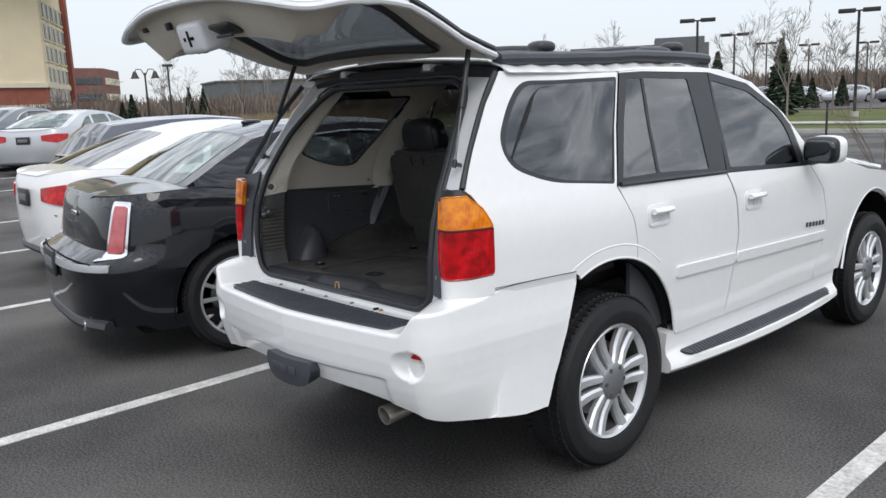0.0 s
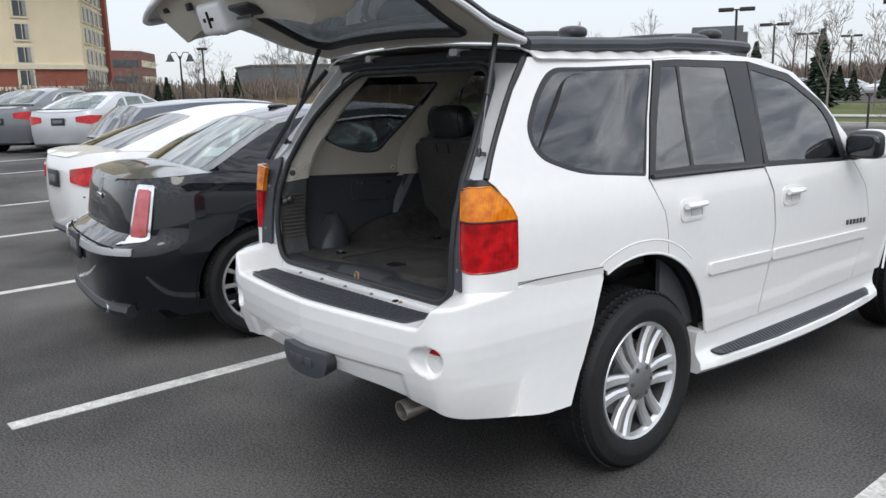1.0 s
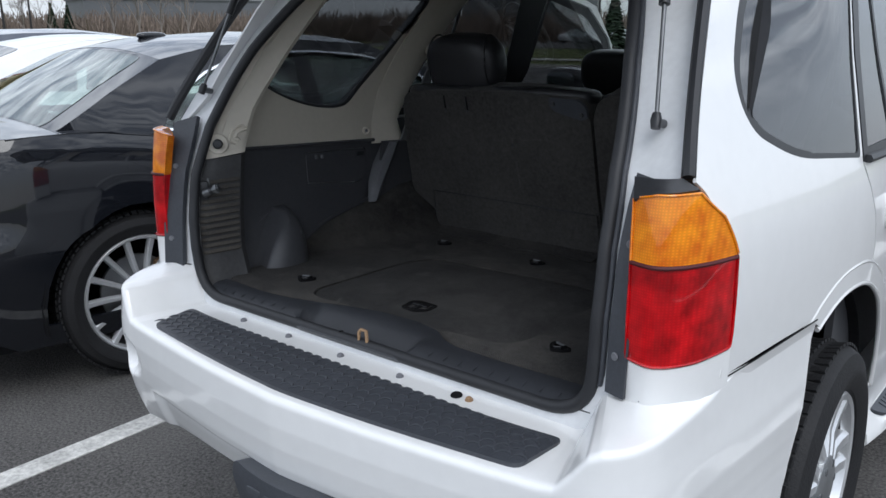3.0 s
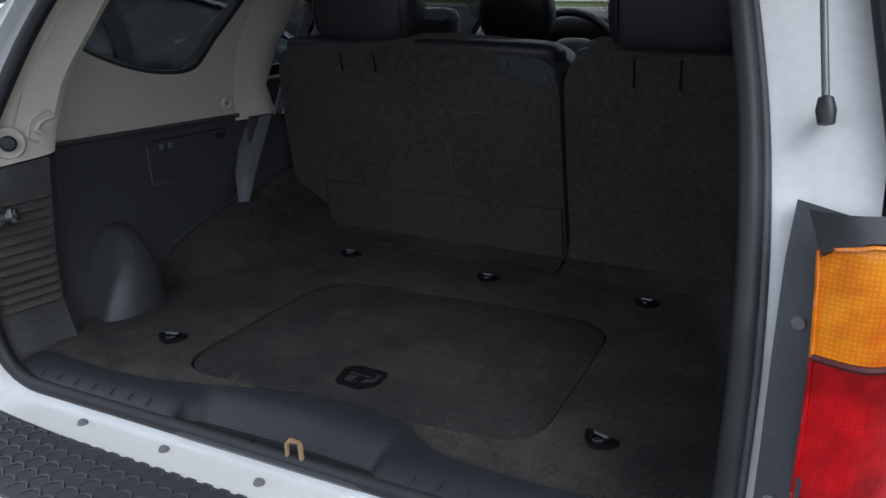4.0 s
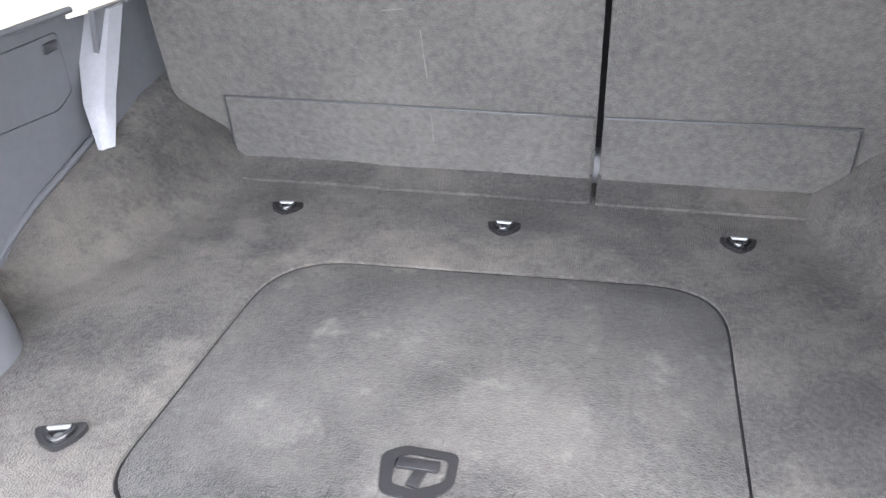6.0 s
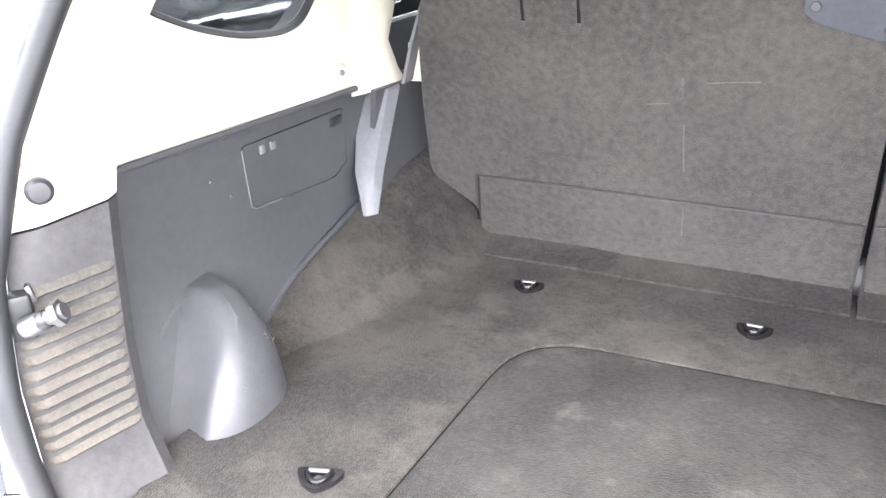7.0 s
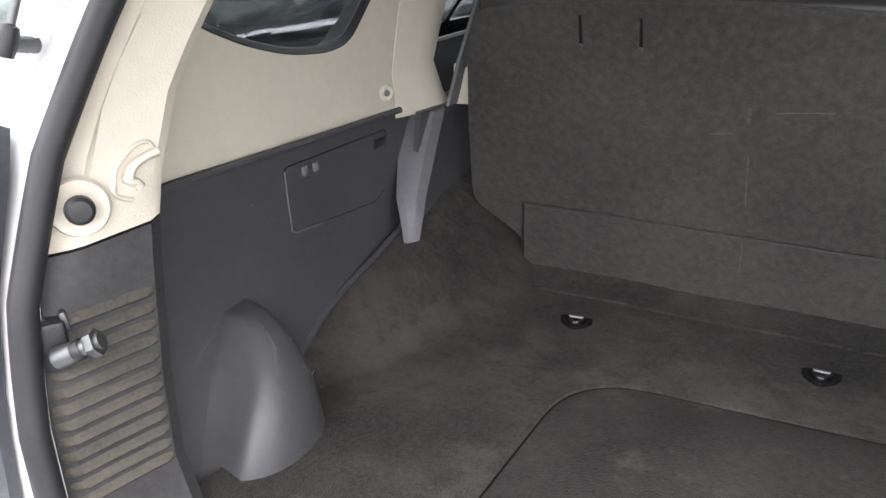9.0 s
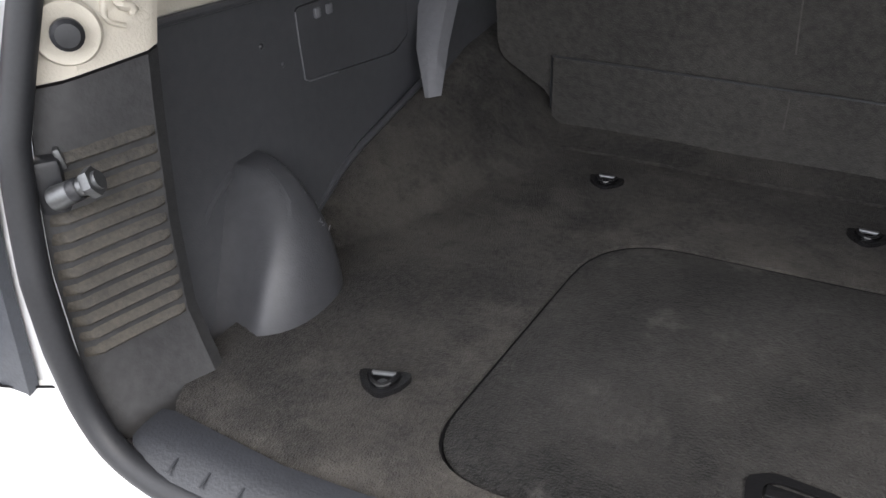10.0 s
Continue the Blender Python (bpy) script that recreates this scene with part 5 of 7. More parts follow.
# carpet drawn up over the wheel housing
HOUSE_Y = (0.60, 0.645, 0.69, 0.75, 0.815, 0.914, 1.0, 1.1, 1.3)
HOUSE_K = (0.0, 0.016, 0.038, 0.062, 0.081, 0.099, 0.116, 0.152, 0.170)
HOUSE_X = (-0.618, -0.596, -0.570, -0.540, -0.512, -0.478, -0.455, -0.435, -0.42)


def housing():
    rings = []
    for y in np.linspace(0.60, 1.30, 29):
        k, b = curve(y, HOUSE_Y, HOUSE_K), curve(y, HOUSE_Y, HOUSE_X)
        w = -0.632 - b
        ring = [(b + 0.04, y, FLOOR - 0.022), (b + 0.03, y, FLOOR - 0.003)]
        ring += [(b + w * t, y, FLOOR - 0.002 + k * (math.sin(t * math.pi / 2) ** 1.4) + uneven(y * 2, t, 1.2)) for t in np.linspace(0.0, 1.0, 9)]
        ring += [(-0.662, y, FLOOR + k - 0.004), (-0.662, y, FLOOR - 0.022)]
        rings.append(ring)
    return loft(rings)


both("wheel_housing", housing, CARPET, "carpeted wheel housing")
both("housing_edge", lambda: tube([(-0.6275 + 0.004 * (1 - t), y, FLOOR + curve(y, HOUSE_Y, HOUSE_K) + 0.004) for y, t in zip(np.linspace(0.625, 1.12, 22), np.linspace(0, 1, 22))], 0.0055, 8), DARKTRIM, "", lower_trim)
# near-black box added behind the seat slot, painting its shade
bay("seat_gap", box((0.176, 1.165, 1.06), (0.05, 0.02, 0.44), 0.0, pose(0, 0, 0, 15.1)), STEELGAPDARK, suv)


# moulded bulge over the jack: flat dished rear face, rounded nose, swept back to the wall
def bulge_ring(z):
    t = min(1.0, max(0.0, (z - 0.81) / 0.172))
    s = math.sqrt(max(0.0, 1 - t ** 2.3))
    nose = -0.640 + 0.128 * s ** 0.9 * (1 - 0.10 * t)
    y0 = 0.450 + 0.122 * t ** 1.6
    y1 = 0.645 - 0.030 * t ** 2.2
    mid = (y0 + y1) / 2
    pts = []
    for a in np.linspace(-math.pi / 2, math.pi / 2, 25):
        c, sn = max(0.0, math.cos(a)), math.sin(a)
        x = -0.648 + (nose + 0.648) * c ** 0.62
        y = mid + (y1 - y0) / 2 * (abs(sn) ** 0.80) * (1 if sn > 0 else -1)
        if sn < -0.25:
            dish = math.sin(math.pi * min(1.0, max(0.0, (x + 0.645) / 0.095)))
            y += 0.030 * dish * (1 - t) ** 0.6 * min(1.0, t * 9)
        pts.append((x, y, z))
    return pts + [(-0.662, y1, z), (-0.662, y0, z)]


bay("jack_cover", loft([bulge_ring(z) for z in (0.81, 0.83, 0.85, 0.87, 0.89, 0.91, 0.93, 0.948, 0.962, 0.970, 0.976, 0.980, 0.982)]), DARKTRIM, lower_trim[0], "moulded charcoal bulge over the jack", 60)
bay("cover_rim", tube(spline([(-0.628, 0.444, 0.812), (-0.630, 0.452, 0.86), (-0.634, 0.474, 0.91), (-0.639, 0.515, 0.950), (-0.645, 0.575, 0.976)], 5), [0.007] * 20 + [0.003], 8), DARKTRIM, lower_trim[0])
rnd = random.Random(3)
for k in range(14):
    z = rnd.uniform(0.875, 0.968) if k > 3 else rnd.uniform(0.905, 0.915)
    ring = bulge_ring(z)
    p = Vector(ring[rnd.randint(14, 20) if k > 3 else 15]) + Vector((0.0006, -0.0002, 0.0004))
    bay("scratch", tube([p, p + Vector((rnd.uniform(-0.002, 0.002), rnd.uniform(-0.008, 0.004), rnd.uniform(-0.006, 0.008)))], 0.0006, 5), GREYTRIM, lower_trim[0])

# grey post: a tapering face that turns forward to the pillar, cut to a point below
POST = ((1.130, -0.664, 1.083, -0.600, 1.068, 0.030), (1.06, -0.650, 1.030, -0.597, 1.022, 0.030), (1.003, -0.628, 0.982, -0.592, 0.985, 0.024), (0.975, -0.611, 0.963, -0.587, 0.970, 0.018), (0.942, -0.594, 0.944, -0.581, 0.954, 0.008))
POST_R = ((1.150, -0.664, 1.060, -0.600, 1.070, 0.030), (1.06, -0.655, 1.010, -0.604, 1.02, 0.030), (0.95, -0.648, 0.955, -0.604, 0.965, 0.03))
for s, rows in ((1, POST), (-1, POST_R)):
    bm = loft([[(xl, yl, z), (xl * 0.5 + xr * 0.5, (yl + yr) / 2 - 0.004, z), (xr, yr, z), (xr + 0.006, yr + d, z), (xr - 0.03, yr + d + 0.05, z), (xl - 0.03, yl + 0.06, z)] for z, xl, yl, xr, yr, d in rows])
    if s < 0:
        mirror_x(bm, XC)
    bay("grey_post", bm, GREYTRIM, suv, "mid grey plastic post cover", 25)
# dark sheet added behind the post, its colour standing in for the shade there
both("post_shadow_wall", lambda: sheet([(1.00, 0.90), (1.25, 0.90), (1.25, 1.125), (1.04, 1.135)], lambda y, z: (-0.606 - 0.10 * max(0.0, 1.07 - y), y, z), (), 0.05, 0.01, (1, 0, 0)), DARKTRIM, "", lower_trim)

WIN_IN = rounded([(0.585, 1.345), (0.625, 1.322), (0.69, 1.293), (0.78, 1.266), (0.87, 1.256), (0.925, 1.262), (0.975, 1.302), (1.099, 1.403), (1.225, 1.523), (1.30, 1.61), (0.80, 1.61), (0.66, 1.44)], [0.02, 0.02, 0.1, 0.1, 0.05, 0.03, 0.03, 0.1, 0.1, 0.03, 0.06, 0.1])
upper = both("upper_side_trim", lambda: sheet([(0.42, border_z(0.42) + 0.004), (1.16, border_z(1.16) + 0.004), (1.18, 1.30), (1.46, 1.70), (0.70, 1.70), (0.54, 1.45), (0.43, 1.25)], lambda y, z: (upper_x(y, z), y, z), [WIN_IN], 0.04, 0.014, (1, 0, 0)), BEIGE, "beige upper side trim round the quarter window")
both("window_gasket", lambda: tube([(upper_x(y, z) - 0.008, 0.88 + (y - 0.88) * 0.992, 1.42 + (z - 1.42) * 0.988) for y, z in dense(WIN_IN, 0.03)], 0.0085, 8, closed=True), SATIN, "", upper)
both("reveal", lambda: loft([[(upper_x(y, z) - 0.012, y, z) for y, z in dense(WIN_IN, 0.04)], [(upper_x(y, z) - 0.050, 0.88 + (y - 0.88) * 1.02, 1.42 + (z - 1.42) * 1.02) for y, z in dense(WIN_IN, 0.04)]], None, True, False), SATIN, "", upper)
# pillar ahead of the window, flaring into a foot over the post
PILLAR = ((1.126, 1.112, 0.060, 0.034), (1.150, 1.110, 0.052, 0.028), (1.20, 1.114, 0.046, 0.020), (1.30, 1.172, 0.066, 0.015), (1.42, 1.262, 0.075, 0.016), (1.56, 1.380, 0.080, 0.020), (1.70, 1.490, 0.080, 0.02))
both("pillar_trim", lambda: loft([[(upper_x(y, z) + 0.001, y - w - 0.03, z), (upper_x(y, z) + d * 0.75, y - w * 0.5, z), (upper_x(y, z) + d, y, z), (upper_x(y, z) + d, y + w * 0.7, z), (upper_x(y, z) + d * 0.3, y + w, z), (upper_x(y, z) - 0.02, y + w, z), (upper_x(y, z) - 0.02, y - w - 0.03, z)] for z, y, w, d in PILLAR]), BEIGE, "", upper, 60)
cap = both("screw_cap", lambda: lathe([(0.0, 0.002), (0.006, 0.003), (0.010, 0.006), (0.012, 0.005), (0.014, 0.0)], (-0.650, 1.000, 1.172), (1, -0.4, 0), 16), BEIGE, "", upper)
both("cap_screw", lambda: lathe([(0.0, 0.006), (0.005, 0.005), (0.006, 0.0)], (-0.650, 1.000, 1.172), (1, -0.4, 0), 10), GREYTRIM, "", cap)
both("seat_belt", lambda: loft([[(x - 0.004, y - 0.022, z), (x + 0.002, y - 0.022, z), (x + 0.002, y + 0.022, z), (x - 0.004, y + 0.022, z)] for x, y, z in ((-0.596, 1.135, 1.13), (-0.590, 1.165, 1.20), (-0.578, 1.225, 1.31), (-0.570, 1.275, 1.405))]), GREYTRIM, "grey seat belt webbing", upper)
both("belt_guide", lambda: box((-0.578, 1.270, 1.428), (0.030, 0.05, 0.036), 0.008, pose(0, 0, 0, -25)), BEIGE, "", upper)
both("belt_ring", lambda: box((-0.570, 1.272, 1.400), (0.020, 0.058, 0.014), 0.004, pose(0, 0, 0, -25)), SATIN, "", upper)
both("belt_exit", lambda: loft([[(-0.60, 1.145, 1.128), (-0.56, 1.150, 1.128), (-0.555, 1.22, 1.122), (-0.61, 1.23, 1.122)], [(-0.61, 1.165, 1.192), (-0.592, 1.170, 1.192), (-0.588, 1.20, 1.19), (-0.61, 1.21, 1.19)]]), BEIGE, "", upper)


# rear pillar: dusty ribbed plastic below, beige above
def column(z, i):
    pts = ((-0.640, 0.304), (-0.624, 0.298), (-0.609, 0.313), (-0.599, 0.346), (-0.586, 0.385), (-0.577, 0.406), (-0.581, 0.422), (-0.610, 0.440), (-0.66, 0.452), (-0.668, 0.330))
    x, y = pts[i]
    lean = curve(z, (0.80, 1.0, 1.12, 1.20, 1.30, 1.45, 1.66), (-0.005, 0, 0.012, 0.022, 0.062, 0.165, 0.33))
    inward = curve(z, (0.80, 0.84, 0.90, 1.12, 1.3, 1.5, 1.66), (0.034, 0.018, 0.0, 0.0, 0.004, 0.045, 0.10)) * (1 if i < 7 else 0.5)
    spread = curve(z, (1.18, 1.30, 1.5), (0, 0.012, 0.03)) * (3 <= i <= 7)
    if i < 3 or i == 9:
        lean = max(lean, open_y(z) - open_y(1.0))
    return (x + inward - spread * 0.5, y + lean + spread, z)


BORDER = (1.155, 1.156, 1.158, 1.161, 1.165, 1.168, 1.170, 1.170, 1.165, 1.150)
d_low = both("rear_pillar_lower", lambda: loft([[column(0.80 + (BORDER[i] - 0.80) * t, i) for i in range(10)] for t in np.linspace(0, 1, 12)]), DUSTY, "dusty charcoal ribbed pillar trim", None, 28)
d_up = both("rear_pillar_upper", lambda: loft([[column(BORDER[i] + 0.003 + (1.68 - BORDER[i]) * t, i) for i in range(10)] for t in np.linspace(0, 1, 14)]), BEIGE, "beige rear pillar trim", None, 40)


def on_column(z, i, proud=0.004):
    """A point on the rear pillar between two of its section's corners."""
    k = int(i)
    a, c = Vector(column(z, k)), Vector(column(z, k + 1))
    n = Vector((c.y - a.y, a.x - c.x, 0)).normalized()
    return a.lerp(c, i - k) + n * proud


def louvre(z, i0, i1):
    """One rib: a lip that overhangs the groove below it, fading out at its ends."""
    rings = []
    for t in np.linspace(0, 1, 11):
        i = i0 + (i1 - i0) * t
        h = 0.0062 * min(1.0, 6 * t, 9 * (1 - t) + 0.25)
        zz = z + 0.005 * t
        rings.append([on_column(zz + 0.0075, i, -0.001), on_column(zz + 0.0015, i, h * 0.75), on_column(zz - 0.0015, i, h), on_column(zz - 0.0045, i, h * 0.55), on_column(zz - 0.0055, i, -0.001)])
    return loft(rings)


for k in range(12):
    z = 0.898 + k * 0.0178
    both("rib", lambda: louvre(z, 1.3 + 0.10 * (k < 2), 4.9), RIBDUST, "", d_low, 30)
c0 = on_column(1.200, 2.75, 0.004)
nrm = Vector((0.80, -0.58, 0.10))
both("bump_stop", lambda: lathe([(0.0, 0.020), (0.010, 0.019), (0.0135, 0.015), (0.014, 0.009), (0.011, 0.008), (0.011, 0.0), (0.014, 0.0)], c0, nrm, 20), SATIN, "black rubber stop", d_up)
both("stop_bowl", lambda: lathe([(0.011, 0.0005), (0.020, 0.001), (0.0245, 0.0035), (0.0265, 0.0035), (0.029, -0.003)], c0, nrm, 26), BEIGE, "", d_up, 60)
# bag hook: a dished pocket with a curled finger
both("hook_pocket", lambda: tube(spline([tuple(on_column(z, i, 0.001)) for z, i in ((1.234, 4.9), (1.246, 4.5), (1.244, 3.9), (1.226, 3.55), (1.204, 3.70), (1.196, 4.2))], 5), 0.0036, 8, flat=0.6), BEIGE, "", d_up, 60)
both("bag_hook", lambda: tube(spline([tuple(on_column(z, i, 0.003)) for z, i in ((1.236, 4.95), (1.233, 4.4), (1.226, 3.95), (1.215, 3.92), (1.211, 4.3), (1.206, 4.5))], 5), 0.0066, 8, flat=0.7), BEIGE, "", d_up, 60)
# striker bolts on their brackets
for s in (1, -1):
    sx = lambda x: x if s > 0 else 2 * XC - x
    c = Vector((sx(-0.571), 0.326, 1.083))
    d = Vector((-0.80 * s, -0.46, -0.38)).normalized()
    striker = bay("striker", rod(c - d * 0.012, c + d * 0.034, 0.0085, 0.0085, 16), ZINC, suv, "zinc striker bolt on a black bracket")
    bay("striker_nut", lathe([(0.0, 0.010), (0.012, 0.010), (0.014, 0.007), (0.014, 0.0), (0.0, 0.0)], c - d * 0.008, d, 6), ZINC, striker)
    bay("striker_head", lathe([(0.004, 0.008), (0.0105, 0.008), (0.0115, 0.004), (0.0105, -0.012), (0.0, -0.012)], c + d * 0.029, d, 18), ZINC, striker)
    bay("striker_grip", lathe([(0.0092, 0.0), (0.0105, 0.002), (0.0105, 0.010), (0.0092, 0.012)], c + d * 0.008, d, 18), SATIN, striker)
    b = Vector((sx(-0.622), 0.325, 1.076))
    bay("striker_bracket", box(b, (0.040, 0.026, 0.052), 0.005, pose(0, 0, 0, 0, 0, -38 * s)), SATIN, striker)
    bay("steel_tab", box(b + Vector((0.012 * s, 0.008, 0.022)), (0.016, 0.006, 0.020), 0.002, pose(0, 0, 0, 12, 0, -38 * s)), ZINC, striker)

# headliner and inner roof closing pieces
bay("headliner", sheet([(XC - 0.60, 0.66), (XC + 0.60, 0.66), (XC + 0.62, 2.15), (XC - 0.62, 2.15)], lambda x, y: (x, y, 1.715 - 0.04 * (abs(x - XC) / 0.6) ** 4 - 0.04 * max(0, (0.75 - y) / 0.12) ** 2), (), 0.08, 0.01, (0, 0, -1)), HEADLINER, suv, "pale cloth headliner")
bay("cabin_floor", box((0, 2.3, 0.47), (1.6, 2.1, 0.04), 0.0), CARPET, suv)
for s in (1, -1):
    bay("door_card", sheet([(1.30, 0.50), (2.95, 0.50), (2.95, 1.13), (1.30, 1.18)], lambda y, z: (s * 0.79, y, z), (), 0.3, 0.02, (-s, 0, 0)), DARKTRIM, suv)


# ---- folding rear seat backs ----
def seat_y(z):
    return 1.172 - 0.27 * (z - 0.842)


def seat_on(d=0.0, soft=1.0):
    """On the seat backs' rear face, with the slack of cloth over foam."""
    return lambda x, z: (x, seat_y(z) - d + soft * (0.0035 * noise.noise((x * 4.5, z * 3.5, 1)) + 0.0016 * noise.noise((x * 16, z * 9, 2))), z)


left_line = [(-0.470, 0.846), (0.174, 0.836), (0.172, 1.245), (0.158, 1.294), (0.140, 1.312), (0.045, 1.317), (-0.08, 1.323), (-0.24, 1.321), (-0.38, 1.316), (-0.505, 1.302), (-0.524, 1.284), (-0.536, 1.24), (-0.552, 1.10), (-0.560, 0.975), (-0.553, 0.953), (-0.476, 0.897)]
right_line = [(0.184, 0.836), (0.572, 0.850), (0.580, 0.890), (0.655, 0.944), (0.658, 0.975), (0.643, 1.09), (0.608, 1.272), (0.590, 1.310), (0.50, 1.323), (0.235, 1.326), (0.200, 1.306), (0.182, 1.262)]
seat_l = bay("folding_seat_back", sheet(rounded(left_line, 0.014, 4), seat_on(), (), 0.03, 0.09, (0, -1, 0)), SEATCARPET, suv, "wide charcoal-carpeted seat back")
seat_r = bay("folding_seat_back", sheet(rounded(right_line, 0.014, 4), seat_on(), (), 0.03, 0.09, (0, -1, 0)), SEATCARPET, suv, "narrow charcoal-carpeted seat back")
bay("carpet_flap", sheet([(-0.470, 0.842), (0.168, 0.832), (0.168, 0.964), (-0.458, 0.967)], seat_on(0.009), (), 0.03, 0.007, (0, -1, 0)), SEATCARPET, seat_l)
bay("carpet_flap", sheet([(0.188, 0.832), (0.570, 0.846), (0.562, 0.968), (0.186, 0.964)], seat_on(0.009), (), 0.03, 0.007, (0, -1, 0)), SEATCARPET, seat_r)
for st, line in ((seat_l, [(-0.471, 0.870), (-0.461, 0.968), (-0.16, 0.966), (0.168, 0.965)]), (seat_r, [(0.186, 0.965), (0.37, 0.967), (0.563, 0.970), (0.571, 0.87)])):
    bay("flap_seam", tube([seat_on(0.006)(x, z) for x, z in dense(line, 0.04)[:-8] or line], 0.0024, 6), SEAL, st)
for x0, x1, st in ((-0.475, 0.172, seat_l), (0.182, 0.575, seat_r)):
    bay("floor_flap", sheet([(x0, 1.100), (x1, 1.100), (x1, 1.175), (x0, 1.175)], lambda x, y: (x, y, FLOOR + 0.003 + 0.014 * ((y - 1.10) / 0.07) ** 2 + uneven(x, y)), (), 0.04, 0.006, (0, 0, 1)), CARPET, st)
for st, xs, top in ((seat_l, (-0.348, -0.259), 1.300), (seat_r, (0.327, 0.417), 1.318)):
    for x in xs:
        bay("anchor_slit", sheet([(x - 0.0026, 1.256), (x + 0.0026, 1.256), (x + 0.0018, top), (x - 0.0018, top)], seat_on(0.0025), (), 0.05, 0.003, (0, -1, 0)), STEELGAPDARK, st)
        bay("slit_end", box(seat_on(0.003)(x, 1.255), (0.006, 0.004, 0.008), 0.0015), SATIN, st)
brk = bay("latch_bracket", sheet(rounded([(0.046, 1.313), (0.047, 1.285), (0.070, 1.271), (0.147, 1.252), (0.168, 1.258), (0.166, 1.290), (0.140, 1.310)], 0.010), seat_on(0.008, 0.3), (), 0.03, 0.010, (0, -1, 0)), GREYBLACK, seat_l, "dark grey folding-latch plate")
for x, z in ((0.060, 1.296), (0.150, 1.268)):
    bay("bolt", lathe([(0.0, 0.004), (0.006, 0.004), (0.007, 0.0)], (x, seat_y(z) - 0.009, z), (0, -1, 0), 10), SATIN, brk)
for pts, w in (([(-0.102, 1.105), (-0.101, 1.062), (-0.099, 1.022)], 0.0012), ([(-0.072, 1.176), (-0.035, 1.181), (0.002, 1.184)], 0.0010), ([(-0.106, 1.180), (-0.106, 1.168)], 0.0022), ([(-0.160, 1.135), (-0.125, 1.139)], 0.0010), ([(-0.096, 0.955), (-0.097, 0.90)], 0.0012)):
    bay("worn_seam", tube([seat_on(0.0006)(x, z) if z > 0.97 else seat_on(0.0096)(x, z) for x, z in pts], w, 5), WORN, seat_l)
bay("seam_knot", box(seat_on(0.002)(-0.107, 1.158), (0.007, 0.004, 0.014), 0.0015), SATIN, seat_l)
bay("seat_cushion_front", box((XC, 1.42, 0.80), (1.22, 0.48, 0.20), 0.06, seg=3), LEATHER, suv)
for c, st in (((-0.317, 1.125, 1.398), seat_l), ((0.392, 1.125, 1.402), seat_r)):
    hm = pillow(c, (0.278, 0.125, 0.186), pose(0, 0, 0, 10), 3.4, 12)
    for v in hm.verts:
        k = (v.co.z - c[2]) / 0.09
        v.co.x = c[0] + (v.co.x - c[0]) * (1.0 - 0.10 * max(0.0, k) ** 2 - 0.05 * max(0.0, -k))
    hr = bay("headrest", hm, LEATHER, st, "black leather headrest", 60)
    bay("headrest_post", rod((c[0] - 0.06, 1.11, 1.27), (c[0] - 0.06, 1.13, 1.38), 0.006), CHROME, hr)
    for dx in (-0.112, 0.112):
        bay("piping", tube([(c[0] + dx * (1.0 - 0.10 * max(0.0, math.sin(a)) ** 2), 1.125 + 0.056 * math.cos(a) - 0.014 * math.sin(a), c[2] + 0.088 * math.sin(a)) for a in np.linspace(0, math.tau, 29)[:-1]], 0.0030, 6, closed=True), LEATHER, hr)
for x0, x1, zt, st in ((-0.515, -0.19, 1.302, seat_l), (-0.19, 0.155, 1.308, seat_l), (0.20, 0.60, 1.306, seat_r)):
    bay("leather_top", pillow(((x0 + x1) / 2, 1.115, zt), (x1 - x0 + 0.012, 0.12, 0.06), None, 4.5, 8), LEATHER, st)

# ---- front cabin ----
for s in (1, -1):
    fs = thing("front_seat", "black leather front seat", "")
    fs.parent = suv
    cx = -0.312 if s < 0 else 0.41
    bay("backrest", pillow((cx, 2.22, 0.945), (0.48, 0.17, 0.60), pose(0, 0, 0, 14), 3.4, 10), LEATHER, fs, "", 60)
    bay("cushion", pillow((cx, 2.50, 0.62), (0.50, 0.56, 0.20), None, 3.6, 6), LEATHER, fs)
    hr = bay("headrest", pillow((cx, 2.10, 1.328), (0.262, 0.11, 0.186), pose(0, 0, 0, 10), 3.2, 10), LEATHER, fs, "", 60)
    for dx in (-0.055, 0.055):
        bay("headrest_post", rod((cx + dx, 2.11, 1.18), (cx + dx, 2.10, 1.29), 0.007), CHROME, hr)
    bay("piping", tube([(cx + 0.225 * math.cos(a), 2.12 + 0.02 * math.sin(a), 1.085 + 0.145 * math.sin(a)) for a in np.linspace(0, math.pi, 18)], 0.004, 6), GREYTRIM, fs)
DX, DZ = 0.088, 1.152   # middle and height of the round vents
dash = bay("dashboard", loft([[(x, 2.98 + 0.04 * (abs(x) / 0.7) ** 2, 0.70), (x, 2.92, 0.92), (x, 2.95, 1.10), (x, 3.0, 1.200), (x, 3.10, 1.225), (x, 3.30, 1.22), (x, 3.40, 1.10), (x, 3.40, 0.70)] for x in np.linspace(-0.76, 0.82, 9)]), DASH, suv, "black dashboard with wood trim")
bay("binnacle", pillow((-0.30, 3.00, 1.222), (0.44, 0.20, 0.10), None, 3.0, 8), DASH, dash)
bay("dash_stitch", tube([(x, 2.994, 1.205) for x in np.linspace(-0.09, 0.75, 6)], 0.003, 5), GREYTRIM, dash)
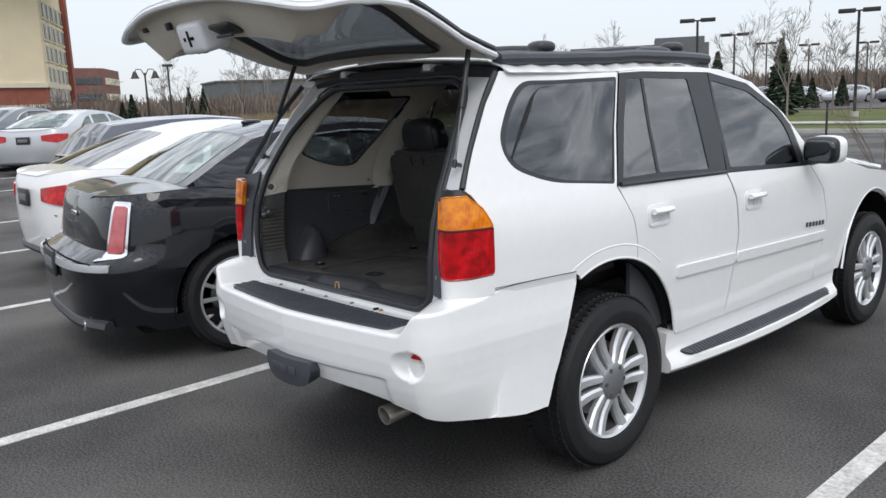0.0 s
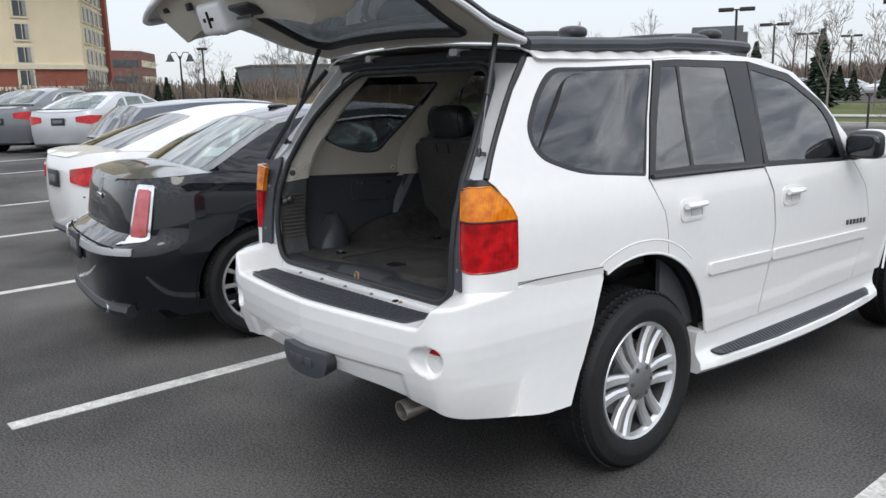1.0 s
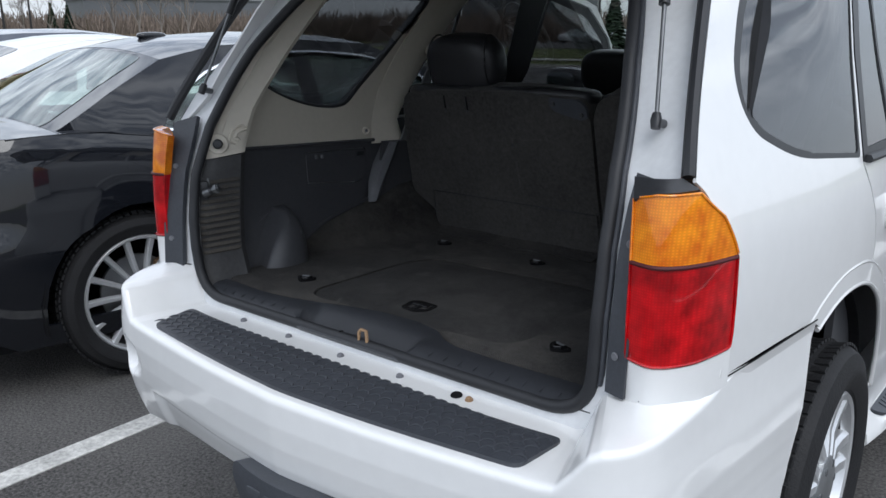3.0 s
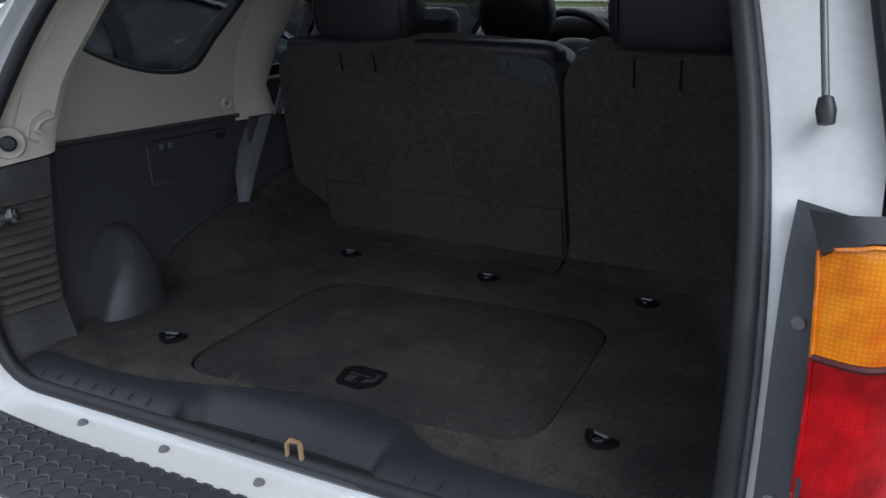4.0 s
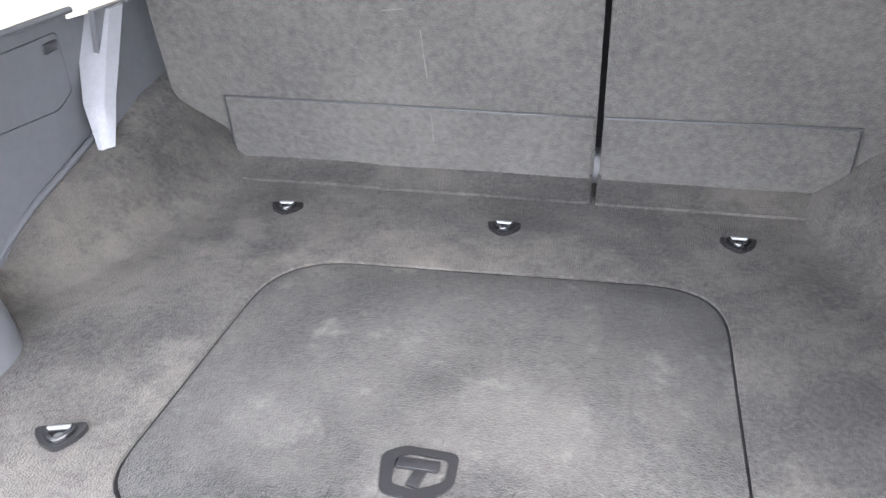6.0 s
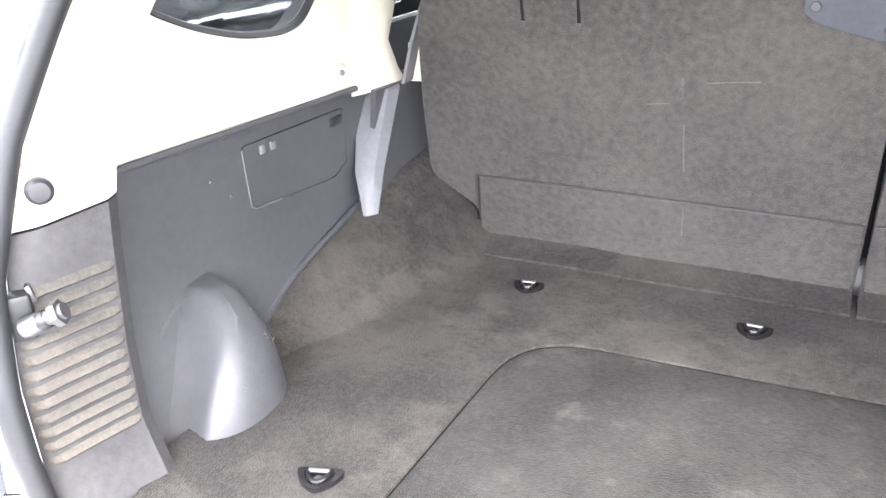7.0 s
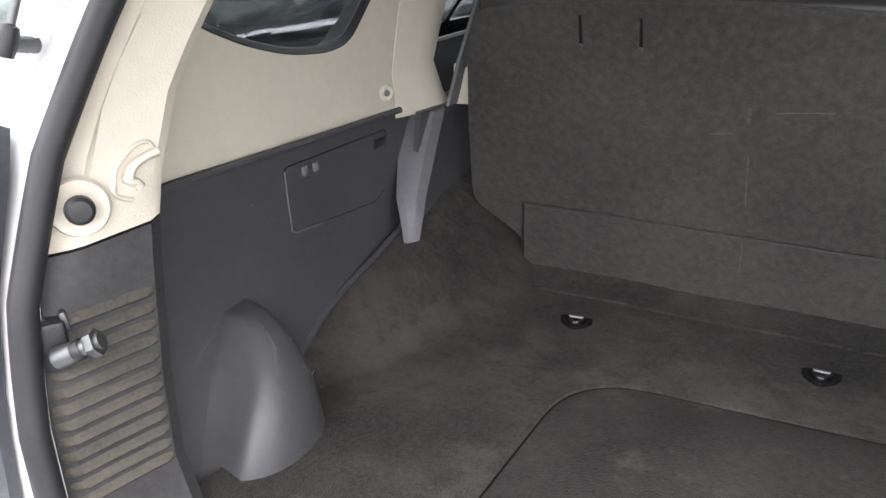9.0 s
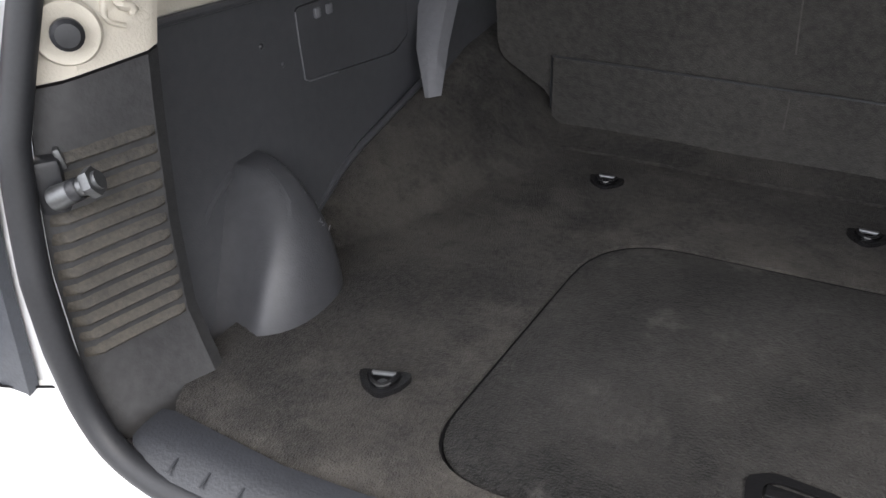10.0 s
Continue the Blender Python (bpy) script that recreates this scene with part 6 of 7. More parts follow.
for x in (DX - 0.068, DX + 0.068):
    v = bay("air_vent", lathe([(0.0, 0.004), (0.046, 0.004), (0.050, 0.014), (0.057, 0.014), (0.059, 0.0)], (x, 2.950, DZ), (0, -1, 0.12), 28), DASH, dash, "round air vent with a bright ring")
    bay("vent_ring", lathe([(0.052, 0.013), (0.054, 0.017), (0.058, 0.016), (0.060, 0.0)], (x, 2.950, DZ), (0, -1, 0.12), 28), DULLALLOY, v)
    bay("vent_thumb", box((x, 2.934, DZ - 0.040), (0.040, 0.006, 0.012), 0.003), DULLALLOY, v)
    for dz in (-0.018, 0.0, 0.018):
        bay("vent_blade", box((x, 2.941, DZ + dz), (0.080, 0.004, 0.003), 0.0), SATIN, v)
bay("wood_strip", box((DX - 0.02, 2.920, 1.075), (0.42, 0.03, 0.05), 0.010), WOOD, dash, "dark wood trim strip")
bay("radio", box((DX + 0.01, 2.905, 0.995), (0.19, 0.03, 0.105), 0.006), SCREEN, dash)
bay("radio_frame", box((DX + 0.13, 2.905, 1.03), (0.03, 0.03, 0.05), 0.006), GREYTRIM, dash)
WX, WZ = -0.290, 1.145
sw = bay("steering_wheel", tube([(WX + 0.185 * math.cos(a), 2.70 - 0.075 * math.sin(a), WZ + 0.165 * math.sin(a)) for a in np.linspace(0, math.tau, 41)[:-1]], 0.0165, 10, closed=True), LEATHER, suv, "black leather steering wheel")
bay("wheel_boss", pillow((WX, 2.715, WZ - 0.01), (0.19, 0.06, 0.14), pose(0, 0, 0, -20), 3, 8), SATIN, sw)
for d in (-1, 1):
    bay("wheel_spoke", tube([(WX + d * 0.07, 2.715, WZ + 0.005), (WX + d * 0.13, 2.712, WZ + 0.02), (WX + d * 0.18, 2.705, WZ + 0.012)], 0.018, 8, flat=0.6), SATIN, sw)
    bay("spoke_buttons", box((WX + d * 0.115, 2.694, WZ + 0.018), (0.05, 0.008, 0.020), 0.003), GREYTRIM, sw)
bay("steering_column", rod((WX, 2.72, WZ - 0.01), (WX, 3.0, WZ - 0.10), 0.04), SATIN, suv)
bay("control_stalk", rod((WX + 0.03, 2.78, WZ - 0.01), (WX + 0.19, 2.77, WZ + 0.01), 0.007), SATIN, suv)
mir = bay("interior_mirror", pillow((0.043, 2.60, 1.462), (0.235, 0.05, 0.085), None, 3, 8), SATIN, suv, "black interior mirror")
bay("mirror_stem", rod((0.043, 2.61, 1.48), (0.043, 2.66, 1.545), 0.012), SATIN, mir)


# ---- other parked cars ----
def saloon(name, label, paint, at, turn, L=4.9, W=1.88, wheel_r=0.34, rear_axle=1.0, front_axle=3.85, deck=None, roof_line=None, backlight=None, glass_mat=None, dlo=None, chrome_dlo=True, wheels=True, spokes=10, lamp="slab", plate=True, corner=0.16, lean=0.0):
    """A closed car: lower shell wrapped round its plan, decks, glasshouse with cut windows, lamps and wheels. Local y runs forward from the rear bumper."""
    car = thing(name, label, "car", at, turn, "parked cars")
    hw = W / 2
    half = spline([(0.0, 0.0), (hw * 0.45, 0.012), (hw * 0.74, corner * 0.35), (hw * 0.91, corner), (hw * 0.975, corner + 0.28), (hw, 1.1), (hw, L * 0.55), (hw * 0.985, L - 1.0), (hw * 0.93, L - 0.35), (hw * 0.70, L - 0.09), (hw * 0.35, L - 0.015), (0.0, L)], 6)
    ring = half + [(-x, y) for x, y in reversed(half[1:-1])]
    ring = ring + [ring[0]]
    le = [0.0]
    for a, b in zip(ring, ring[1:]):
        le.append(le[-1] + math.dist(a, b))
    T = le[-1]
    rx, ry = [p[0] for p in ring], [p[1] for p in ring]
    deck = spline(deck, 8)
    dy, dz = [p[0] for p in deck], [p[1] for p in deck]
    flank = spline([(0, 0.935), (0.18, 0.972), (0.40, 0.998), (0.62, 0.998), (0.74, 0.990), (0.90, 0.972), (1.0, 0.935)], 8)
    fz, fk = [p[0] for p in flank], [p[1] for p in flank]

    def shell(q, z):
        x, y = interp(q, le, rx), interp(q, le, ry)
        top = interp(y, dy, dz)
        k = interp((z - 0.2) / (top - 0.2), fz, fk)
        e = min(1.0, max(0.0, 1.0 - min(y, L - y) / 0.5))
        yy = y + (0.05 * (1 - k) / 0.06) * e * (1 if y < L / 2 else -1)
        w = min(1.0, max(0.0, (z - 0.665) / 0.06))
        ledge = lean * w * w * (3 - 2 * w) * max(0.0, 1 - y / 0.9)
        return (x * k, yy + ledge * (1 + 0.45 * max(0.0, z - 0.73)), z)

    qs = [T * i / 150 for i in range(151)]
    line = [(q, interp(interp(q, le, ry), dy, dz)) for q in qs] + [(q, 0.22 + 0.05 * (min(interp(q, le, ry), L - interp(q, le, ry)) < 0.4)) for q in reversed(qs)]
    holes = []
    R = wheel_r + 0.055
    for side in (1, -1):
        for ax in (rear_axle, front_axle):
            qc = min((abs(y - ax), q) for q, x, y in zip(le, rx, ry) if x * side > 0.3)[1]
            y_at = interp(qc, le, ry)
            qc += (ax - y_at) * side
            holes.append([(qc + R * math.cos(a), max(0.235, wheel_r + R * math.sin(a))) for a in np.linspace(-0.12, math.pi + 0.12, 18)])
    body = part("body", sheet(line, shell, holes, 0.045 if lean else 0.085, 0.012, None), paint, car)
    body_fix = body.data
    bmx = bmesh.new()
    bmx.from_mesh(body_fix)
    bmesh.ops.recalc_face_normals(bmx, faces=bmx.faces[:])
    bmx.to_mesh(body_fix)
    bmx.free()
    # decks
    def rest(y):
        """Station on the unleaned tail for a place on the leaned one."""
        return y if y > 0.9 else max(0.0, (y - 1.15 * lean - 0.045) / (1 - 1.15 * lean / 0.9))

    inset = [(x * 0.936, y + (0.04 if y < L / 2 else -0.04) * (abs(x) < hw * 0.95) * (min(y, L - y) < 0.5) + 1.15 * lean * max(0.0, 1 - y / 0.9)) for x, y in ring[:-1]]
    part("deck", sheet(inset, lambda x, y: (x, y, interp(rest(y), dy, dz) - 0.002 + 0.03 * (1 - (x / hw) ** 2) * min(1.0, max(0.0, min(rest(y) - 0.05, L - y)) / 0.4)), (), 0.05 if lean else 0.11, 0.006, (0, 0, 1)), paint, car)
    # glasshouse
    gy, gz = [p[0] for p in roof_line], [p[1] for p in roof_line]
    top_z = max(gz)

    def house_x(y, z):
        base = interp(y, dy, dz)
        t = max(0.0, (z - base) / max(0.1, top_z - base))
        end = min(1.0, max(0.0, (y - roof_line[0][0]) / 0.9)) ** 0.5 * min(1.0, max(0.0, (roof_line[-1][0] - y) / 0.9)) ** 0.5
        return hw * (0.925 - 0.245 * t ** 1.25) * (0.90 + 0.10 * end)

    sil = [(y, z) for y, z in roof_line] + [(y, interp(y, dy, dz) - 0.01) for y in np.linspace(roof_line[-1][0], roof_line[0][0], 14)]
    for s in (1, -1):
        part("cabin_side", sheet(sil, lambda y, z: (s * house_x(y, z), y, z), dlo, 0.085, 0.012, (s, 0, 0)), paint, car)
        for w in dlo:
            part("side_window", sheet(w, lambda y, z: (s * (house_x(y, z) - 0.006), y, z), (), 0.12, 0.005, (s, 0, 0)), glass_mat, car)
    if chrome_dlo:
        lo_y, hi_y = min(p[0] for w in dlo for p in w), max(p[0] for w in dlo for p in w)
        for s in (1, -1):
            belt = [(s * (house_x(y, interp(y, dy, dz) + 0.035) + 0.006), y, interp(y, dy, dz) + 0.028) for y in np.linspace(lo_y - 0.03, hi_y, 14)]
            part("chrome_belt", tube(belt, 0.017, 6, flat=0.7), CHROME, car)
            fine = [p for w in dlo for p in dense(w, 0.02)]
            topl = [max((p for p in fine if abs(p[0] - y) < 0.07), key=lambda p: p[1]) for y in np.linspace(lo_y + 0.02, hi_y - 0.02, 22)]
            part("chrome_arch", tube([(s * (house_x(y, z) + 0.004), y, z + 0.014) for y, z in topl], 0.015, 6, flat=0.7), CHROME, car)
    # roof and screens
    ra, rb = backlight
    i_top = [p for p in roof_line if p[0] >= ra[0] - 1e-6 and p[0] <= rb[0] + 1e-6]
    part("roof", sheet([(-1, ra[0]), (1, ra[0]), (1, rb[0]), (-1, rb[0])], lambda u, y: (u * (house_x(y, interp(y, gy, gz)) + 0.002), y, interp(y, gy, gz) + 0.045 * (1 - u * u)), (), 0.16, 0.006, (0, 0, 1)), paint, car)

    def screen_rear(u, v):
        y = roof_line[0][0] + (ra[0] - roof_line[0][0]) * v
        return (u * house_x(y, interp(y, gy, gz)) * 0.985, y - 0.05 * (1 - u * u) * (1 - v), interp(y, gy, gz) + 0.042 * (1 - u * u) * (0.3 + 0.7 * v) + 0.004)

    def screen_front(u, v):
        y = roof_line[-1][0] + (rb[0] - roof_line[-1][0]) * v
        return (u * house_x(y, interp(y, gy, gz)) * 0.985, y + 0.10 * (1 - u * u) * (1 - v), interp(y, gy, gz) + 0.042 * (1 - u * u) * (0.3 + 0.7 * v) + 0.004)

    part("rear_window", sheet(rounded([(-0.84, 0.05), (0.84, 0.05), (0.80, 0.97), (-0.80, 0.97)], 0.08), screen_rear, (), 0.12, 0.005, (0, -1, 1)), glass_mat, car)
    part("rear_pillar", sheet([(-1, 0), (1, 0), (1, 1), (-1, 1)], lambda u, v: (lambda p: (p[0] * 1.015, p[1], p[2] - 0.003))(screen_rear(u, v)), [rounded([(-0.83, 0.06), (0.83, 0.06), (0.79, 0.96), (-0.79, 0.96)], 0.08)], 0.1, 0.01, (0, -1, 1)), paint, car)
    part("windscreen", sheet([(-0.95, 0.03), (0.95, 0.03), (0.93, 0.985), (-0.93, 0.985)], screen_front, (), 0.12, 0.005, (0, 1, 1)), glass_mat, car)
    part("cabin_inner", box((0, (roof_line[0][0] + roof_line[-1][0]) / 2 + 0.2, min(dz) + 0.18), (W * 0.72, (roof_line[-1][0] - roof_line[0][0]) * 0.62, 0.30), 0.08), LEATHER, car)
    part("underbody", box((0, L / 2, 0.24), (W * 0.82, L * 0.86, 0.10), 0.02), STEELGAPDARK, car)
    for s in (1, -1):
        for ax in (rear_axle, front_axle):
            road_wheel(car, (s * (hw - 0.135), ax, wheel_r), s, spokes, wheel_r, 0.225, wheel_r * (0.74 if spokes == 14 else 0.69), spokes == 14)
            lin = bmesh.new()
            loft([[(s * x, ax + (R + 0.02) * math.cos(a), wheel_r + (R + 0.02) * math.sin(a)) for a in np.linspace(-0.2, math.pi + 0.2, 14)] for x in (hw - 0.32, hw - 0.03)], lin, False, False)
            part("wheel_liner", lin, STEELGAPDARK, car)
        # tail lamps on the corners
        q0 = min((abs(y - corner), q) for q, x, y in zip(le, rx, ry) if x * s > 0.3 and y < 1.0)[1]
        top = interp(0.1, dy, dz)
        if lamp == "upright":
            q0 -= s * 0.19
            lo, hi = top - 0.36, top - 0.04
            fr = rounded([(q0 - s * 0.10, lo - 0.03), (q0 + s * 0.085, lo - 0.01), (q0 + s * 0.125, hi + 0.005), (q0 - s * 0.03, hi + 0.01)], 0.02)
            rd = rounded([(q0 - s * 0.072, lo), (q0 + s * 0.062, lo + 0.02), (q0 + s * 0.098, hi - 0.02), (q0 - s * 0.005, hi - 0.015)], 0.012)
            up = lambda g: (lambda q, z: tuple(a + b for a, b in zip(shell(q, z), (s * g * 0.8, -g, 0))))
            lampo = part("tail_lamp", sheet(fr, up(0.012), (), 0.03, 0.02, (0, -1, 0)), CHROME, car, "chrome-framed upright tail lamp")
            part("red_lens", sheet(rd, up(0.02), (), 0.03, 0.02, (0, -1, 0)), PALERED, lampo, "pale red lens")
        else:
            lo, hi = top - 0.30, top - 0.13
            k = 0.34 if lamp == "wedge" else 0.28
            q0 -= s * 0.10
            rd = [(q0 - s * k, lo + 0.03), (q0, lo - 0.02), (q0 + s * 0.30, lo + 0.06), (q0 + s * 0.36, hi), (q0, hi + 0.015), (q0 - s * k, hi - 0.02)]
            up = lambda g: (lambda q, z: tuple(a + b for a, b in zip(shell(q, z), (s * g * 0.8, -g, 0))))
            part("tail_lamp", sheet(rounded(rd, 0.02), up(0.012), (), 0.05, 0.02, (0, -1, 0)), REDLENS, car, "red wraparound tail lamp")
        part("door_mirror", pillow((s * (hw + 0.09), roof_line[-1][0] - 0.55, interp(roof_line[-1][0], dy, dz) + 0.10), (0.20, 0.10, 0.13), None, 3, 5), paint, car)
        part("headlamp", pillow((s * hw * 0.72, L - 0.20, interp(L - 0.2, dy, dz) - 0.12), (0.36, 0.30, 0.14), None, 3.4, 5), CLEARLENS, car)
        for hy in (rear_axle + 0.62, rear_axle + 1.62):
            part("door_handle", tube([(s * (hw + 0.010), hy - 0.09 + 0.02 * i, interp(hy, dy, dz) - 0.13) for i in range(9)], 0.011, 6, flat=1.3), CHROME if chrome_dlo else paint, car)
    if lamp == "upright":
        ledge_band = [(-0.86, 0.625), (0.86, 0.625), (0.86, 0.672), (-0.86, 0.672)]
        part("bumper_strip", sheet(rounded(ledge_band, 0.015), lambda q, z: (lambda p: (p[0], p[1] - 0.013, p[2]))(shell(q % T, z)), (), 0.03, 0.012, (0, -1, 0)), ALLOY, car, "bright bumper strip")
    if plate:
        part("number_plate", box((0, -0.012, 0.62 if lamp == "upright" else 0.80), (0.34, 0.02, 0.17), 0.006), SATIN, car, "dark number plate holder")
        part("plate_bar", box((0, -0.024, 0.62 if lamp == "upright" else 0.80), (0.24, 0.008, 0.07), 0.002), GREYTRIM, car)
    part("lower_valance", tube([(x, 0.055 + 0.25 * abs(x / hw) ** 4, 0.27) for x in np.linspace(-hw * 0.8, hw * 0.8, 12)], 0.045, 8), SATIN, car)
    part("trunk_seam", tube([(x, 0.035 + 0.13 * abs(x / hw) ** 3, interp(0.05, dy, dz) - 0.40) for x in np.linspace(-hw * 0.75, hw * 0.75, 12)], 0.006, 5), STEELGAPDARK, car)
    return car


black_dlo = [rounded([(1.13, 1.075), (1.90, 1.055), (1.93, 1.378), (1.62, 1.362), (1.40, 1.30), (1.24, 1.20)], [0.02, 0.02, 0.02, 0.1, 0.1, 0.06]), rounded([(2.00, 1.052), (3.06, 1.040), (2.86, 1.165), (2.62, 1.275), (2.35, 1.350), (2.02, 1.378)], [0.02, 0.03, 0.1, 0.1, 0.1, 0.02])]
black = saloon("saloon_car", "glossy black saloon parked beside the white car", BLACKPAINT, (-2.94, 0.03, 0), -7.5, 5.04, 1.90, 0.365, 0.955, 3.98,
               [(0.0, 1.045), (0.06, 1.075), (0.75, 1.095), (1.4, 1.02), (2.4, 1.01), (3.7, 1.01), (4.2, 0.97), (4.8, 0.88), (5.04, 0.78)],
               [(0.66, 1.085), (0.95, 1.245), (1.22, 1.375), (1.50, 1.430), (2.0, 1.452), (2.42, 1.425), (2.85, 1.27), (3.32, 1.02)], ((1.22, 1.375), (2.42, 1.425)), GREENGLASS, black_dlo, True, True, 14, "upright", True, 0.27, 0.15)
part("trunk_badge", box((0, 0.172, 0.93), (0.16, 0.012, 0.035), 0.006), CHROME, black)
part("trunk_badge", box((0.52, 0.205, 0.80), (0.13, 0.012, 0.022), 0.004, pose(0, 0, 0, 0, 0, 10)), CHROME, black)
part("exhaust_tip", rod((0.55, 0.20, 0.27), (0.55, 0.045, 0.265), 0.035), CHROME, black)
part("roof_antenna", pillow((0.0, 1.50, 1.475), (0.07, 0.16, 0.04), None, 2.6, 5), BLACKPAINT, black)

swoop = [(0.0, 1.02), (0.10, 1.055), (0.55, 1.06), (1.3, 0.99), (2.4, 0.97), (3.5, 0.99), (4.2, 0.90), (4.65, 0.78), (4.82, 0.66)]
swoop_roof = [(0.42, 1.05), (0.85, 1.21), (1.30, 1.355), (1.75, 1.425), (2.15, 1.43), (2.6, 1.39), (3.1, 1.22), (3.6, 0.99)]
swoop_dlo = [rounded([(1.02, 1.06), (1.55, 1.04), (1.62, 1.32), (1.40, 1.27)], 0.03), rounded([(1.62, 1.04), (2.40, 1.02), (2.38, 1.345), (1.72, 1.335)], 0.03), rounded([(2.48, 1.02), (3.35, 1.03), (2.95, 1.24), (2.48, 1.345)], 0.03)]
saloon("saloon_car", "white saloon with red wedge lamps parked in a bay", WHITE, (-5.97, 0.75, 0), -2.0, 4.82, 1.83, 0.33, 1.02, 3.80, swoop, swoop_roof, ((1.30, 1.355), (2.6, 1.39)), TINT, swoop_dlo, False, True, 10, "wedge", True, 0.26)
hatch_roof = [(0.08, 1.02), (0.30, 1.30), (0.45, 1.42), (1.2, 1.475), (1.9, 1.48), (2.4, 1.43), (2.9, 1.25), (3.45, 1.02)]
hatch_dlo = [rounded([(0.75, 1.09), (1.45, 1.07), (1.45, 1.37), (0.85, 1.34)], 0.03), rounded([(1.52, 1.07), (2.25, 1.06), (2.22, 1.38), (1.52, 1.385)], 0.03), rounded([(2.32, 1.06), (3.15, 1.05), (2.75, 1.27), (2.32, 1.375)], 0.03)]
saloon("hatchback_car", "dark blue-grey hatchback parked beyond the white saloon", GREYBLUE, (-8.93, 2.15, 0), -2.0, 4.5, 1.84, 0.34, 0.85, 3.55, [(0.0, 0.98), (0.4, 1.04), (2.2, 1.02), (3.4, 1.02), (4.0, 0.94), (4.35, 0.8), (4.5, 0.7)], hatch_roof, ((0.45, 1.42), (2.4, 1.43)), TINT, hatch_dlo, False, True, 10, "slab")
silver = saloon("saloon_car", "silver-white saloon with dark rear spoiler lip", SILVER, (-17.3, 4.0, RISE), 39, 4.78, 1.84, 0.34, 1.02, 3.80, swoop, swoop_roof, ((1.30, 1.355), (2.6, 1.39)), GREENGLASS, swoop_dlo, False, True, 10, "wedge")
part("spoiler_lip", tube([(x, 0.04 + 0.10 * abs(x / 0.9) ** 3, 1.085) for x in np.linspace(-0.75, 0.75, 12)], 0.02, 6, flat=0.6), SATIN, silver)
grey = saloon("saloon_car", "mid-grey crossover saloon on dark alloy wheels", GREYPAINT, (-19.9, 3.3, RISE), 39, 4.78, 1.86, 0.36, 1.0, 3.80, [(y, z + 0.10) for y, z in swoop], [(y, z + 0.16) for y, z in swoop_roof], ((1.30, 1.515), (2.6, 1.55)), GREENGLASS, [[(y, z + 0.14) for y, z in w] for w in swoop_dlo], True, True, 6, "wedge")
# a far row beyond the lawn
for i, (x, y, a) in enumerate(((-27.5, 58.0, 62), (-24.2, 57.5, 64), (-21.0, 57.0, 60), (-17.8, 56.5, 63), (-14.2, 56.0, 61), (-9.0, 60.0, 66), (-4.5, 61.0, 64), (3.5, 62.0, 60), (-31, 59, 63))):
    src = (silver, grey)[i % 3 == 1]
    copy_thing(src, pose(2.95 + (x - 2.95) * 1.28, y * 1.28, 0, 0, 0, a + 100))


# ---- grounds, buildings, trees and lamps beyond ----
BRICK = mat("red_brown_brick", (0.27, 0.085, 0.055), 0.85, 0, 0, 0.2, 1.2, 0.3, 30, fine=14.0)
STUCCO = mat("warm_yellow_stucco", (0.74, 0.63, 0.44), 0.85, 0, 0, 0.06, 0.6)
CREAM = mat("cream_trim", (0.66, 0.60, 0.46), 0.8, 0, 0, 0.08, 2.0)
OFFICEBRICK = mat("brown_office_brick", (0.20, 0.085, 0.075), 0.85, 0, 0, 0.15, 0.8)
DARKWALL = mat("dark_grey_cladding", (0.11, 0.115, 0.125), 0.7, 0, 0, 0.12, 0.5)
FARGLASS = mat("far_window_glass", (0.05, 0.06, 0.07), 0.08, 0, 0, 0.3, 0.4)
CURTAIN = mat("window_curtain", (0.30, 0.30, 0.29), 0.8, 0, 0, 0.3, 3.0)
POLE = mat("dark_bronze_pole", (0.03, 0.028, 0.027), 0.5, 0.3, 0, 0.2, 5.0)
BARK = mat("grey_brown_bark", (0.185, 0.16, 0.14), 0.9, 0, 0, 0.25, 3.0)
BRUSH = mat("bare_brush_twigs", (0.135, 0.105, 0.085), 0.95, 0, 0, 0.3, 0.4, island=0.35)
NEEDLES = mat("spruce_needles", (0.022, 0.040, 0.020), 0.9, 0, 0, 0.4, 3.0, island=0.4)
DRYGRASS = mat("dry_tan_grass", (0.21, 0.165, 0.10), 0.95, 0, 0, 0.3, 1.0, island=0.3)

# lawns, paths and the road beyond the bays
slab("path", -60, 33.4, 60, 34.9, -0.005, CONCRETE, "pale concrete path across the lawn", "path", 0.05)
slab("lawn", -60, 35.1, 60, 52.0, -0.02, GRASS, "spring lawn beyond the path", "lawn", 0.05)
slab("kerb", -60, 26.05, 60, 26.25, 0.12, CONCRETE, "pale concrete kerb", "kerb", 0.20)
slab("far_car_park", -60, 53, 60, 86, 0.0, ASPHALT, "grey asphalt of a far car park", "pavement", 0.06)


def polar(az, d):
    """A place seen under a bearing from the first standpoint."""
    a = radians(1.0121 * az + 2.1)
    return 2.83 + d * math.sin(a), -1.68 + d * math.cos(a)


EYE_Z = 1.58


def up_at(elev, d):
    return EYE_Z + d * math.tan(radians(elev - 0.03))


# hotel: two faces meeting at a corner, brick below, stucco above, windows with cream surrounds
hotel = thing("hotel_building", "tall hotel with yellow stucco over a red brick base", "building", (*polar(-73.72, 104), 0), 0)
d_left = Vector((*(Vector(polar(-79.5, 98)) - Vector(polar(-73.72, 104))), 0)).normalized()
d_right = Vector((*(Vector(polar(-72.43, 118)) - Vector(polar(-73.72, 104))), 0)).normalized()
BRICK_TOP = up_at(1.98, 104)


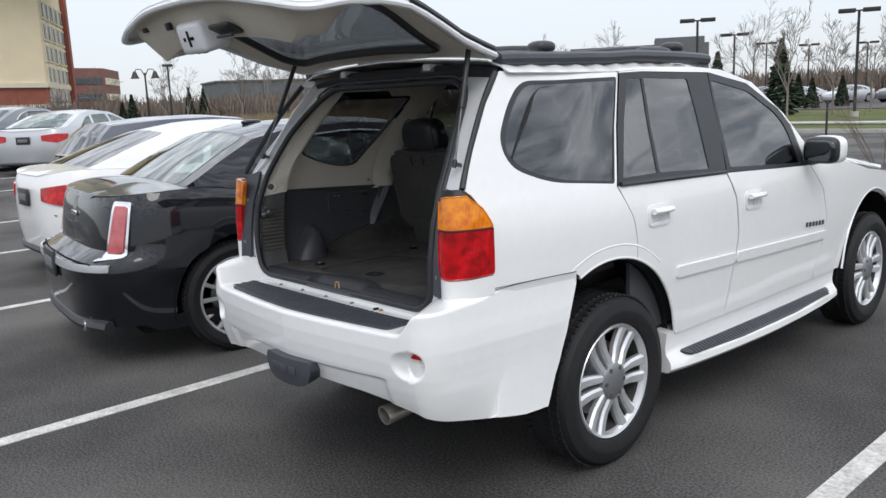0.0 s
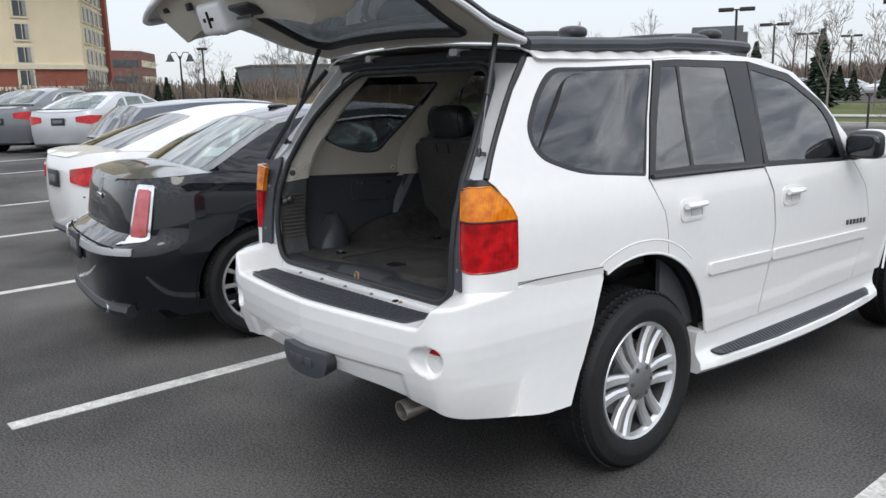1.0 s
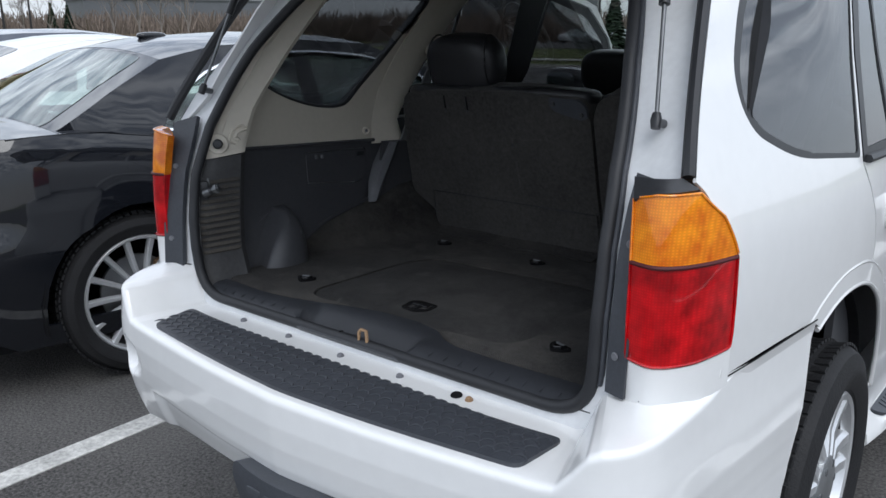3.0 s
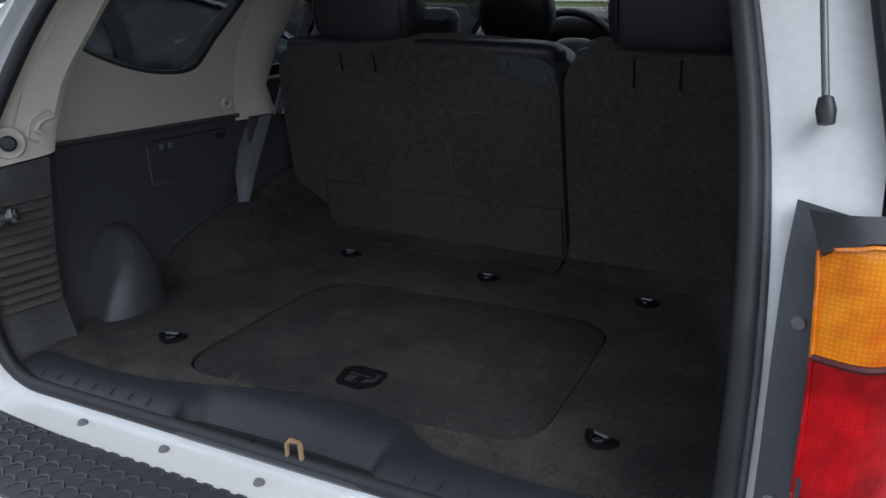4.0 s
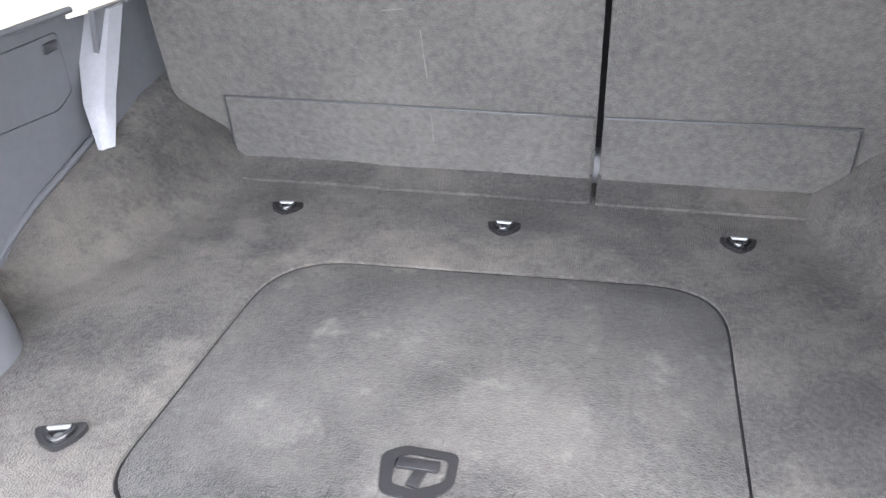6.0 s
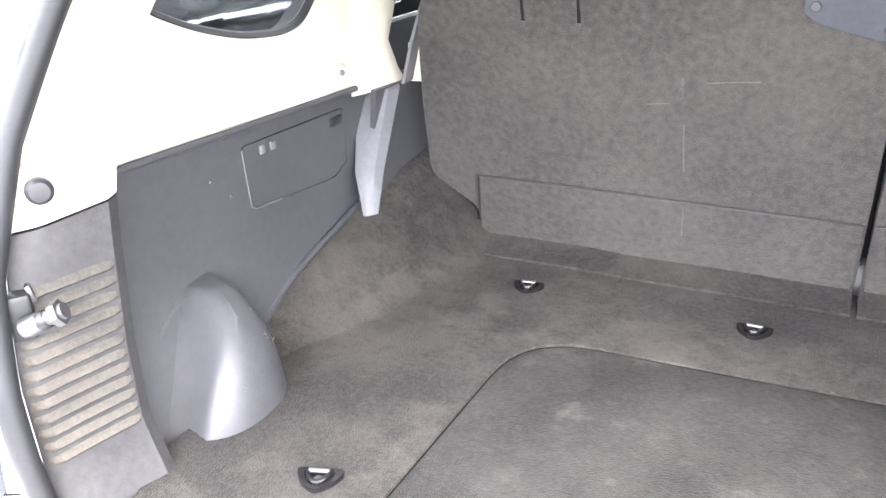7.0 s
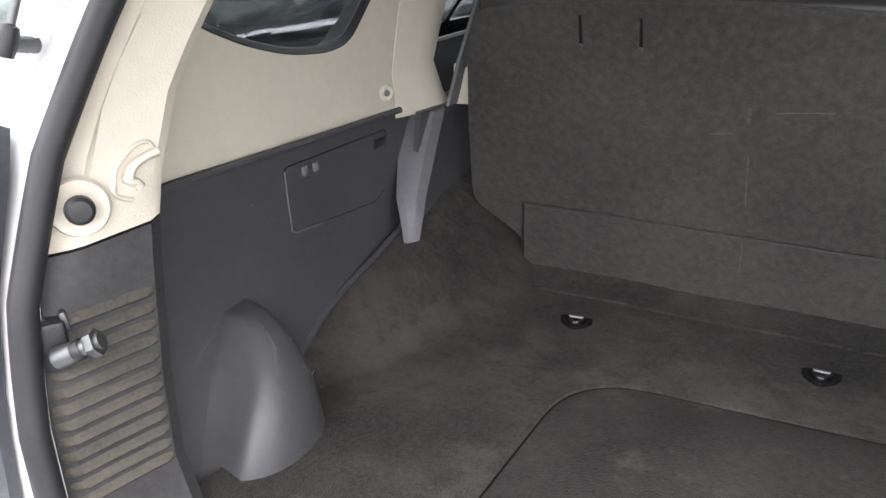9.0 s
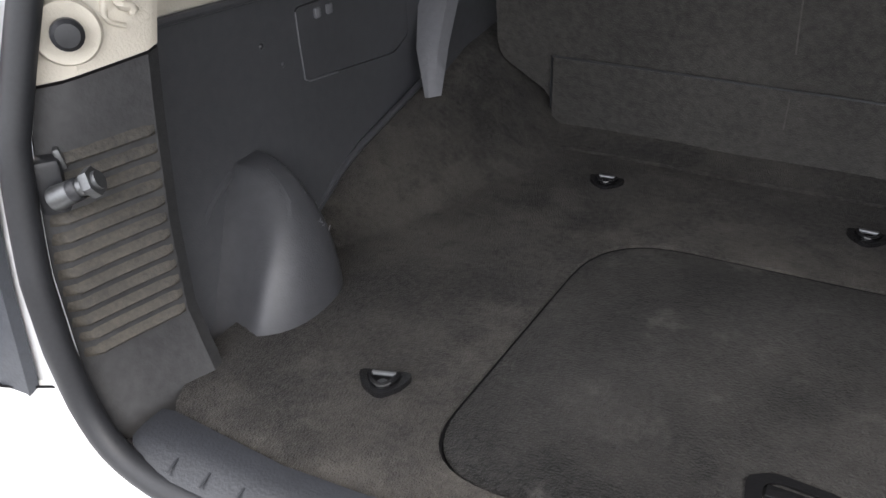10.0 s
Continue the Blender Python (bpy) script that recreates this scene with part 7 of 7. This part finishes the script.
def wall_face(d, length, name, inward):
    ang = math.atan2(d.y, d.x)
    m = Matrix.Rotation(ang, 4, "Z")
    c = d * (length / 2)
    n = Vector((-d.y, d.x, 0)) * inward
    mk = lambda z0, z1, th: box(c + n * (0.3 - th) + Vector((0, 0, (z0 + z1) / 2)), (length, 0.6, z1 - z0), 0.0, m)
    low = part("wall", mk(0, BRICK_TOP, 0.0), BRICK, hotel, "red brick base wall", 0)
    high = part("wall", mk(BRICK_TOP, 18.0, 0.0), STUCCO, hotel, "yellow stucco wall", 0)
    part("cornice", mk(BRICK_TOP - 0.25, BRICK_TOP + 0.25, 0.25), CREAM, hotel, "", 0)
    part("cornice", mk(up_at(0.70, 104) - 0.2, up_at(0.70, 104) + 0.2, 0.22), CREAM, hotel, "", 0)
    return ang, m, n


def hotel_window(d, m, n, along, z):
    p = d * along + Vector((0, 0, z))
    wn = part("window", box(p - n * 0.08, (1.9, 0.20, 2.05), 0.02, m), CREAM, hotel, "", 0)
    part("pane", box(p - n * 0.20, (1.42, 0.05, 1.55), 0.0, m), FARGLASS, wn, "", 0)
    part("curtain", box(p - n * 0.215 - d * 0.5, (0.36, 0.04, 1.5), 0.0, m), CURTAIN, wn, "", 0)
    part("mullion", box(p - n * 0.225, (0.07, 0.05, 1.55), 0.0, m), CREAM, wn, "", 0)


ROWS_Z = [up_at(1.33, 100) + 2.42 * i for i in range(5)]
for d, length, inward, alongs in ((d_left, 22.0, -1, (7.0, 12.5, 17.5)), (d_right, 15.0, 1, (2.2, 4.6, 7.4, 10.0, 12.5))):
    ang, m, n = wall_face(d, length, "wall", inward)
    for z in ROWS_Z:
        for a in alongs:
            hotel_window(d, m, n, a, z + 0.1)
part("brick_pier", box(d_right * 14.6 + Vector((0, 0, 9)), (1.6, 1.2, 18), 0.0, Matrix.Rotation(math.atan2(d_right.y, d_right.x), 4, "Z")), BRICK, hotel, "", 0)
part("roof", box((d_left + d_right) * 8 + Vector((0, 0, 18.2)), (20, 20, 0.4), 0.0, Matrix.Rotation(math.atan2(d_left.y, d_left.x), 4, "Z")), CREAM, hotel, "", 0)

# brick office with strip windows
oc = Vector((*polar(-70.4, 205), 0))
office = thing("office_building", "three-storey brown brick office with strip windows", "building", tuple(oc))
e1 = (Vector((*polar(-72.6, 200), 0)) - oc)
e2 = (Vector((*polar(-69.5, 222), 0)) - oc)
for e, inward in ((e1, -1), (e2, 1)):
    ln = e.length
    d = e.normalized()
    m = Matrix.Rotation(math.atan2(d.y, d.x), 4, "Z")
    n = Vector((-d.y, d.x, 0)) * inward
    part("wall", box(e / 2 + n * 2 + Vector((0, 0, 6)), (ln, 4.0, 12.05), 0.0, m), OFFICEBRICK, office, "", 0)
    for z in (2.0, 5.6, 9.2):
        k = part("strip_window", box(e / 2 - n * 0.05 + Vector((0, 0, z)), (ln * 0.86, 0.2, 1.5), 0.0, m), FARGLASS if inward < 0 else CREAM, office, "", 0)
# long dark grey building
g0, g1 = Vector((*polar(-64.0, 140), 0)), Vector((*polar(-52.0, 150), 0))
longb = thing("long_building", "long low dark grey commercial building behind trees", "building", tuple((g0 + g1) / 2))
dd = (g1 - g0)
m = Matrix.Rotation(math.atan2(dd.y, dd.x), 4, "Z")
part("wall", box((0, 0, 2.95), (dd.length, 12, 5.9), 0.0, m), DARKWALL, longb, "", 0)
part("parapet", box((0, 0, 5.95), (dd.length + 0.4, 12.4, 0.25), 0.0, m), DARKWALL, longb, "", 0)
for i in range(8):
    part("window", box(dd * ((i + 0.5) / 8 - 0.5) + Vector((0, 0, 1.6)) + Vector((dd.y, -dd.x, 0)).normalized() * 6.05, (6.0, 0.12, 1.4), 0.0, m), FARGLASS, longb, "", 0)
f0, f1 = Vector((*polar(-39.5, 150), 0)), Vector((*polar(-31.0, 150), 0))
farb = thing("flat_roof_building", "far flat-roofed grey building with stepped parapet", "building", tuple((f0 + f1) / 2))
dd = f1 - f0
m = Matrix.Rotation(math.atan2(dd.y, dd.x), 4, "Z")
part("wall", box((0, 0, 4.6), (dd.length, 14, 9.2), 0.0, m), DARKWALL, farb, "", 0)
part("roof_house", box(dd * 0.30 + Vector((0, 0, 9.7)), (8, 8, 1.4), 0.0, m), DARKWALL, farb, "", 0)
for i in range(5):
    part("window", box(dd * ((i + 0.5) / 5 - 0.5) + Vector((0, 0, 3.0)) + Vector((dd.y, -dd.x, 0)).normalized() * 7.05, (3.0, 0.12, 1.8), 0.0, m), FARGLASS, farb, "", 0)


# lamps
def lot_lamp(az, d, elev, turn=0.0, heads=2):
    h = up_at(elev, d)
    lampo = thing("street_lamp", "dark bronze car-park lamp with two flat heads", "street lamp", (*polar(az, d), 0), az * -1 + turn, "car-park lamps")
    part("base", rod((0, 0, 0), (0, 0, 0.25), 0.2), CONCRETE, lampo)
    part("pole", rod((0, 0, 0.25), (0, 0, h), 0.075, 0.06), POLE, lampo)
    for sx in ((-1, 1) if heads == 2 else (0,)):
        part("head", box((sx * 0.52, 0, h + 0.02), (0.74, 0.34, 0.19), 0.02), POLE, lampo)
        part("arm", rod((0, 0, h), (sx * 0.2 + 0.01, 0, h + 0.02), 0.04), POLE, lampo)
    return lampo


for az, d, el in ((-31.53, 46, 4.45), (-29.25, 58, 3.41), (-22.17, 44, 4.37), (-27.32, 82, 2.75), (-24.86, 84, 2.51), (-21.61, 84, 2.44)):
    lot_lamp(az, d, el)
lot_lamp(-66.5, 66, 3.0, 0, 1)
bell = thing("street_lamp", "black double bell lamp on a tall post", "street lamp", (*polar(-67.93, 66), 0), 68)
h = up_at(2.6, 66)
part("pole", rod((0, 0, 0), (0, 0, h), 0.10, 0.06), POLE, bell)
for sx in (-1, 1):
    part("arm", tube([(0, 0, h - 0.3), (sx * 0.25, 0, h + 0.25), (sx * 0.6, 0, h + 0.25), (sx * 0.72, 0, h)], 0.04, 6), POLE, bell)
    part("shade", lathe([(0.06, 0.12), (0.14, 0.02), (0.22, -0.22), (0.34, -0.42), (0.0, -0.36)], (sx * 0.72, 0, h), (0, 0, 1), 14), POLE, bell)
post = thing("marker_post", "thin dark marker post in the lawn edge", "post", (*polar(-23.69, 28.5), 0))
part("post", rod((0, 0, 0), (0, 0, 1.05), 0.035), POLE, post)


# trees
def limb(bm, p, d, length, r, depth, rnd, spread=0.55, least=0.007):
    q = p + d * length
    n = 6 if depth > 2 else 4 if depth > 0 else 3
    a = d.orthogonal().normalized()
    b = d.cross(a)
    r2 = r * 0.62
    mid = p.lerp(q, 0.5) + a * rnd.uniform(-0.06, 0.06) * length
    rings = [[bm.verts.new(c + (a * math.cos(k * math.tau / n) + b * math.sin(k * math.tau / n)) * rr) for k in range(n)] for c, rr in ((p, r), (mid, r * 0.8), (q, r2))]
    for u, v in zip(rings, rings[1:]):
        for k in range(n):
            bm.faces.new((u[k], u[(k + 1) % n], v[(k + 1) % n], v[k]))
    if depth == 0:
        return
    for k in range(rnd.choice((2, 3, 3)) if depth > 1 else 3):
        t = rnd.uniform(0.45, 1.0)
        w = rnd.uniform(0, math.tau)
        nd = (d + (a * math.cos(w) + b * math.sin(w)) * rnd.uniform(spread * 0.6, spread * 1.3) + Vector((0, 0, 0.12))).normalized()
        limb(bm, p.lerp(q, t), nd, length * rnd.uniform(0.55, 0.8), max(least, r2 * rnd.uniform(0.5, 0.8)), depth - 1, rnd, spread, least)


def bare_tree(az, d, elev, seed, trunk=0.11, depth=5):
    h = up_at(elev, d)
    rnd = random.Random(seed)
    tr = thing("bare_tree", "leafless grey-brown tree with fine twigs", "tree", (*polar(az, d), 0), 0, "bare trees")
    bm = bmesh.new()
    rod((0, 0, 0), (0, 0, h * 0.32), trunk * h / 9, trunk * 0.75 * h / 9, 8, bm)
    part("trunk", bm, BARK, tr)
    bm = bmesh.new()
    for k in range(4):
        w = k * 1.7 + rnd.random()
        tilt = (0.05, 0.35, 0.5, 0.6)[k]
        dvec = Vector((math.cos(w) * tilt, math.sin(w) * tilt, 1)).normalized()
        limb(bm, Vector((0, 0, h * (0.30 if k == 0 else 0.16 + 0.05 * k))), dvec, h * (0.30 if k == 0 else 0.22), trunk * 0.6 * h / 9, depth, rnd)
    part("crown", bm, BARK, tr)
    return tr


def spruce(az, d, elev, seed, wide=0.30):
    h = up_at(elev, d)
    rnd = random.Random(seed)
    tr = thing("spruce_tree", "dark green spruce with drooping boughs", "tree", (*polar(az, d), 0), 0, "spruces")
    part("trunk", rod((0, 0, 0), (0, 0, h * 0.95), 0.03 * h / 2, 0.01), BARK, tr)
    bm = bmesh.new()
    for k in range(int(750)):
        t = rnd.random() ** 0.75
        z = h * (0.05 + 0.95 * t)
        R = h * wide * (1 - t) ** 0.85 * rnd.uniform(0.55, 1.08) + 0.05
        w = rnd.uniform(0, math.tau)
        out = Vector((math.cos(w), math.sin(w), 0))
        side = Vector((-out.y, out.x, 0))
        p = out * R * 0.35 + Vector((0, 0, z))
        q = out * R + Vector((0, 0, z - 0.25 * R + rnd.uniform(-0.1, 0.1)))
        wd = 0.10 * h * wide + 0.06
        vs = [bm.verts.new(x) for x in (p, p.lerp(q, 0.6) + side * wd, q, p.lerp(q, 0.6) - side * wd, p.lerp(q, 0.5) - Vector((0, 0, wd * 0.9)))]
        bm.faces.new((vs[0], vs[1], vs[2], vs[3]))
        bm.faces.new((vs[0], vs[4], vs[2]))
    part("crown", bm, NEEDLES, tr, "", 0)
    return tr


for i, (az, d, el, dep) in enumerate(((-28.1, 52, 5.6, 5), (-26.0, 40, 4.9, 5), (-23.4, 46, 4.0, 5), (-21.3, 50, 4.2, 5), (-36.9, 70, 5.0, 5), (-41.0, 72, 4.6, 5), (-38.7, 85, 3.6, 4), (-62.0, 62, 4.6, 5), (-60.5, 66, 4.9, 5), (-59.2, 70, 4.4, 5), (-57.6, 68, 4.6, 5), (-66.9, 72, 3.6, 5), (-70.6, 80, 3.2, 5), (-72.9, 60, 2.0, 5), (-65.5, 78, 3.5, 4), (-30.6, 66, 3.1, 4), (-19.8, 44, 4.0, 5), (-77.0, 70, 2.2, 4))):
    bare_tree(az, d, el, 10 + i, 0.10, dep)
for i, (az, d, el, w) in enumerate(((-26.45, 50, 3.0, 0.30), (-30.26, 60, 2.4, 0.30), (-24.6, 62, 0.45, 0.30), (-22.9, 66, 0.5, 0.30), (-68.9, 72, 1.25, 0.26), (-69.5, 74, 0.7, 0.3), (-65.35, 90, 1.55, 0.22), (-64.45, 90, 1.45, 0.24), (-25.4, 70, 0.7, 0.34))):
    spruce(az, d, el, 60 + i, w)
# leafless bush near the bonnet
bush = thing("bare_bush", "leafless brown shrub at the kerb", "shrub", (*polar(-20.4, 17.5), 0))
bm = bmesh.new()
rnd = random.Random(5)
for k in range(13):
    w = rnd.uniform(0, math.tau)
    limb(bm, Vector((math.cos(w) * 0.2, math.sin(w) * 0.2, 0)), Vector((math.cos(w) * 0.6, math.sin(w) * 0.6, 1)).normalized(), rnd.uniform(0.6, 0.95), 0.007, 2, rnd, 0.4, 0.0025)
part("crown", bm, BRUSH, bush)

# belt of brush behind the car park
bm = bmesh.new()
rnd = random.Random(9)
verts, faces = [], []
for k in range(26000):
    az = rnd.uniform(-80, -16)
    if -33 < az < -31.0 and rnd.random() < 0.3:
        continue
    d = rnd.uniform(88, 125)
    x, y = polar(az, d)
    hh = up_at(rnd.uniform(0.2, 1.3 + 0.35 * noise.noise((az * 0.35, 0, 0))), d) * rnd.uniform(0.55, 1.0)
    z0 = rnd.uniform(0.0, 0.5) * hh
    lx, ly = rnd.gauss(0, 0.5), rnd.gauss(0, 0.5)
    w = rnd.uniform(0.03, 0.085)
    px, py = math.cos(radians(az)), -math.sin(radians(az))
    s = len(verts)
    verts += [(x - px * w, y - py * w, z0), (x + px * w, y + py * w, z0), (x + lx + px * w * 0.4, y + ly + py * w * 0.4, hh), (x + lx - px * w * 0.4, y + ly - py * w * 0.4, hh)]
    faces.append((s, s + 1, s + 2, s + 3))
me = bpy.data.meshes.new("brush_belt")
me.from_pydata(verts, [], faces)
me.materials.append(BRUSH)
tagged(new("brush_belt", me), "thicket of bare grey-brown brush at the lot edge", "thicket", "", "stuff")
# dry grass strip
verts, faces = [], []
for k in range(9000):
    az = rnd.uniform(-66, -50)
    d = rnd.uniform(56, 62)
    x, y = polar(az, d)
    hh = rnd.uniform(0.5, 1.35)
    lx, ly = rnd.gauss(0, 0.15), rnd.gauss(0, 0.15)
    s = len(verts)
    px, py = math.cos(radians(az)) * 0.03, -math.sin(radians(az)) * 0.03
    verts += [(x - px, y - py, -0.05), (x + px, y + py, -0.05), (x + lx, y + ly, hh)]
    faces.append((s, s + 1, s + 2))
me = bpy.data.meshes.new("dry_grass")
me.from_pydata(verts, [], faces)
me.materials.append(DRYGRASS)
tagged(new("dry_grass", me), "strip of tall dry tan grass", "grass", "", "stuff")
